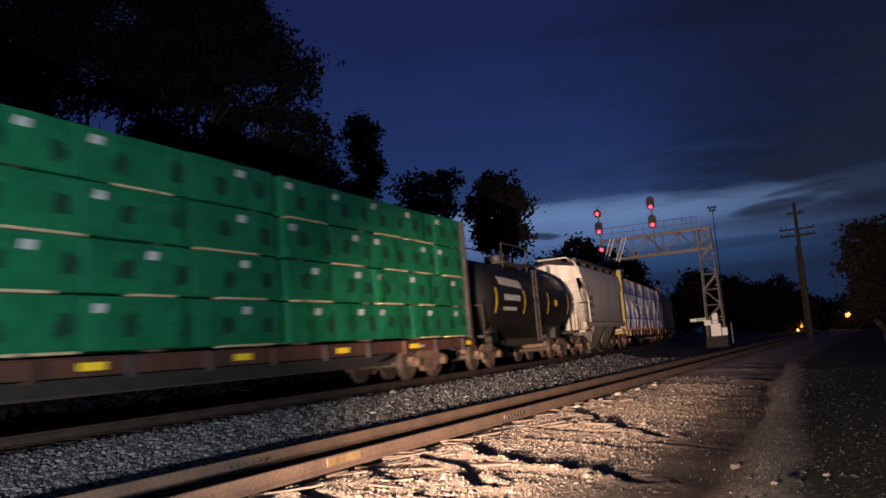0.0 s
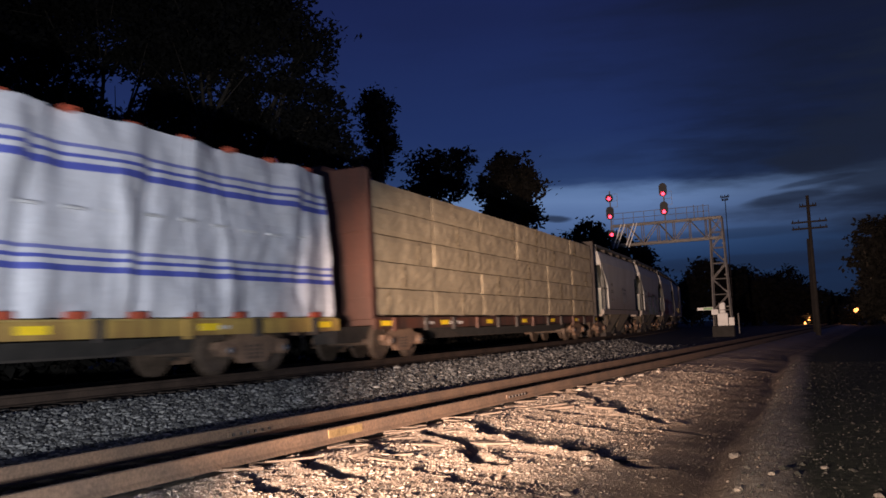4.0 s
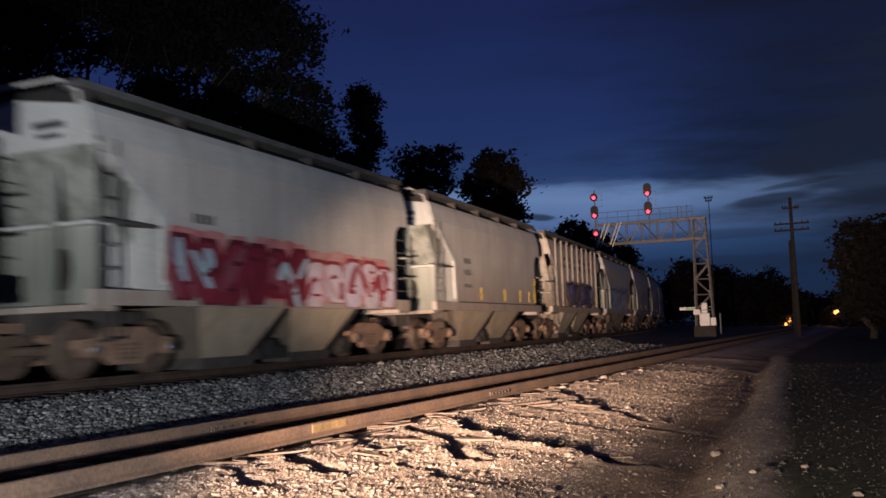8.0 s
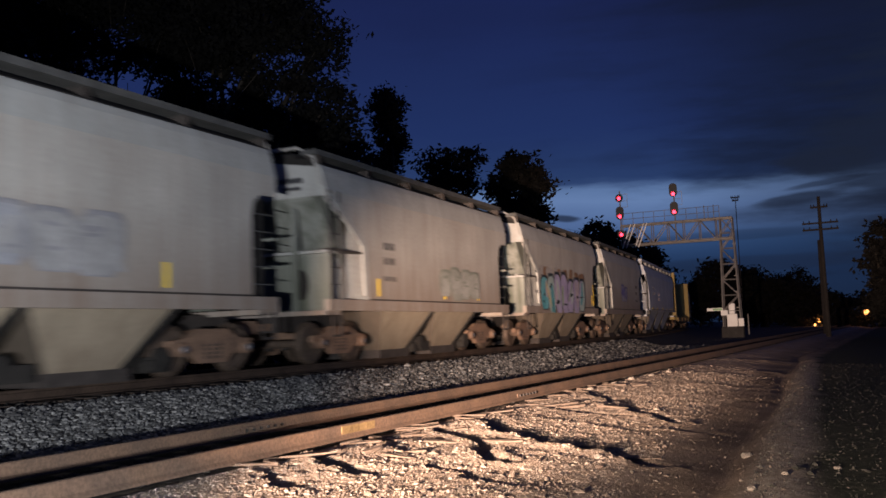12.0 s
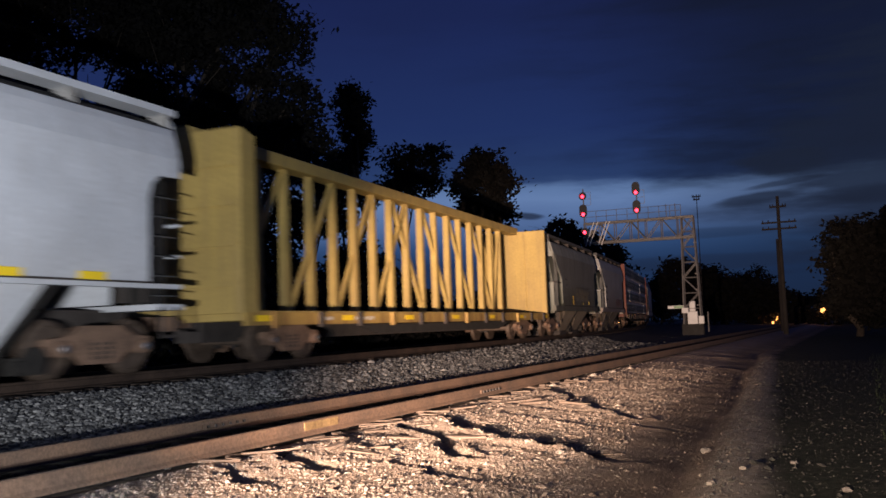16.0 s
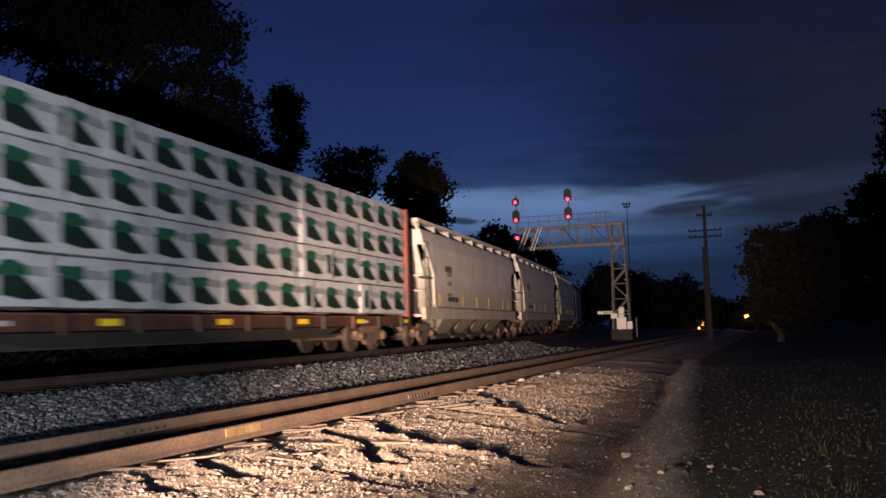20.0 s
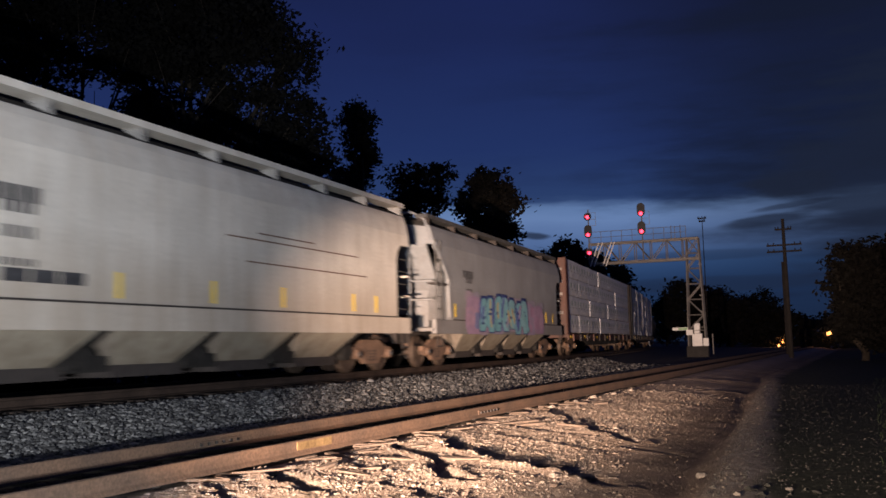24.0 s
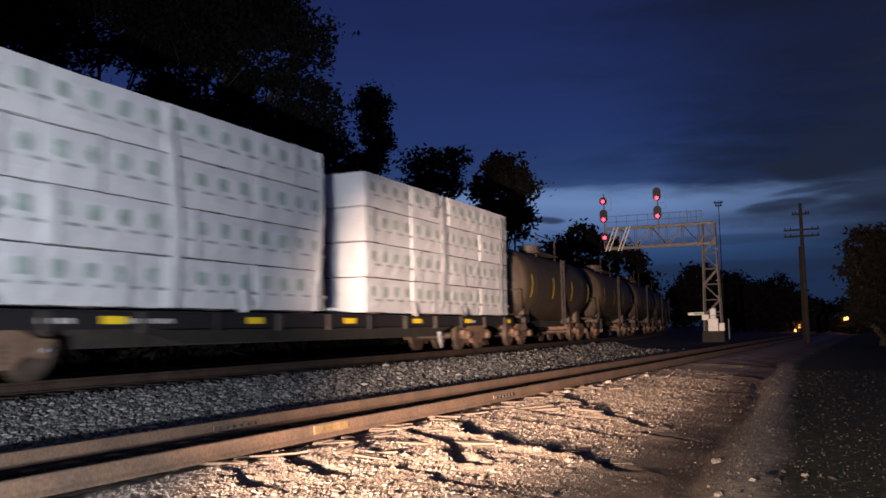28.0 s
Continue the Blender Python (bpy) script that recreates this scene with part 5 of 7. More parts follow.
def graffiti(car, x, y0, y1, z0, z1, letters, panels, bars, outline, halo, seed, label, soft=False, low=1.165):
    """Each figure is a fat panel with slanted bars over it and a dark line along its top; halo: colours of the cloud behind."""
    rnd = random.Random(seed)
    step, h = (y1 - y0) / letters, z1 - z0
    depth = [0]

    def patch(name, parent, make, colour, lab=""):
        bm = bmesh.new()
        depth[0] += 1
        make(bm, x + 0.0005 * depth[0])
        for v in bm.verts:
            v.co.z = max(v.co.z, low)
        return part(name, bm, spray(colour), parent, lab)

    def bar(bm, xx, y, z, w, hh, lean, bow):
        """A slanted bar with rounded ends, bowed to one side."""
        n, left, right = 6, [], []
        for i in range(n + 1):
            t = i / n - 0.5
            yc, ww = y + lean * t * hh + bow * (1 - 4 * t * t), w / 2 * (1 - 0.35 * (2 * abs(t)) ** 4)
            left.append(bm.verts.new((xx, yc - ww, z + t * hh)))
            right.append(bm.verts.new((xx, yc + ww, z + t * hh)))
        bm.faces.new(left + right[::-1])

    cloud = halo or [outline]
    root = patch("graffiti", car, lambda bm, xx: blob(bm, xx, (y0 + y1) / 2, (z0 + z1) / 2, (y1 - y0) * (1.04 if halo else 0.9), h * (0.8 if halo else 0.35), rnd, 0, 0.07, 40), cloud[0], label)
    if halo:
        for i in range(letters * 2):
            y, w = y0 + (y1 - y0) * (i + 0.5) / letters / 2, step * rnd.uniform(0.5, 1.0)
            top = rnd.random() < 0.7
            patch("tag_cloud", root, lambda bm, xx: blob(bm, xx, y, z1 - 0.02 * h if top else z0 + 0.15 * h, w, h * rnd.uniform(0.2, 0.34), rnd, 0.1, 0.2, 12), cloud[i % len(cloud)])
    for i in range(letters):
        y, hh = y0 + step * (i + 0.5), h * rnd.uniform(0.78, 1.02)
        zc, lean = (z0 + z1) / 2 + rnd.uniform(-0.05, 0.05) * h, rnd.uniform(-0.25, 0.25)
        bow = rnd.uniform(-0.08, 0.08) * step
        if not soft:
            patch("tag_outline", root, lambda bm, xx: bar(bm, xx, y, zc + 0.015, step * 1.1, hh * 1.05, lean, bow), outline)
        patch("tag_panel", root, lambda bm, xx: bar(bm, xx, y, zc, step * (1.0 if not soft else 1.15), hh * 0.97, lean, bow), panels[rnd.randrange(len(panels))])
        for k in range(3):
            w, bh = step * rnd.uniform(0.2, 0.38), hh * rnd.uniform(0.35, 0.8)
            yy, zz = y + (k - 1) * 0.3 * step, zc + rnd.uniform(-0.5, 0.5) * (hh - bh)
            tilt, bw = lean + rnd.choice((-0.7, -0.2, 0.0, 0.2, 0.6)), rnd.uniform(-0.1, 0.1) * step
            patch("tag_bar", root, lambda bm, xx: bar(bm, xx, yy, zz, w, bh, tilt, bw) if not soft else blob(bm, xx, yy, zz, w * 1.6, bh * 0.7, rnd, 0.2, 0.18, 12), bars[rnd.randrange(len(bars))])
        for k in range(2):
            yy, zz, w = y + rnd.uniform(-0.25, 0.25) * step, zc + rnd.uniform(-0.3, 0.3) * hh, rnd.uniform(0.12, 0.5) * step
            patch("tag_line", root, lambda bm, xx: blob(bm, xx, yy, zz, w, 0.055 + 0.06 * rnd.random(), rnd, rnd.uniform(-0.5, 0.5), 0.2, 8), outline)
        # the dark upper contour
        patch("tag_line", root, lambda bm, xx: bm.faces.new([bm.verts.new((xx, y + step * 0.5 * c + lean * hh / 2, zc + hh * 0.47 + o - 0.1 * hh * c * c)) for c, o in ((-1, 0), (-0.5, 0), (0, 0), (0.5, 0), (1, 0), (0.9, 0.05), (0.5, 0.065), (0, 0.07), (-0.5, 0.065), (-0.9, 0.05))]), outline)
    return root


# ---- centre-beam flat cars and their loads ----
def build_centerbeam(label, length, paint, beam=True, front=True, rear=True, bulk_paint=None, tape_n=7, beam_top=4.88, sill_paint=None):
    half = length / 2
    db = half - 0.62
    car = begin("centerbeam_flatcar", label, half, half - 3.1)
    bp = bulk_paint or paint
    part("deck", soften(boxes((-1.45, 1.45, -db, db, 0.86, 1.06)), 0.015), paint, car)
    for s in (-1, 1):
        part("side_sill", boxes((s * 1.47 - 0.04, s * 1.47 + 0.04, -db, db, 0.76, 1.02)), sill_paint or paint, car)
    part("center_sill", boxes((-0.32, 0.32, -half + 0.8, half - 0.8, 0.45, 0.86)), DARKGEAR, car)
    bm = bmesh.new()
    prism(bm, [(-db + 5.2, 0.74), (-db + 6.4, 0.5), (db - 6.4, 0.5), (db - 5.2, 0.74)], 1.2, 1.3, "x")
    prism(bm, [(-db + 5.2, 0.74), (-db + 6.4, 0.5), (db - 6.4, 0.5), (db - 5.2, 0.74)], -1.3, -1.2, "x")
    part("underframe", bm, GEAR_AND_SHADE, car)
    for s, on in ((-1, front), (1, rear)):
        if not on:
            continue
        bm = boxes((-1.45, 1.45, s * db - 0.07, s * db + 0.07, 1.0, 4.72))
        # A "dark" bulkhead is coloured for the shaded gap between cars.
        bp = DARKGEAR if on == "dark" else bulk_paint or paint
        b = part("bulkhead", soften(bm, 0.02), bp, car)
        deep = 0.5 if s < 0 and on != "thin" else 0.14
        for x in (-1.42, -0.5, 0.5, 1.42):
            bm = bmesh.new()
            prism(bm, [(s * (db + 0.05), 1.0), (s * (db - deep), 1.0), (s * (db - deep + 0.06), 4.6), (s * (db + 0.05), 4.72)], x - 0.05, x + 0.05, "x")
            part("bulkhead_rib", bm, bp, b)
        for z in (1.6, 2.4, 3.2, 4.0):
            part("bulkhead_stiffener", boxes((-1.4, 1.4, s * (db + 0.07) - 0.04, s * (db + 0.07) + 0.04, z - 0.06, z + 0.06)), bp, b)
    if beam:
        part("top_chord", soften(boxes((-0.24, 0.24, -db, db, beam_top - 0.3, beam_top)), 0.02), paint, car)
        zl, zh = 1.12, beam_top - 0.32
        posts = [-0.36 + 1.235 * k for k in range(-8, 9)]
        for y in posts:
            bm = bmesh.new()
            prism(bm, [(y - 0.11, 1.06), (y + 0.11, 1.06), (y + 0.075, beam_top - 0.3), (y - 0.075, beam_top - 0.3)], -0.1, 0.1, "x")
            part("beam_post", bm, paint, car)
        # braces over two bays each, rising towards the middle from both ends
        for y0, y1, p, q in [(a, a + 2.3, zl, zh) for a in (-10.1, -7.6, -5.15, -2.7)] + [(a, a + 2.3, zh, zl) for a in (-1.35, 1.1, 3.55, 6.05)] + [(8.5, 9.5, zl, zh)]:
            bm = bmesh.new()
            prism(bm, [(y0, p - 0.1), (y1, q - 0.1), (y1, q + 0.1), (y0, p + 0.1)], -0.06, 0.06, "x")
            part("beam_brace", bm, paint, car)
    for k in range(tape_n):
        y = -db + 0.6 + (2 * db - 1.2) * k / (tape_n - 1)
        shared("reflector", m_reflector, REFLECT, car, pose(1.512, y, 0.84), "yellow reflector strip")
    for k in range(12):
        y = -db + 1.0 + (2 * db - 2) * k / 11
        part("stake_pocket", boxes((1.5, 1.58, y - 0.07, y + 0.07, 0.7, 1.04)), DARKGEAR if k % 3 else sill_paint or paint, car)
    stencil_block(car, 1.512, -db + 5.2, 0.9, ((1.1, 8),), PATCH, 0.05)
    stencil_block(car, 1.512, -db + 3.2, 0.9, ((0.7, 4),), PATCH, 0.05)
    stencil_block(car, 1.512, db - 4.2, 0.9, ((0.9, 5),), PATCH, 0.045)
    return car, db


def m_bundle(y0, y1, z0, z1, x0, x1, rnd, sag=0.013):
    """One wrapped lumber pack with pressed edges and small dents."""
    bm = bmesh.new()
    ny, nz = max(3, int((y1 - y0) / 0.22)), 5
    rows = []
    for side in (0, 1):
        x = x1 if side == 0 else x0
        grid = []
        for i in range(ny + 1):
            col = []
            for j in range(nz + 1):
                y, z = y0 + (y1 - y0) * i / ny, z0 + (z1 - z0) * j / nz
                edge = min(i, ny - i, 1) * min(j, nz - j, 1)
                d = (rnd.uniform(-sag, sag) if edge else -0.02) * (1 if side == 0 else -1)
                col.append(bm.verts.new((x + d, y + (0 if edge else rnd.uniform(-0.006, 0.006)), z + (0 if edge else rnd.uniform(-0.008, 0.008)))))
            grid.append(col)
        rows.append(grid)
        for i in range(ny):
            for j in range(nz):
                bm.faces.new((grid[i][j], grid[i + 1][j], grid[i + 1][j + 1], grid[i][j + 1]))
    a, b = rows
    for i in range(ny):
        bm.faces.new((a[i][nz], a[i + 1][nz], b[i + 1][nz], b[i][nz]))
        bm.faces.new((a[i][0], b[i][0], b[i + 1][0], a[i + 1][0]))
    for j in range(nz):
        bm.faces.new((a[0][j], a[0][j + 1], b[0][j + 1], b[0][j]))
        bm.faces.new((a[ny][j], b[ny][j], b[ny][j + 1], a[ny][j + 1]))
    return bm


def load_lumber(car, y0, y1, z0, z1, layers, packs, wrap, seed, prints=None, label="", strips=None, gap=0.035):
    """Two rows of packs, one on each side of the beam, in layers with bearers between; prints(marks, ...) draws the wrap's marks on one pack."""
    rnd = random.Random(seed)
    h = (z1 - z0) / layers
    w = (y1 - y0) / packs
    load = part("lumber_load", boxes((-0.3, 0.3, y0 + 0.05, y1 - 0.05, z0 + 0.02, z1 - 0.06)), DARKGEAR, car, label)
    for i in range(layers):
        a, b = z0 + h * i + gap, z0 + h * (i + 1) - gap / 3
        for k in range(packs):
            c, d = y0 + w * k + rnd.uniform(0.0, 0.02), y0 + w * (k + 1) - rnd.uniform(0.0, 0.025)
            x1 = 1.40 + rnd.uniform(-0.03, 0.02)
            part("lumber_pack", m_bundle(c, d, a, b, 0.22, x1, rnd), wrap, load)
            if prints:
                bm = bmesh.new()
                prints(bm, c, d, a, b, x1 + 0.02, rnd)
                for f in bm.faces:
                    me = bpy.data.meshes.new("printed_mark")
                    me.from_pydata([tuple(v.co) for v in f.verts], [], [range(len(f.verts))])
                    me.materials.append(prints.paint[f.material_index])
                    new("printed_mark", me).parent = load
                bm.free()
            if strips and rnd.random() < 0.7:
                e = rnd.uniform(0, 0.4) * w
                part("exposed_lumber", boxes((1.2, x1 - 0.012, c + e, d - rnd.uniform(0, 0.3) * w, a - 0.03, a + 0.012)), strips, load)
            if rnd.random() < 0.5:
                y = rnd.uniform(c + 0.2, d - 0.2)
                bm = bmesh.new()
                n = 8
                col = [[bm.verts.new((x1 + 0.012 + 0.02 * rnd.random() + 0.016 * (j == 1), y + (j - 1) * 0.09 + 0.03 * rnd.random(), a + (b - a) * q / n)) for j in range(3)] for q in range(n + 1)]
                for p, q in zip(col, col[1:]):
                    for j in range(2):
                        bm.faces.new((p[j], p[j + 1], q[j + 1], q[j]))
                bmesh.ops.solidify(bm, geom=bm.faces[:], thickness=0.003)
                part("wrap_fold", bm, wrap, load)
        part("lumber_pack", m_bundle(y0, y1, a, b, -1.40, -0.22, rnd), wrap, load)
        n = max(4, int((y1 - y0) / 2.4))
        for k in range(n):
            y = y0 + 0.6 + (y1 - y0 - 1.2) * k / (n - 1)
            part("bearer", boxes((0.2, 1.38, y - 0.05, y + 0.05, z0 + h * i - gap / 3, z0 + h * i + gap + 0.001)), TIE, load)
    return load


def quad(bm, x, y, z, w, h, skew=0.0, index=0):
    v = [bm.verts.new((x, y + a * w / 2 + c * skew, z + c * h / 2)) for a, c in ((-1, -1), (1, -1), (1, 1), (-1, 1))]
    bm.faces.new(v).material_index = index


def build_tank(label, length, paint, tapes=True, text=True):
    half = length / 2
    car = begin("tank_car", label, half, half - 2.1)
    r, zc, hb = 1.48, 2.42, half - 1.15
    bm = bmesh.new()
    rings = []
    prof = [(-hb, 0.0), (-hb + 0.03, 0.45), (-hb + 0.15, 0.85), (-hb + 0.36, 1.2), (-hb + 0.6, 1.4), (-hb + 0.85, r)]
    ys = prof + [(-hb + 2.5, r), (0, r), (hb - 2.5, r)] + [(-a, b) for a, b in reversed(prof)]
    for y, q in ys:
        rings.append([bm.verts.new((max(q, 0.01) * math.cos(2 * math.pi * k / 32), y, zc + max(q, 0.01) * math.sin(2 * math.pi * k / 32))) for k in range(32)])
    for a, b in zip(rings, rings[1:]):
        for k in range(32):
            bm.faces.new((a[k], a[(k + 1) % 32], b[(k + 1) % 32], b[k]))
    part("tank_shell", bm, paint, car, smooth=True)
    for y in (-hb + 0.95, -hb / 3, hb / 3, hb - 0.95):
        bm = bmesh.new()
        n = 32
        for k in range(n):
            a, b = 2 * math.pi * k / n, 2 * math.pi * (k + 1) / n
            v = [bm.verts.new(((r + 0.012) * math.cos(t), yy, zc + (r + 0.012) * math.sin(t))) for t, yy in ((a, y - 0.04), (b, y - 0.04), (b, y + 0.04), (a, y + 0.04))]
            bm.faces.new(v)
        part("weld_band", bm, paint, car)
    part("dome_housing", soften(tube(bmesh.new(), (0, 0, zc + r - 0.1), (0, 0, zc + r + 0.42), 0.5, n=18), 0.02), paint, car)
    bm = bmesh.new()
    for y in (-1.6, 1.6):
        for x in (-0.75, 0.75):
            tube(bm, (x, y, zc + r - 0.25), (x, y, zc + r + 0.75), 0.025, n=5)
    for x in (-0.75, 0.75):
        tube(bm, (x, -1.6, zc + r + 0.75), (x, 1.6, zc + r + 0.75), 0.025, n=5)
    part("safety_rail", bm, DARKGEAR, car)
    part("top_platform", boxes((-0.9, 0.9, -1.7, 1.7, zc + r - 0.03, zc + r + 0.02)), DARKGEAR, car)
    part("center_sill", boxes((-0.3, 0.3, -half + 0.7, half - 0.7, 0.7, 1.0)), DARKGEAR, car)
    for s in (-1, 1):
        part("saddle", soften(boxes((-1.1, 1.1, s * (hb - 1.6) - 0.35, s * (hb - 1.6) + 0.35, 0.85, 1.55)), 0.05), paint, car)
        part("end_platform", boxes((-1.45, 1.45, s * (half - 0.95) - 0.28, s * (half - 0.95) + 0.28, 1.04, 1.12)), DARKGEAR, car)
        bm = bmesh.new()
        for x in (-1.42, 1.42):
            tube(bm, (x, s * (half - 0.75), 1.1), (x, s * (half - 0.75), 2.1), 0.022, n=5)
        tube(bm, (-1.42, s * (half - 0.75), 2.1), (1.42, s * (half - 0.75), 2.1), 0.022, n=5)
        part("end_rail", bm, DARKGEAR, car)
        for x in (-1.48, 1.48):
            shared("stirrup", m_stirrup, DARKGEAR, car, pose(x, s * (half - 0.95), 1.05))
    part("side_ladder", boxes((1.46, 1.52, -0.24, -0.2, 0.8, 3.6), (1.46, 1.52, 0.2, 0.24, 0.8, 3.6), *[(1.47, 1.51, -0.2, 0.2, 0.9 + 0.36 * k, 0.94 + 0.36 * k) for k in range(8)]), DARKGEAR, car)

    def on_shell(name, y, w, a0, a1, material, lab=""):
        """A patch that follows the shell's curve."""
        bm = bmesh.new()
        n = 6
        for k in range(n):
            b, c = radians(a0 + (a1 - a0) * k / n), radians(a0 + (a1 - a0) * (k + 1) / n)
            v = [bm.verts.new(((r + 0.02) * math.cos(t), yy, zc + (r + 0.02) * math.sin(t))) for t, yy in ((b, y - w / 2), (b, y + w / 2), (c, y + w / 2), (c, y - w / 2))]
            bm.faces.new(v)
        part(name, bm, material, car, lab)
    if tapes:
        for y in (-4.95, -1.6, 1.75, hb - 0.9):
            on_shell("reflector", y, 0.13, -22, 12, REFLECT, "yellow reflector strip")
    if text:
        for k in range(8):
            on_shell("stencil", -4.2 + 0.33 * k, 0.26, 17 - 0.4 * k, 30 - 0.4 * k, PATCH)
        for k in range(6):
            on_shell("stencil", -3.95 + 0.32 * k, 0.24, -4, 4, PATCH)
        for k in range(8):
            on_shell("stencil", -4.05 + 0.2 * k, 0.14, -18, -13, PATCH)
        on_shell("placard", 2.95, 0.5, -8, 2, REFLECT, "small yellow placard")
    return car


# ---- paints of the cars ----
GREY = grimy("grey_hopper_paint", (0.45, 0.435, 0.40), grime=(0.20, 0.14, 0.10), streak=0.36, low=1.3, high=2.9, amount=0.55)
GREY_GRIMY = grimy("stained_grey_hopper_paint", (0.21, 0.205, 0.18), grime=(0.075, 0.075, 0.05), streak=0.95, amount=0.5)
GREY_PALE = grimy("pale_grey_shoulder_paint", (0.47, 0.475, 0.45), streak=0.3, amount=0.0)
GREY_BAY = grimy("grimy_grey_bay_paint", (0.38, 0.32, 0.235), grime=(0.16, 0.12, 0.085), streak=0.5, low=0.2, high=1.0, amount=0.3)
WHITE_BAY = grimy("grimy_white_bay_paint", (0.45, 0.40, 0.31), grime=(0.16, 0.12, 0.08), streak=0.6, low=0.2, high=1.0, amount=0.4)
TANRIB = grimy("faded_tan_paint", (0.50, 0.45, 0.38), grime=(0.20, 0.14, 0.09), streak=0.55, amount=0.4)
GREY_DARK = grimy("blue_grey_hopper_paint", (0.30, 0.315, 0.325), streak=0.2, amount=0.3)
OFFWHITE = grimy("off_white_hopper_paint", (0.76, 0.72, 0.64), grime=(0.32, 0.24, 0.16), streak=0.35, amount=0.4)
CLEANWHITE = grimy("clean_white_hopper_paint", (0.62, 0.65, 0.69), grime=(0.42, 0.38, 0.33), streak=0.15, amount=0.15)
YELLOW = grimy("yellow_flatcar_paint", (0.54, 0.385, 0.115), grime=(0.22, 0.15, 0.08), streak=0.45, amount=0.1)
REDOX = grimy("red_oxide_paint", (0.30, 0.085, 0.05), grime=(0.10, 0.06, 0.045), streak=0.5, amount=0.3)
BROWNOX = grimy("brown_oxide_paint", (0.115, 0.045, 0.03), grime=(0.05, 0.035, 0.028), streak=0.5, amount=0.3)
NAVY = grimy("dark_blue_paint", (0.012, 0.0125, 0.018), grime=(0.022, 0.018, 0.015), streak=0.4, amount=0.3)
TANKBLACK = grimy("black_tank_paint", (0.009, 0.0085, 0.0085), grime=(0.02, 0.017, 0.014), streak=0.2, low=0.9, high=2.2, rough=0.42)
TANKBROWN = grimy("grimy_tank_paint", (0.045, 0.034, 0.026), grime=(0.095, 0.07, 0.047), streak=0.6, low=0.9, high=2.6)
YELLOW_SILL = grimy("worn_yellow_sill_paint", (0.55, 0.37, 0.10), grime=(0.15, 0.075, 0.035), streak=0.9, low=0.7, high=1.1, amount=0.3)
OX_SILL = grimy("worn_oxide_sill_paint", (0.16, 0.055, 0.03), grime=(0.035, 0.025, 0.02), streak=0.9, low=0.7, high=1.4, amount=0.5)
WRAP_GREEN = mat("green_lumber_wrap", (0.011, 0.155, 0.064), 0.38, 0, 0.18, 1.6, 18, 0.004)
WRAP_WHITE = mat("white_lumber_wrap", (0.64, 0.655, 0.68), 0.42, 0, 0.08, 1.6, 18, 0.004)
WRAP_GREYWHITE = mat("pale_grey_lumber_wrap", (0.58, 0.59, 0.60), 0.45, 0, 0.14, 1.4, 14, 0.004)
LUMBER_TAN = mat("weathered_lumber_wrap", (0.40, 0.33, 0.22), 0.75, 0, 0.2, 1.5, 22, 0.003)
LUMBER_RAW = mat("raw_lumber_edge", (0.55, 0.45, 0.26), 0.8, 0, 0.2, 3, 30)
INK_PALE = mat("pale_ink", (0.62, 0.68, 0.66), 0.5)
INK_DEEP = mat("deep_green_ink", (0.008, 0.055, 0.03), 0.6)

# ---- the loads' prints ----
def print_green(bm, c, d, a, b, x, rnd):
    for k in range(2):
        y = c + (d - c) * (0.32 + 0.5 * k) + rnd.uniform(-0.08, 0.08)
        blob(bm, x, y, a + 0.45 * (b - a) + rnd.uniform(-0.05, 0.05), 0.34, 0.34, rnd, 0.1, 0.3, 12)
    quad(bm, x + 0.002, c + (d - c) * rnd.choice((0.06, 0.1, 0.55)), a + 0.66, 0.24, 0.15, 0.03, 1)
    # a paler upright band near the pack's end
    quad(bm, x + 0.001, d - 0.12, (a + b) / 2, 0.09, (b - a) * 0.9, rnd.uniform(-0.05, 0.05), 2)


print_green.paint = (INK_DEEP, INK_PALE, mat("pale_green_band", (0.03, 0.26, 0.13), 0.35))


def print_arrow(bm, c, d, a, b, x, rnd):
    n = 3
    h = b - a
    for k in range(n):
        y = c + (d - c) * (k + 0.5) / n
        v = [bm.verts.new((x, y + p * 0.48, a + q * h)) for p, q in ((-0.95, 0.60), (-0.55, 0.68), (0.1, 0.56), (1.15, 0.16), (0.2, 0.12), (-0.9, 0.2))]
        bm.faces.new(v)
        blob(bm, x + 0.001, y - 0.16, a + 0.68 * h, 0.66, 0.24, rnd, 0.05, 0.25, 12)
        bm.faces.ensure_lookup_table()
        bm.faces[-1].material_index = 1
        quad(bm, x + 0.0005, y + 0.42, a + 0.66 * h, 0.5, 0.16, -0.06, 2)


print_arrow.paint = (mat("near_black_green_ink", (0.010, 0.030, 0.020), 0.6), mat("mid_green_ink", (0.02, 0.12, 0.07), 0.6), mat("pale_grey_ink", (0.36, 0.38, 0.38), 0.6))


def print_dots(bm, c, d, a, b, x, rnd):
    n = 4
    for k in range(n):
        y = c + (d - c) * (k + 0.5) / n
        blob(bm, x, y, a + 0.62 * (b - a), 0.27, 0.27, rnd, 0, 0.2, 10)
        quad(bm, x + 0.001, y + 0.24, a + 0.36 * (b - a), 0.34, 0.05, 0.0, 1)


print_dots.paint = (mat("print_green_ink", (0.40, 0.51, 0.475), 0.6), mat("print_grey_ink", (0.42, 0.455, 0.455), 0.6))


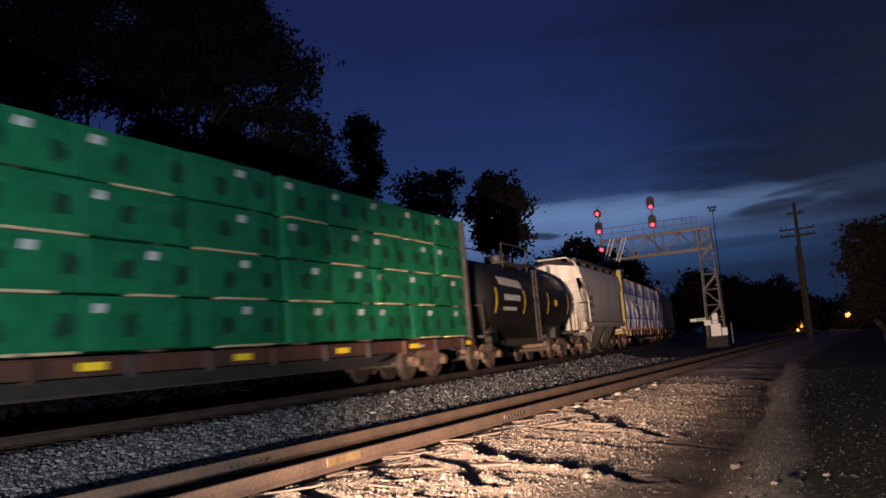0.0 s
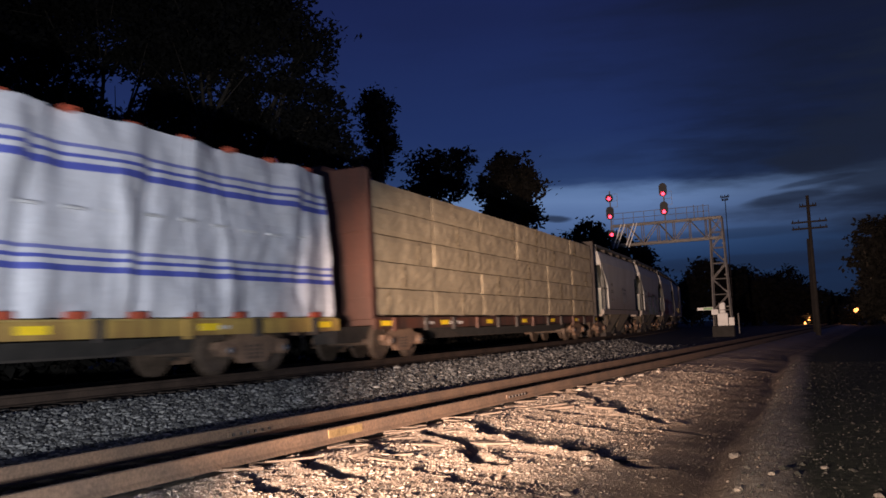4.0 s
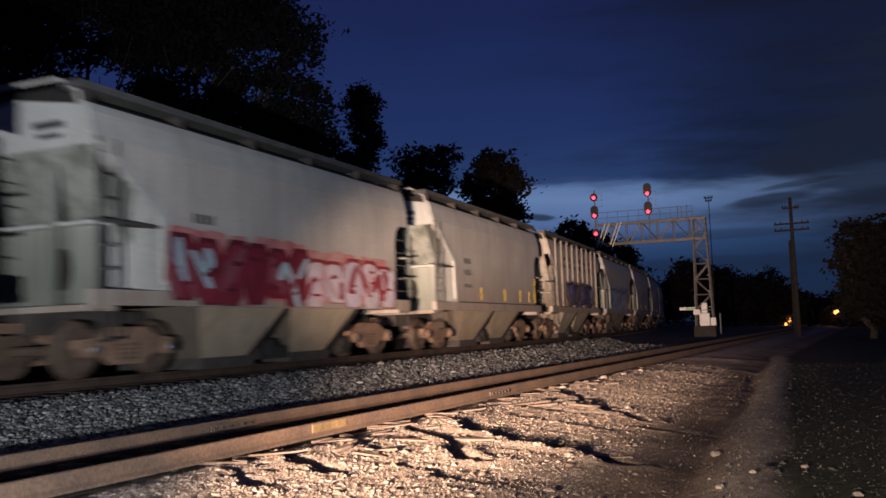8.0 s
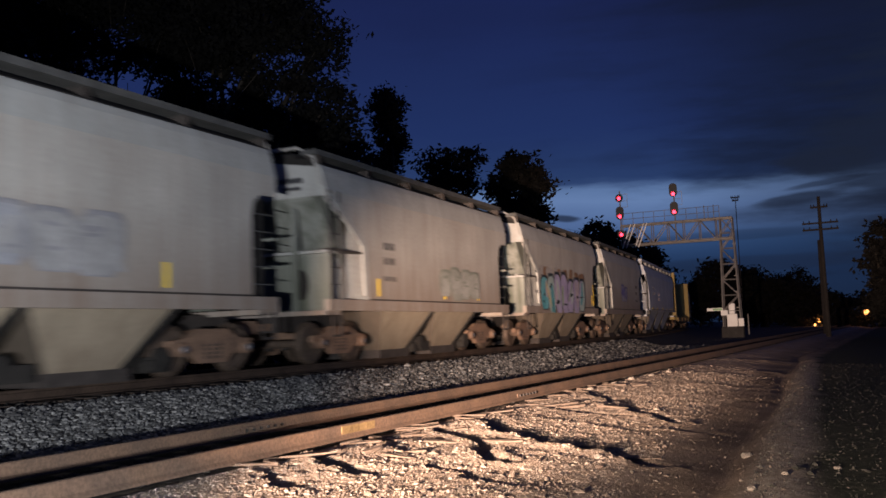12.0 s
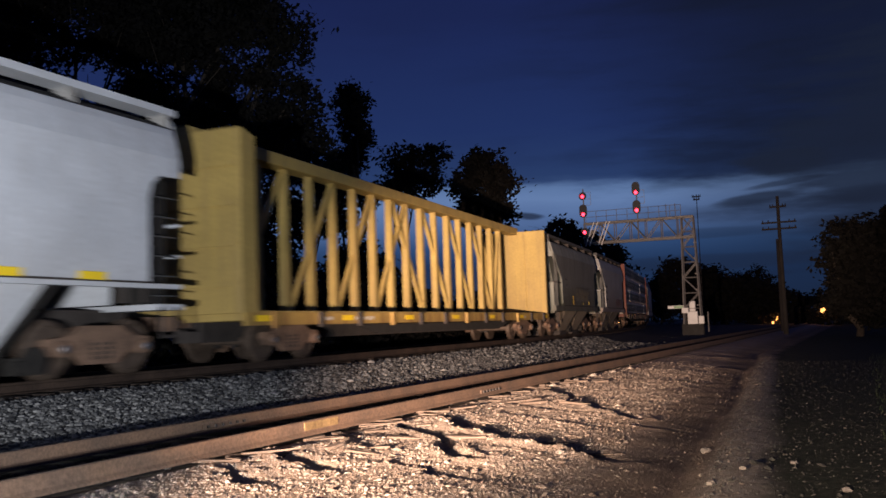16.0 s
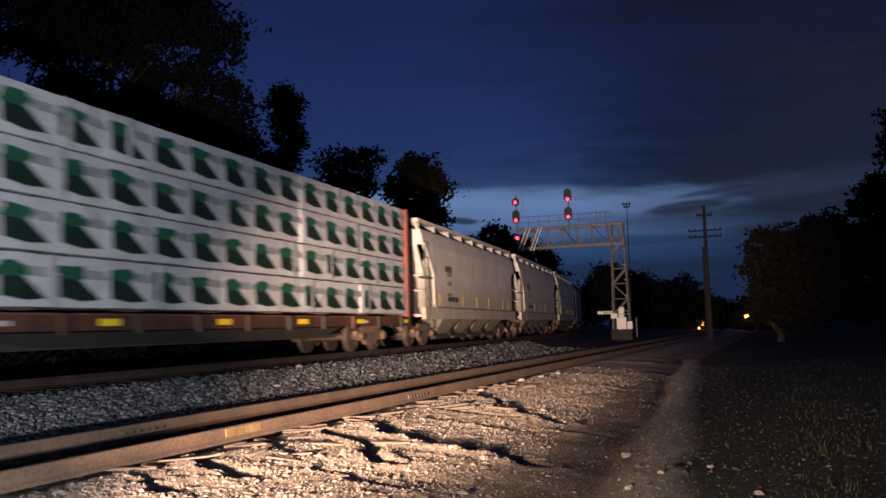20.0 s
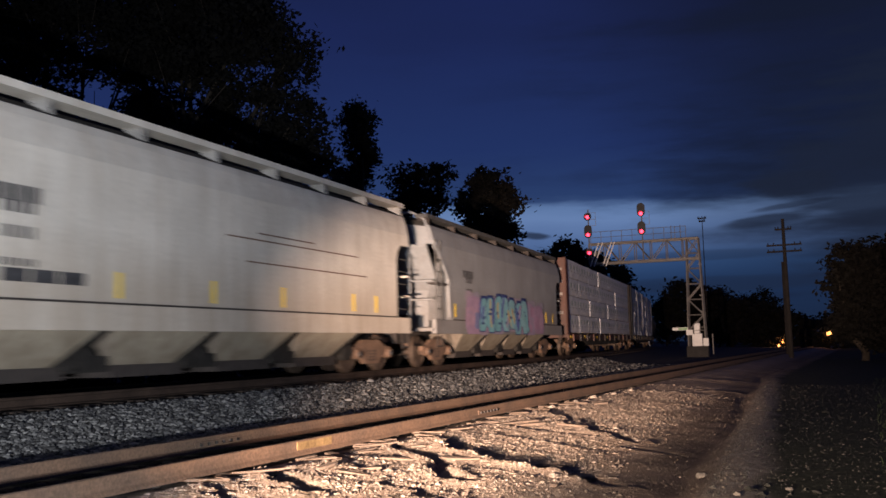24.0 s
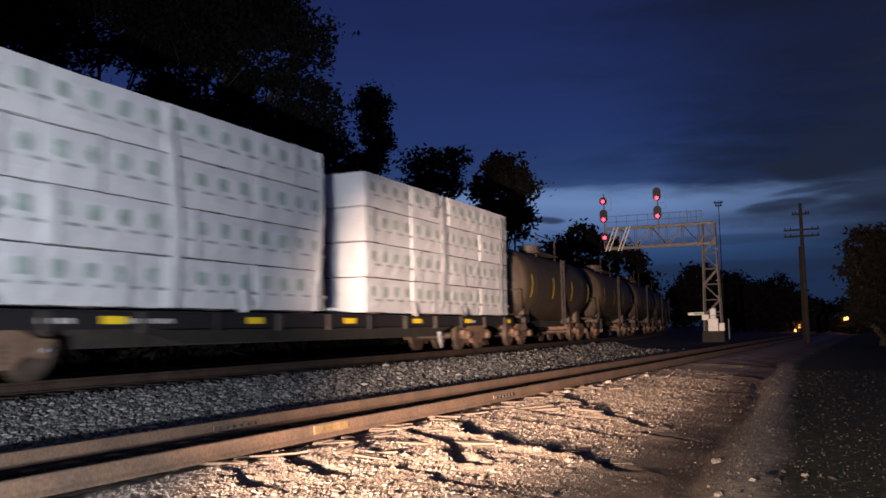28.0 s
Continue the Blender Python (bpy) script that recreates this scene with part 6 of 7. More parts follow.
def striped_wrap():
    """White sheeting with pairs of blue stripes that run along the load."""
    m = mat("white_sheeting_blue_stripes", (0.60, 0.61, 0.66), 0.45, 0, 0.1, 1.2, 16)
    nt = m.node_tree
    N, L = nt.nodes.new, nt.links.new
    b = nt.nodes["Principled BSDF"]
    src = b.inputs["Base Color"].links[0].from_socket
    tc, sep = N("ShaderNodeTexCoord"), N("ShaderNodeSeparateXYZ")
    L(tc.outputs["Object"], sep.inputs[0])
    r = N("ShaderNodeValToRGB")
    r.color_ramp.interpolation = "CONSTANT"
    bands = [(0.0, 0), (1.76, 0.9), (1.87, 0), (1.94, 0.9), (2.00, 0), (2.08, 0.75), (2.13, 0), (3.33, 0.9), (3.44, 0), (3.52, 0.9), (3.59, 0), (3.68, 0.75), (3.74, 0)]
    e = r.color_ramp.elements
    while len(e) < len(bands):
        e.new(0.5)
    for q, (p, v) in zip(e, bands):
        q.position, q.color = p / 5, (v, v, v, 1)
    dv = N("ShaderNodeMath")
    dv.operation = "MULTIPLY"
    dv.inputs[1].default_value = 0.2
    L(sep.outputs["Z"], dv.inputs[0])
    L(dv.outputs[0], r.inputs[0])
    mix = N("ShaderNodeMix")
    mix.data_type = "RGBA"
    L(r.outputs["Color"], mix.inputs["Factor"])
    L(src, mix.inputs["A"])
    mix.inputs["B"].default_value = (0.03, 0.05, 0.36, 1)
    L(mix.outputs["Result"], b.inputs["Base Color"])
    return m


def sheeted_load(car, y0, y1, z0, z1, material, seed, folds, depth, label, sag=0.12):
    """A load under loose sheeting with upright folds, cut into the lengths of its packs."""
    rnd = random.Random(seed)
    marks = sorted(y0 + (y1 - y0) * rnd.random() for _ in range(folds))
    load = part("sheeted_load", boxes((-1.3, 1.1, y0 + 0.05, y1 - 0.05, z0 + 0.04, z1 - 0.25)), DARKGEAR, car, label)

    def out(y, z):
        t = (z - z0) / (z1 - z0)
        d = 0
        for i, m in enumerate(marks):
            u = (y - m - 0.15 * math.sin(3 * t + i)) / (0.14 + 0.12 * (i % 3))
            d += math.exp(-u * u) * (1 if i % 2 else -0.8) * (0.55 + 0.45 * math.sin(i * 2.1 + 4 * t))
        d += 0.5 * noise.noise(Vector((y * 1.1, z * 1.3, seed))) + 0.25 * noise.noise(Vector((y * 4, z * 3, seed + 5)))
        return 1.42 + depth * d - 0.05 * abs(2 * t - 1) ** 4
    packs = 5
    nz = 26
    for k in range(packs):
        a, b = y0 + (y1 - y0) * k / packs, y0 + (y1 - y0) * (k + 1) / packs
        ny = int((b - a) / 0.09)
        bm = bmesh.new()
        grid = []
        for i in range(ny + 1):
            y = a + (b - a) * i / ny
            pinch = -0.05 if i in (0, ny) else 0
            col = []
            for j in range(nz + 1):
                z = z0 + (z1 - z0) * j / nz
                col.append(bm.verts.new((out(y, z) + pinch, y, z + 0.03 * noise.noise(Vector((y * 2, seed, z))))))
            col.append(bm.verts.new((1.15, y, z1 + 0.04 + 0.03 * noise.noise(Vector((y, 3, seed))))))
            col.append(bm.verts.new((-1.35, y, z1 + 0.02)))
            col.append(bm.verts.new((-1.42, y, z0)))
            grid.append(col)
        for p, q in zip(grid, grid[1:]):
            for j in range(len(p) - 1):
                bm.faces.new((p[j], q[j], q[j + 1], p[j + 1]))
        for p in (grid[0], grid[-1]):
            bm.faces.new(p)
        part("sheeting", bm, material, load, smooth=False)
    return load


# ---- the consist: (arc length of the leading coupler at the clip's start, car) ----
SPEED = 15.0
TRAIN = []


def place(car, lead, tail):
    TRAIN.append((car, (lead + tail) / 2))
    return car


def consist():
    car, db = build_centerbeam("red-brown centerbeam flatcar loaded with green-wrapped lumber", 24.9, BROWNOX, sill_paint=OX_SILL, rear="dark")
    load_lumber(car, -db + 0.5, 1.5, 1.1, 4.72, 4, 5, WRAP_GREEN, 21, print_green, strips=LUMBER_RAW, label="stacked lumber packs in green wrap")
    load_lumber(car, 1.9, db - 0.15, 1.1, 4.72, 4, 5, WRAP_GREEN, 22, print_green, strips=LUMBER_RAW, label="stacked lumber packs in green wrap")
    place(car, 1.0, 25.9)
    place(build_tank("black tank car with yellow reflector strips and white stencils", 14.2, TANKBLACK), 25.9, 40.1)
    car = build_hopper("off-white two-bay covered hopper with brown grime", 12.9, OFFWHITE, eave=4.34, sill=(1.32, 1.55), bulge=False, tapes=(), stencils=False, bay_paint=WHITE_BAY)
    stencil_block(car, 1.572, -3.75, 2.75, ((0.95, 4), (1.1, 6)), h=0.15)
    stencil_block(car, 1.572, -3.75, 1.95, ((1.0, 8),), h=0.06)
    smudge = mat("faded_rust_stain", (0.52, 0.40, 0.25), 0.8, 0, 0.3, 2, 14, second=(0.66, 0.60, 0.50), second_amount=0.5)
    for y, z, w, h in ((-5.2, 3.42, 0.45, 0.5), (-4.25, 3.42, 0.5, 0.62), (-3.9, 3.2, 0.4, 0.4)):
        bm = bmesh.new()
        blob(bm, 1.574, y, z, w, h, random.Random(int(50 - 10 * y)), 0.1, 0.25, 14)
        part("rust_stain", bm, smudge, car, "faded orange rust stain")
    place(car, 40.1, 53.0)
    car, db = build_centerbeam("yellow centerbeam flatcar with sheeted lumber", 24.9, YELLOW, beam_top=4.6, sill_paint=YELLOW_SILL, rear=False)
    sheeted_load(car, -db + 0.45, db - 0.1, 1.08, 4.25, striped_wrap(), 31, 46, 0.15, "lumber under white sheeting with blue stripes")
    red = mat("orange_red_corner_board", (0.50, 0.10, 0.05), 0.6)
    for k in range(18):
        y = -db + 1.1 + (2 * db - 2.0) * k / 17
        part("corner_board", boxes((1.36, 1.52, y - 0.13, y + 0.13, 1.06, 1.17)), red, car, "orange-red corner board")
        part("corner_board", boxes((1.26, 1.44, y - 0.1, y + 0.08, 4.22, 4.30)), red, car, "orange-red corner board")
    seam = mat("white_lashing", (0.80, 0.80, 0.80), 0.5)
    for k in range(26):
        y = -db + 1.2 + (2 * db - 2.6) * k / 25
        part("lashing", boxes((1.43, 1.49, y - 0.2, y + 0.2, 2.73 + 0.03 * math.sin(k), 2.77 + 0.03 * math.sin(k))), seam, car, "white lashing")
    place(car, 52.3, 77.2)
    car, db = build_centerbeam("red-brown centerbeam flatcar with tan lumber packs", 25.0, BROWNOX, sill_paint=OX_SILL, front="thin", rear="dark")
    load_lumber(car, -db + 0.2, db - 0.25, 1.1, 4.46, 5, 6, LUMBER_TAN, 41, gap=0.02, label="stacked tan lumber packs")
    place(car, 77.6, 102.6)
    g = "grey two-bay covered hopper"
    specs = [
        (102.6, 115.8, g + " and a small dark tag", GREY, dict(tapes=(), stencil_y=-2.9), ((0.2, 1.4, 1.75, 2.6), 2, [(0.40, 0.38, 0.35), (0.36, 0.35, 0.33)], [(0.38, 0.36, 0.34)], (0.07, 0.07, 0.08), None, 51)),
        (115.8, 128.9, g + " and a pink and green tag", GREY, dict(stencil_y=-2.9), ((-2.25, 3.05, 1.1, 2.5), 6, [(0.36, 0.38, 0.43), (0.52, 0.38, 0.44), (0.24, 0.36, 0.20), (0.30, 0.28, 0.26)], [(0.42, 0.36, 0.54), (0.55, 0.42, 0.46), (0.26, 0.40, 0.22), (0.40, 0.41, 0.44)], (0.06, 0.03, 0.05), [(0.38, 0.35, 0.33), (0.32, 0.14, 0.14), (0.36, 0.30, 0.28)], 52)),
        (128.9, 142.1, g + " and a large red tag", GREY, dict(stencil_y=-3.0, tapes=()), ((-4.0, 0.4, 1.15, 2.4), 6, [(0.17, 0.018, 0.030), (0.20, 0.024, 0.038), (0.15, 0.016, 0.028)], [(0.19, 0.022, 0.036), (0.16, 0.018, 0.03), (0.30, 0.42, 0.48), (0.22, 0.06, 0.08)], (0.10, 0.012, 0.022), [(0.42, 0.15, 0.15), (0.46, 0.20, 0.19)], 53)),
        (142.1, 155.3, g + " and upright yellow reflectors", GREY, dict(edge_tape=True, tapes=(-4.0, -1.65, 0.9, 2.8, 4.0), tall_tapes=True, tape_z=1.5, stencil_y=-2.9), None),
        (155.3, 168.4, "pale ribbed covered hopper with a purple tag", TANRIB, dict(edge_tape=True, ribs=9, bulge=False, tapes=(-2.6, 4.3), tall_tapes=True, tape_z=1.5, stencils=False), ((-2.9, 2.9, 1.42, 2.5), 8, [(0.10, 0.09, 0.16), (0.06, 0.05, 0.10), (0.20, 0.16, 0.20), (0.15, 0.13, 0.14)], [(0.10, 0.09, 0.30), (0.42, 0.38, 0.52), (0.16, 0.13, 0.30), (0.05, 0.04, 0.09), (0.24, 0.20, 0.16)], (0.03, 0.025, 0.06), [(0.30, 0.25, 0.14), (0.12, 0.11, 0.32)], 54)),
        (168.4, 181.6, g + " and a blue and pink bubble tag", GREY, dict(edge_tape=True, tapes=(-3.8, -1.9, 0.9, 3.1, 3.9), tall_tapes=True, tape_z=1.5, stencil_y=3.7), ((-4.2, 2.85, 1.2, 2.6), 9, [(0.22, 0.38, 0.46), (0.50, 0.40, 0.44), (0.32, 0.40, 0.50), (0.46, 0.40, 0.42)], [(0.18, 0.36, 0.44), (0.22, 0.12, 0.32), (0.55, 0.50, 0.32), (0.52, 0.40, 0.45), (0.46, 0.50, 0.40), (0.30, 0.40, 0.52)], (0.03, 0.05, 0.08), [(0.34, 0.38, 0.46), (0.30, 0.34, 0.48)], 55)),
        (181.6, 194.8, g + ", a pale patch and a faded tag", GREY, dict(tapes=(-3.6, -1.0, 2.6), tall_tapes=True, tape_z=1.5, stencil_y=-2.7), ((-1.0, 1.6, 1.6, 2.7), 3, [(0.34, 0.34, 0.34), (0.32, 0.33, 0.36)], [(0.36, 0.36, 0.36)], (0.28, 0.28, 0.30), None, 56)),
        (194.8, 208.0, g + " and upright yellow reflectors", GREY, dict(tapes=(-3.4, 0.5, 3.0), tall_tapes=True, tape_z=1.5, stencil_y=-2.8), ((0.2, 3.0, 1.5, 2.4), 4, [(0.36, 0.38, 0.33), (0.33, 0.34, 0.3)], [(0.38, 0.38, 0.35)], (0.24, 0.26, 0.22), None, 57)),
        (208.0, 221.0, g + " and a teal and lilac tag", GREY, dict(edge_tape=True, tapes=(4.4,), tall_tapes=True, tape_z=1.55, stencil_y=-4.0), ((-3.7, 2.8, 1.12, 2.72), 7, [(0.16, 0.44, 0.50), (0.42, 0.38, 0.56), (0.40, 0.50, 0.48), (0.30, 0.52, 0.52)], [(0.10, 0.36, 0.42), (0.60, 0.52, 0.28), (0.40, 0.34, 0.54), (0.46, 0.54, 0.52), (0.30, 0.40, 0.26), (0.52, 0.44, 0.46)], (0.035, 0.045, 0.06), [(0.38, 0.36, 0.34), (0.28, 0.17, 0.10)], 58)),
        (221.0, 233.8, g + " and a small violet tag", GREY, dict(stencil_y=3.6), ((-1.3, 0.4, 1.75, 2.7), 2, [(0.36, 0.36, 0.44), (0.40, 0.40, 0.42)], [(0.20, 0.19, 0.44)], (0.14, 0.13, 0.34), None, 59)),
        (278.0, 291.1, "stained grey two-bay covered hopper and yellow reflectors", GREY_GRIMY, dict(tapes=(-1.4, 1.2, 2.9), tall_tapes=True, tape_z=1.5, stencil_y=-2.9), ((-0.8, 2.8, 1.6, 2.4), 5, [(0.20, 0.19, 0.15), (0.18, 0.175, 0.15)], [(0.24, 0.20, 0.12)], (0.13, 0.12, 0.09), None, 60)),
        (291.1, 303.8, g + " and a small faint red tag", GREY, dict(stencil_y=-3.2), ((0.8, 3.6, 1.5, 2.0), 6, [(0.36, 0.30, 0.28), (0.34, 0.24, 0.21)], [(0.30, 0.16, 0.13)], (0.24, 0.12, 0.10), None, 61)),
    ]
    for lead, tail, lab, paint, kw, tag in specs:
        car = build_hopper(lab, tail - lead, paint, shoulder=GREY_PALE if paint is GREY else END_GREY if paint is GREY_GRIMY else None, bay_paint=GREY_BAY if paint in (GREY, GREY_GRIMY) else WHITE_BAY, **kw)
        if tag:
            (y0, y1, z0, z1), n, panels, bars, line, halo, seed = tag
            graffiti(car, 1.598 if not kw.get("ribs") else 1.63, y0, y1, z0, z1, n, panels, bars, line, halo, seed, "spray-painted tag of slanted bars", seed == 55)
        if lead == 128.9:
            graffiti(car, 1.598, 0.4, 4.65, 1.15, 2.3, 5, [(0.46, 0.44, 0.50), (0.44, 0.40, 0.46), (0.48, 0.42, 0.46)], [(0.50, 0.47, 0.52), (0.42, 0.36, 0.42), (0.24, 0.04, 0.05), (0.46, 0.30, 0.32)], (0.22, 0.03, 0.035), [(0.44, 0.20, 0.19), (0.44, 0.26, 0.24)], 63, "pale spray-painted tag of slanted bars")
        place(car, lead, tail)
    car = build_hopper("clean white three-bay covered hopper with yellow reflectors", 19.2, CLEANWHITE, bays=3, eave=4.32, sill=(1.42, 1.5), bulge=False, dark_roof=False, tapes=(-6.0, -3.4, -0.2, 2.4, 5.0, 6.6), tape_z=1.52, stencils=False)
    stencil_block(car, 1.572, -2.0, 2.6, ((0.8, 5), (1.1, 7)), mat("faded_pink_stencil", (0.55, 0.45, 0.47), 0.7), 0.12)
    stencil_block(car, 1.572, -4.7, 2.95, ((0.8, 4), (1.0, 5)), mat("faded_grey_stencil", (0.40, 0.40, 0.43), 0.7), 0.1)
    place(car, 233.8, 253.0)
    car, db = build_centerbeam("empty yellow centerbeam flatcar with lattice beam", 24.7, YELLOW, sill_paint=YELLOW_SILL)
    place(car, 253.35, 278.05)
    car, db = build_centerbeam("red-brown centerbeam flatcar with pale printed lumber packs", 24.6, REDOX, sill_paint=OX_SILL, front="thin")
    load_lumber(car, -db + 0.35, db - 0.2, 1.12, 4.70, 4, 6, WRAP_GREYWHITE, 42, print_arrow, label="lumber packs in pale wrap with dark green print")
    part("door_placard", boxes((1.46, 1.47, -db + 0.02, -db + 0.3, 1.1, 1.9)), REFLECT, car, "yellow reflector panel")
    place(car, 303.8, 328.4)
    for lead, tail, paint, lab, tags in ((328.4, 346.5, OFFWHITE, "off-white four-bay covered hopper with yellow reflectors", None), (346.5, 364.2, OFFWHITE, "off-white four-bay covered hopper with dark stencils", None),
                                        (364.2, 382.7, OFFWHITE, "off-white four-bay covered hopper with yellow reflectors", None), (382.7, 400.3, GREY_DARK, "blue-grey four-bay covered hopper with a cyan and pink tag", 62)):
        car = build_hopper(lab, tail - lead, paint, bay_paint=WHITE_BAY, bays=4, eave=4.28, sill=(0.98, 1.4), bulge=False, dark_roof=paint is GREY_DARK, tapes=(-6.2, -2.8, -0.35, 2.0, 5.1, 6.3), tall_tapes=True, tape_z=1.5, stencil_y=-4.8)
        stencil_block(car, 1.573, -4.9, 2.95, ((1.0, 4),), h=0.15)
        stencil_block(car, 1.573, -4.3, 1.78, ((1.6, 3),), h=0.12)
        if lead == 364.2:
            for y0, y1, z in ((0.05, 5.35, 2.84), (1.1, 3.3, 2.98), (0.7, 5.8, 2.38)):
                part("scrape", boxes((1.571, 1.575, y0, y1, z - 0.018, z + 0.012)), RUST, car, "long rusty scrape")
        if tags:
            graffiti(car, 1.598, -5.2, 4.4, 0.95, 2.2, 7, [(0.40, 0.28, 0.40), (0.36, 0.30, 0.42), (0.34, 0.31, 0.40)], [(0.42, 0.26, 0.38), (0.22, 0.24, 0.42), (0.44, 0.30, 0.40)], (0.38, 0.28, 0.40), [(0.36, 0.30, 0.36), (0.33, 0.31, 0.38)], 64, "pink spray-paint cloud", True, 0.9)
            graffiti(car, 1.625, -4.0, 1.9, 0.95, 2.4, 7, [(0.22, 0.48, 0.54), (0.26, 0.50, 0.56), (0.24, 0.46, 0.56)], [(0.20, 0.46, 0.52), (0.28, 0.52, 0.56), (0.42, 0.30, 0.42), (0.50, 0.44, 0.24), (0.12, 0.16, 0.40)], (0.04, 0.06, 0.20), None, tags, "cyan and blue spray-painted tag of slanted bars", False, 0.9)
        place(car, lead, tail)
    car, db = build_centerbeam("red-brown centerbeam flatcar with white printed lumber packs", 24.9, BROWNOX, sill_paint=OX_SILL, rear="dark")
    load_lumber(car, -db + 0.25, db - 0.2, 1.1, 4.72, 4, 7, WRAP_WHITE, 43, print_dots, gap=0.024, label="lumber packs in white wrap with green dot print")
    for z in (2.0, 2.9, 3.5, 4.1):
        part("stencil", boxes((0.9, 1.3, -db - 0.128, -db - 0.122, z, z + 0.13)), FADED, car)
    part("reflector", boxes((1.46, 1.466, -db - 0.02, -db + 0.12, 1.2, 2.0)), REFLECT, car, "tall yellow reflector strip")
    place(car, 400.3, 425.2)
    car, db = build_centerbeam("dark blue centerbeam flatcar, one gap in its white lumber packs", 25.0, NAVY, rear=False, beam=False)
    load_lumber(car, -db + 0.4, -1.0, 1.1, 4.72, 4, 4, WRAP_WHITE, 44, print_dots, gap=0.024, label="lumber packs in wrinkled white wrap with green dots")
    load_lumber(car, 1.1, db - 0.2, 1.1, 4.66, 4, 4, WRAP_WHITE, 45, print_dots, gap=0.024, label="lumber packs in wrinkled white wrap with green dots")
    for y, z0, z1, w in ((-4.2, 1.05, 1.5, 0.5), (3.6, 1.02, 1.42, 0.4), (7.2, 1.02, 1.35, 0.3), (5.3, 0.12, 0.6, 0.13)):
        bm = bmesh.new()
        rnd = random.Random(int(y * 10))
        row = []
        for i in range(7):
            u = i / 6
            row.append([bm.verts.new((1.47 + 0.05 * math.sin(7 * u + y) + 0.05 * j, y - w / 2 + w * u + 0.04 * rnd.random(), z1 - (z1 - z0) * j * (0.6 + 0.4 * math.sin(3.1 * u)))) for j in (0, 0.5, 1)])
        for p, q in zip(row, row[1:]):
            for j in range(2):
                bm.faces.new((p[j], q[j], q[j + 1], p[j + 1]))
        bmesh.ops.solidify(bm, geom=bm.faces[:], thickness=0.004)
        part("torn_wrap", bm, WRAP_WHITE, car, "torn flap of white wrap")
    for y, z0, z1, w in ((-6.1, 1.12, 4.6, 0.34), (-1.25, 1.12, 4.68, 0.26), (5.75, 1.3, 4.6, 0.36), (10.9, 1.2, 4.5, 0.26), (-9.9, 1.12, 2.6, 0.5), (5.2, 3.9, 4.62, 0.7)):
        bm = bmesh.new()
        rnd = random.Random(int(y * 10) + 99)
        cols = []
        for i in range(15):
            t = i / 14
            sway = 0.12 * math.sin(4 * t + y) + 0.05 * rnd.random()
            cols.append([bm.verts.new((1.425 + 0.075 * math.sin(math.pi * j / 4) * (0.6 + 0.4 * rnd.random()), y + sway + w * (j / 4 - 0.5) * (0.7 + 0.5 * rnd.random()), z0 + (z1 - z0) * t)) for j in range(5)])
        for p, q in zip(cols, cols[1:]):
            for j in range(4):
                bm.faces.new((p[j], p[j + 1], q[j + 1], q[j]))
        bmesh.ops.solidify(bm, geom=bm.faces[:], thickness=0.004)
        part("wrap_fold", bm, WRAP_WHITE, car, "loose upright fold of white wrap")
    part("reflector", boxes((1.46, 1.466, -db - 0.02, -db + 0.12, 1.2, 2.15)), REFLECT, car, "tall yellow reflector strip")
    for z in (2.9, 3.4, 3.9):
        part("stencil", boxes((1.46, 1.464, -db - 0.02, -db + 0.3, z, z + 0.16)), PATCH, car)
    place(car, 425.2, 450.2)
    for k in range(5):
        place(build_tank("grimy dark tank car with yellow reflector strips", 14.5, TANKBROWN, text=False), 450.2 + 14.5 * k, 464.7 + 14.5 * k)


consist()


# ---- stones, gravel and splinters ----
def stone_material(name, colours, rough=0.85):
    m = bpy.data.materials.new(name)
    m.use_nodes = True
    nt = m.node_tree
    N, L = nt.nodes.new, nt.links.new
    b = nt.nodes["Principled BSDF"]
    b.inputs["Roughness"].default_value, b.inputs["Specular IOR Level"].default_value = rough, 0.25
    g = N("ShaderNodeNewGeometry")
    r = N("ShaderNodeValToRGB")
    while len(r.color_ramp.elements) < len(colours):
        r.color_ramp.elements.new(0.5)
    for i, (e, c) in enumerate(zip(r.color_ramp.elements, colours)):
        e.position, e.color = i / (len(colours) - 1), (*c, 1)
    L(g.outputs["Random Per Island"], r.inputs[0])
    nz = N("ShaderNodeTexNoise")
    nz.inputs["Scale"].default_value = 60
    tc = N("ShaderNodeTexCoord")
    L(tc.outputs["Object"], nz.inputs["Vector"])
    mr = N("ShaderNodeMapRange")
    mr.inputs["To Min"].default_value, mr.inputs["To Max"].default_value = 0.6, 1.3
    L(nz.outputs["Fac"], mr.inputs["Value"])
    sc = N("ShaderNodeVectorMath")
    sc.operation = "SCALE"
    L(r.outputs["Color"], sc.inputs[0])
    L(mr.outputs["Result"], sc.inputs["Scale"])
    L(sc.outputs["Vector"], b.inputs["Base Color"])
    return m


def rock_shape():
    bm = bmesh.new()
    bmesh.ops.create_icosphere(bm, subdivisions=1, radius=1)
    v = np.array([p.co for p in bm.verts])
    f = np.array([[q.index for q in t.verts] for t in bm.faces])
    bm.free()
    return v, f


ROCK_V, ROCK_F = rock_shape()
PEBBLE_V = np.array([(1, 0, 0), (-1, 0, 0), (0, 1, 0), (0, -1, 0), (0, 0, 1), (0, 0, -1)], float)
PEBBLE_F = np.array([(0, 2, 4), (2, 1, 4), (1, 3, 4), (3, 0, 4), (2, 0, 5), (1, 2, 5), (3, 1, 5), (0, 3, 5)])


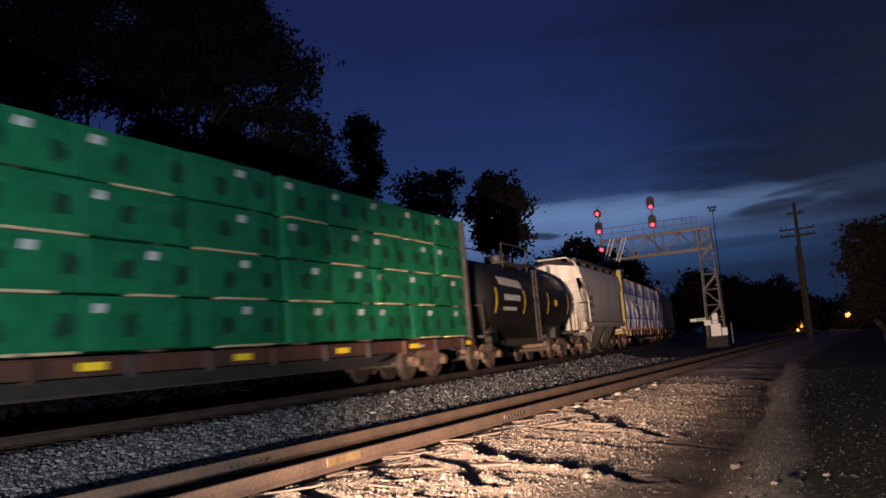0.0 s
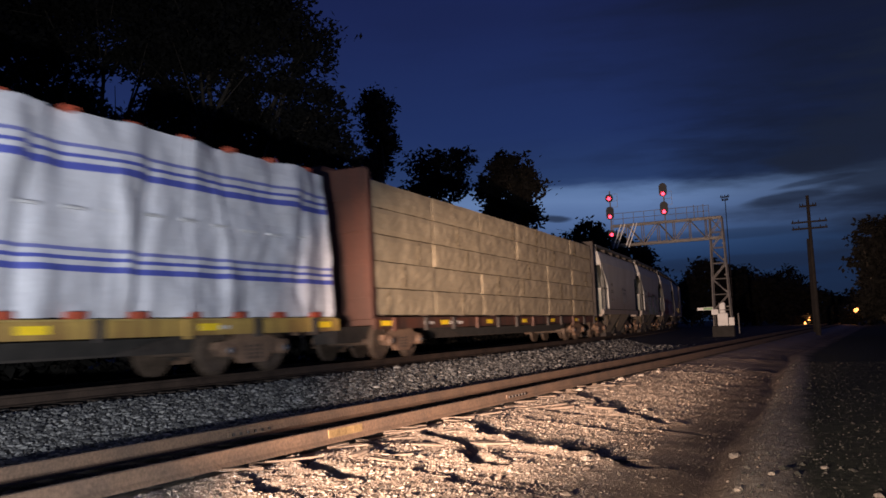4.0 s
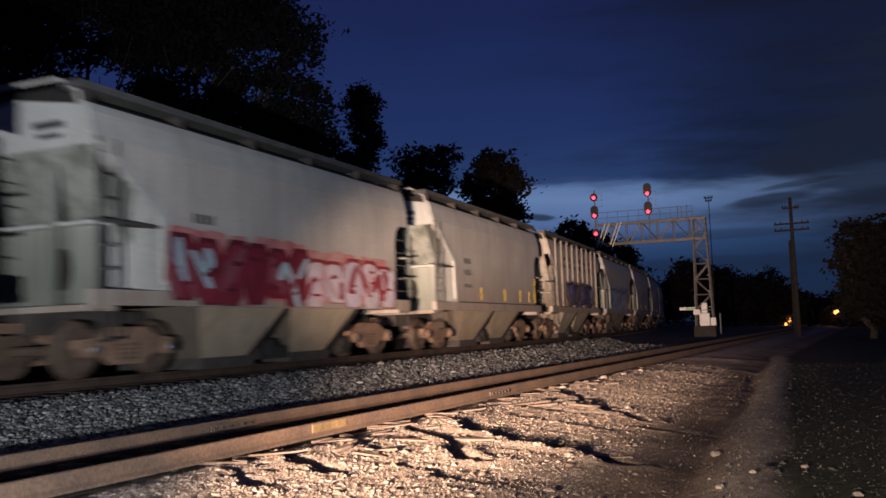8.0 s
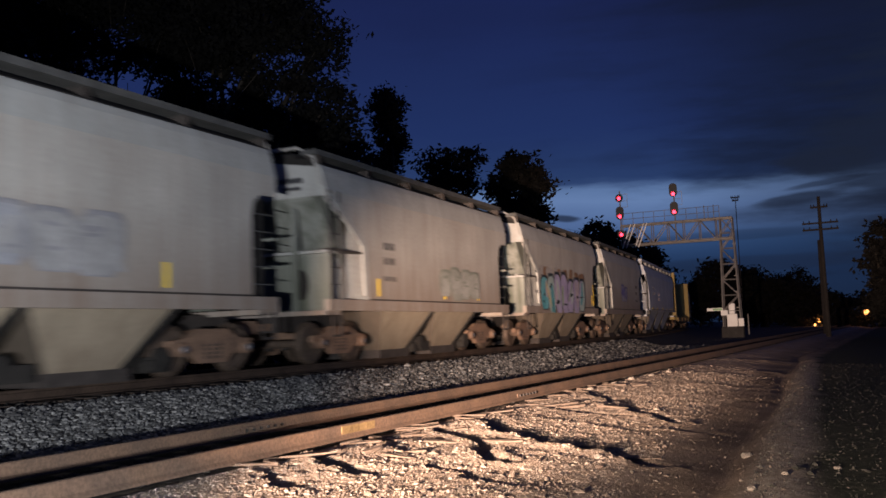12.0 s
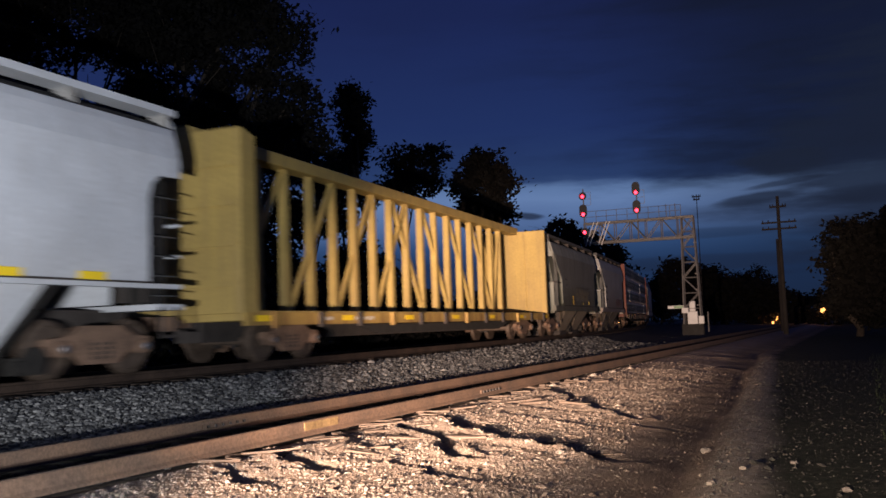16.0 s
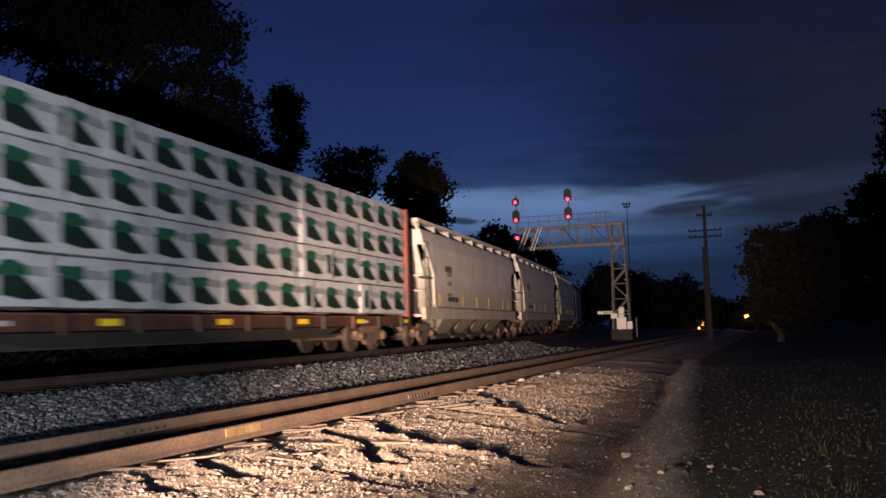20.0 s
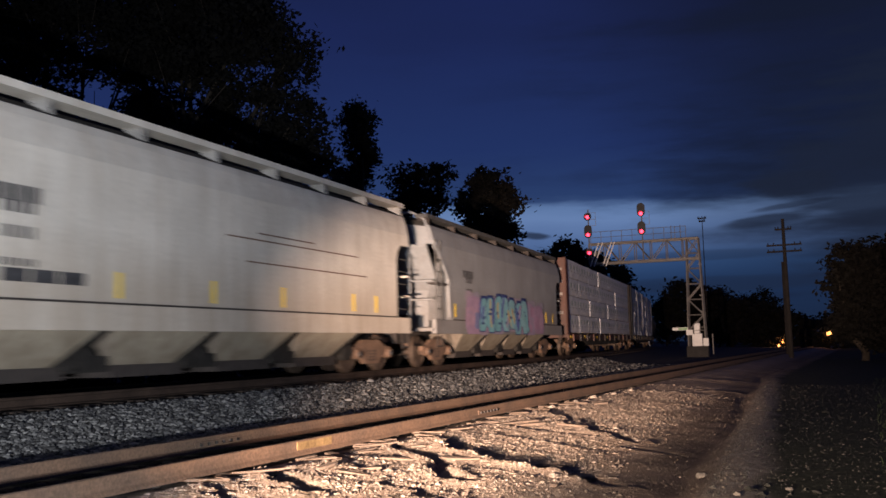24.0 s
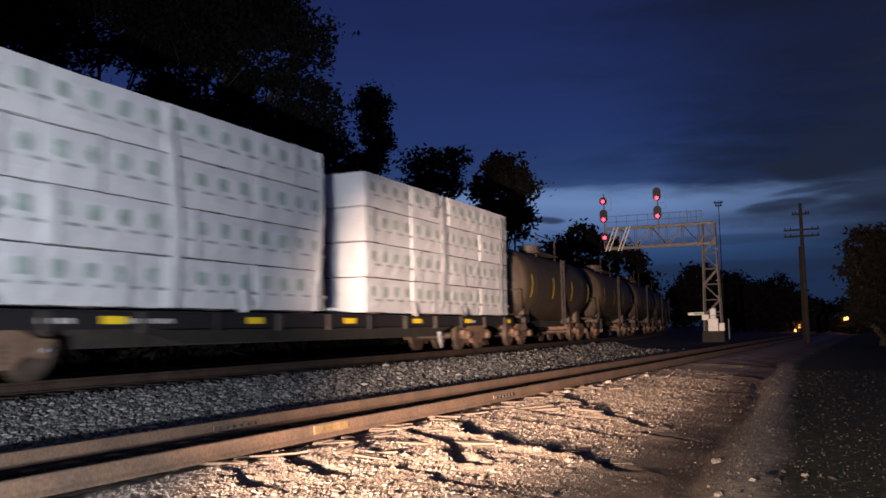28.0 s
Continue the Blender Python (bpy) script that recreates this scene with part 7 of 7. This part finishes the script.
def scatter(name, label, xs, ys, sizes, material, seed, sink=0.3, flat=0.7, fine=False):
    """Many angular stones in one mesh, half bedded in the ground."""
    rng = np.random.default_rng(seed)
    n = len(xs)
    z = ground_z(xs, ys)
    bv, bf = (PEBBLE_V, PEBBLE_F) if fine else (ROCK_V, ROCK_F)
    v = bv[None] * (1 + rng.uniform(-0.28, 0.28, (n, len(bv), 1)))
    v = v * np.stack([rng.uniform(0.7, 1.35, n), rng.uniform(0.7, 1.35, n), rng.uniform(0.55, 1.0, n) * flat], -1)[:, None]
    a = rng.uniform(0, 2 * math.pi, n)
    c, s = np.cos(a)[:, None], np.sin(a)[:, None]
    tl = rng.uniform(-0.5, 0.5, n)[:, None]
    x, y, w = v[..., 0] * c - v[..., 1] * s, v[..., 0] * s + v[..., 1] * c, v[..., 2]
    w = w + tl * x * 0.6
    co = np.stack([x * sizes[:, None] + xs[:, None], y * sizes[:, None] + ys[:, None], w * sizes[:, None] + (z + sizes * sink)[:, None]], -1).reshape(-1, 3)
    faces = (bf[None] + (np.arange(n) * len(bv))[:, None, None]).reshape(-1, 3)
    me = bpy.data.meshes.new(name)
    me.from_pydata(co.tolist(), [], faces.tolist())
    me.materials.append(material)
    return tagged(new(name, me), label, "stones", kind="stuff")


BALLAST_STONE = stone_material("crushed_ballast_stone", [(0.025, 0.025, 0.026), (0.055, 0.055, 0.055), (0.11, 0.11, 0.108), (0.16, 0.16, 0.155), (0.27, 0.265, 0.255)])
GRAVEL_STONE = stone_material("pale_gravel", [(0.19, 0.143, 0.112), (0.265, 0.205, 0.158), (0.315, 0.25, 0.198), (0.43, 0.36, 0.295)])


def build_stones():
    rng = np.random.default_rng(8)
    # ballast between the tracks: thick near, thinner far off
    for k, (y0, y1, n, sz) in enumerate(((2.5, 14, 15000, 0.027), (14, 26, 11000, 0.032), (26, 48, 7000, 0.045))):
        ys = rng.uniform(y0, y1, n)
        mx = np.array([main_x(y) for y in ys])
        xs = mx + 1.5 + (-8.5 - mx - 1.5) * rng.uniform(0, 1, n)
        scatter("ballast_stones", "grey crushed ballast between the two tracks", xs, ys, sz * rng.lognormal(0, 0.28, n), BALLAST_STONE, 100 + k)
    ys = rng.uniform(3, 40, 3500)
    mx = np.array([main_x(y) for y in ys])
    scatter("ballast_stones", "dark ballast under the main track", mx + rng.uniform(-1.5, 1.5, 3500), ys, 0.035 * rng.lognormal(0, 0.25, 3500), stone_material("dark_track_stone", [(0.012, 0.011, 0.010), (0.03, 0.027, 0.024), (0.055, 0.05, 0.045)]), 104)
    ys = rng.uniform(4, 30, 2200)
    # Stone colours darkened to hold the near rail's shadow.
    scatter("ballast_stones", "stones between the siding's rails, darkened for shade", SIDE_X + rng.uniform(-0.66, 0.66, 2200), ys, 0.03 * rng.lognormal(0, 0.3, 2200), stone_material("rail_shade_stone", [(0.012, 0.011, 0.010), (0.035, 0.031, 0.027), (0.06, 0.053, 0.046)]), 105)
    # gravel over the dirt shoulder, coarser towards the siding
    n = 95000
    ys = 4.6 + 19 * rng.uniform(0, 1, n) ** 1.6
    xs = -5.95 + 4.4 * rng.uniform(0, 1, n) ** 1.1
    keep = value_noise(xs * 1.3, ys * 1.3, 21) + 0.5 * rng.uniform(-1, 1, n) > 0.22
    keep &= beside_road(xs, ys) + 0.5 * (value_noise(xs * 0 + 3, ys * 0.6, 5) - 0.5) < -2.3 - 0.9 * rng.uniform(0, 1, n) ** 2
    xs, ys = xs[keep], ys[keep]
    scatter("gravel", "loose pale gravel scattered over brown dirt", xs, ys, 0.0085 * rng.lognormal(0, 0.45, len(xs)), GRAVEL_STONE, 106, 0.1, 0.6, True)
    n = 2600
    ys, xs = 4.8 + 22 * rng.uniform(0, 1, n) ** 1.4, -5.98 + 3.6 * rng.uniform(0, 1, n) ** 1.3
    keep = beside_road(xs, ys) < -2.4
    xs, ys = xs[keep], ys[keep]
    scatter("gravel", "larger stones along the siding's edge", xs, ys, 0.019 * rng.lognormal(0, 0.38, len(xs)), GRAVEL_STONE, 107, 0.0, 0.55)
    n = 3800
    ys = 5 + 20 * rng.uniform(0, 1, n) ** 1.4
    us = -2.9 + 1.9 * rng.uniform(0, 1, n)
    scatter("gravel", "sparse brown pebbles pressed into the mud", us - beside_road(0, ys), ys, 0.0085 * rng.lognormal(0, 0.5, n), stone_material("muddy_pebble", [(0.12, 0.088, 0.065), (0.19, 0.145, 0.11), (0.32, 0.26, 0.205)]), 109, 0.1, 0.6, True)
    n = 8500
    ys = 4.5 + 26 * rng.uniform(0, 1, n) ** 1.5
    us = -1.35 + 3.4 * rng.uniform(0, 1, n)
    scatter("gravel", "grey gravel on the road's edge", us - beside_road(0, ys), ys, 0.0085 * rng.lognormal(0, 0.5, n), stone_material("road_gravel", [(0.045, 0.045, 0.038), (0.075, 0.072, 0.06), (0.14, 0.128, 0.11)]), 108, 0.3, 0.7, True)


build_stones()


def build_splinters():
    rnd = random.Random(5)
    wood = mat("splintered_tie_wood", (0.13, 0.096, 0.072), 0.95, 0, 0.3, 6, 60, 0.003, (0.11, 0.08, 0.06), 0.45)
    shapes = []
    for k in range(5):
        bm = bmesh.new()
        l, w, h = 0.10 + 0.05 * k, 0.03 + 0.014 * (k % 3), 0.018 + 0.01 * (k % 2)
        prism(bm, [(-l, 0.1 * w), (-0.8 * l, w), (0.2 * l, 0.8 * w), (0.85 * l, w * 0.5), (l, -0.15 * w), (0.6 * l, -w * 0.7), (-0.4 * l, -w), (-0.9 * l, -0.6 * w)], 0, h, "z")
        for v in bm.verts:
            v.co.z += 0.006 * math.sin(9 * v.co.x + k)
        me = bpy.data.meshes.new("wood_splinter")
        bmesh.ops.recalc_face_normals(bm, faces=bm.faces)
        bm.to_mesh(me)
        bm.free()
        me.materials.append(wood)
        shapes.append(me)
    spots = [(-2.72, 9.55, 6, 3), (-3.3, 9.9, 25, 2), (-4.4, 9.75, -10, 4), (-4.3, 13.9, 15, 3), (-3.9, 13.2, 30, 1)]
    for _ in range(40):
        y = 7.0 + 12 * rnd.random() ** 1.2
        x = -5.95 + 1.1 * rnd.random() ** 2.4
        spots.append((x, y, rnd.gauss(26, 22), rnd.randrange(5)))
    for x, y, a, k in spots:
        ob = tagged(new("wood_splinter", shapes[k]), "weathered splinter of tie wood lying on the dirt", "wood splinter", "splinters along the siding")
        ob.matrix_basis = pose(x, y, float(ground_z(x, y)) + 0.006, rnd.uniform(-5, 5), rnd.uniform(-6, 6), a)
    rock = stone_material("pale_rock", [(0.20, 0.17, 0.14), (0.28, 0.24, 0.20)])
    for x, y, r in ((-1.72, 10.35, 0.065), (-1.35, 8.2, 0.04), (-1.15, 8.9, 0.035), (-0.75, 9.6, 0.035), (-0.25, 8.2, 0.04), (-5.75, 17.2, 0.07), (-5.7, 18.6, 0.06), (-5.75, 20.2, 0.08), (-5.65, 21.6, 0.07), (-5.6, 23.2, 0.07), (-5.3, 8.9, 0.07), (-3.0, 9.05, 0.05)):
        bm = bmesh.new()
        bmesh.ops.create_icosphere(bm, subdivisions=2, radius=r)
        for v in bm.verts:
            v.co *= 1 + 0.5 * noise.noise(v.co * (1.6 / r) + Vector((x * 9, y, 0)))
            v.co.z *= 0.6
        ob = tagged(link(bm, "rock", rock), "small pale rock on the dirt shoulder", "rock", "rocks beside the siding")
        ob.matrix_basis = pose(x, y, float(ground_z(x, y)) + r * 0.25)


build_splinters()


def build_grass():
    rng = np.random.default_rng(12)
    n = 5200
    ys = 5 + 30 * rng.uniform(0, 1, n) ** 1.6
    xs = 0.1 + 4.2 * rng.uniform(0, 1, n) ** 1.2
    keep = value_noise(xs * 1.1, ys * 1.1, 31) > 0.46
    xs, ys = xs[keep], ys[keep]
    n = len(xs)
    z = ground_z(xs, ys)
    a, h = rng.uniform(0, 2 * math.pi, n), rng.uniform(0.03, 0.11, n)
    dx, dy = np.cos(a), np.sin(a)
    w = 0.006
    base = np.stack([xs, ys, z - 0.005], -1)
    side = np.stack([-dy, dx, dx * 0], -1) * w
    tip = base + np.stack([dx * h * 0.6, dy * h * 0.6, h], -1)
    co = np.stack([base - side, base + side, tip], 1).reshape(-1, 3)
    me = bpy.data.meshes.new("grass")
    me.from_pydata(co.tolist(), [], np.arange(3 * n).reshape(-1, 3).tolist())
    me.materials.append(mat("verge_grass", (0.06, 0.085, 0.03), 0.7, 0, 0.3, 2, 20))
    tagged(new("grass", me), "short dark grass on the road's verge", "grass", kind="stuff")


build_grass()


def motions():
    """The train runs at a steady pace along the main track's curve."""
    for car, middle in TRAIN:
        rows = []
        for k in range(29):
            x, y, th = main_line(middle - SPEED * k)
            rows.append((float(k), pose(x, y, MAIN_RAIL_Z, 0, 0, math.degrees(th))))
        walk(car, rows)


motions()
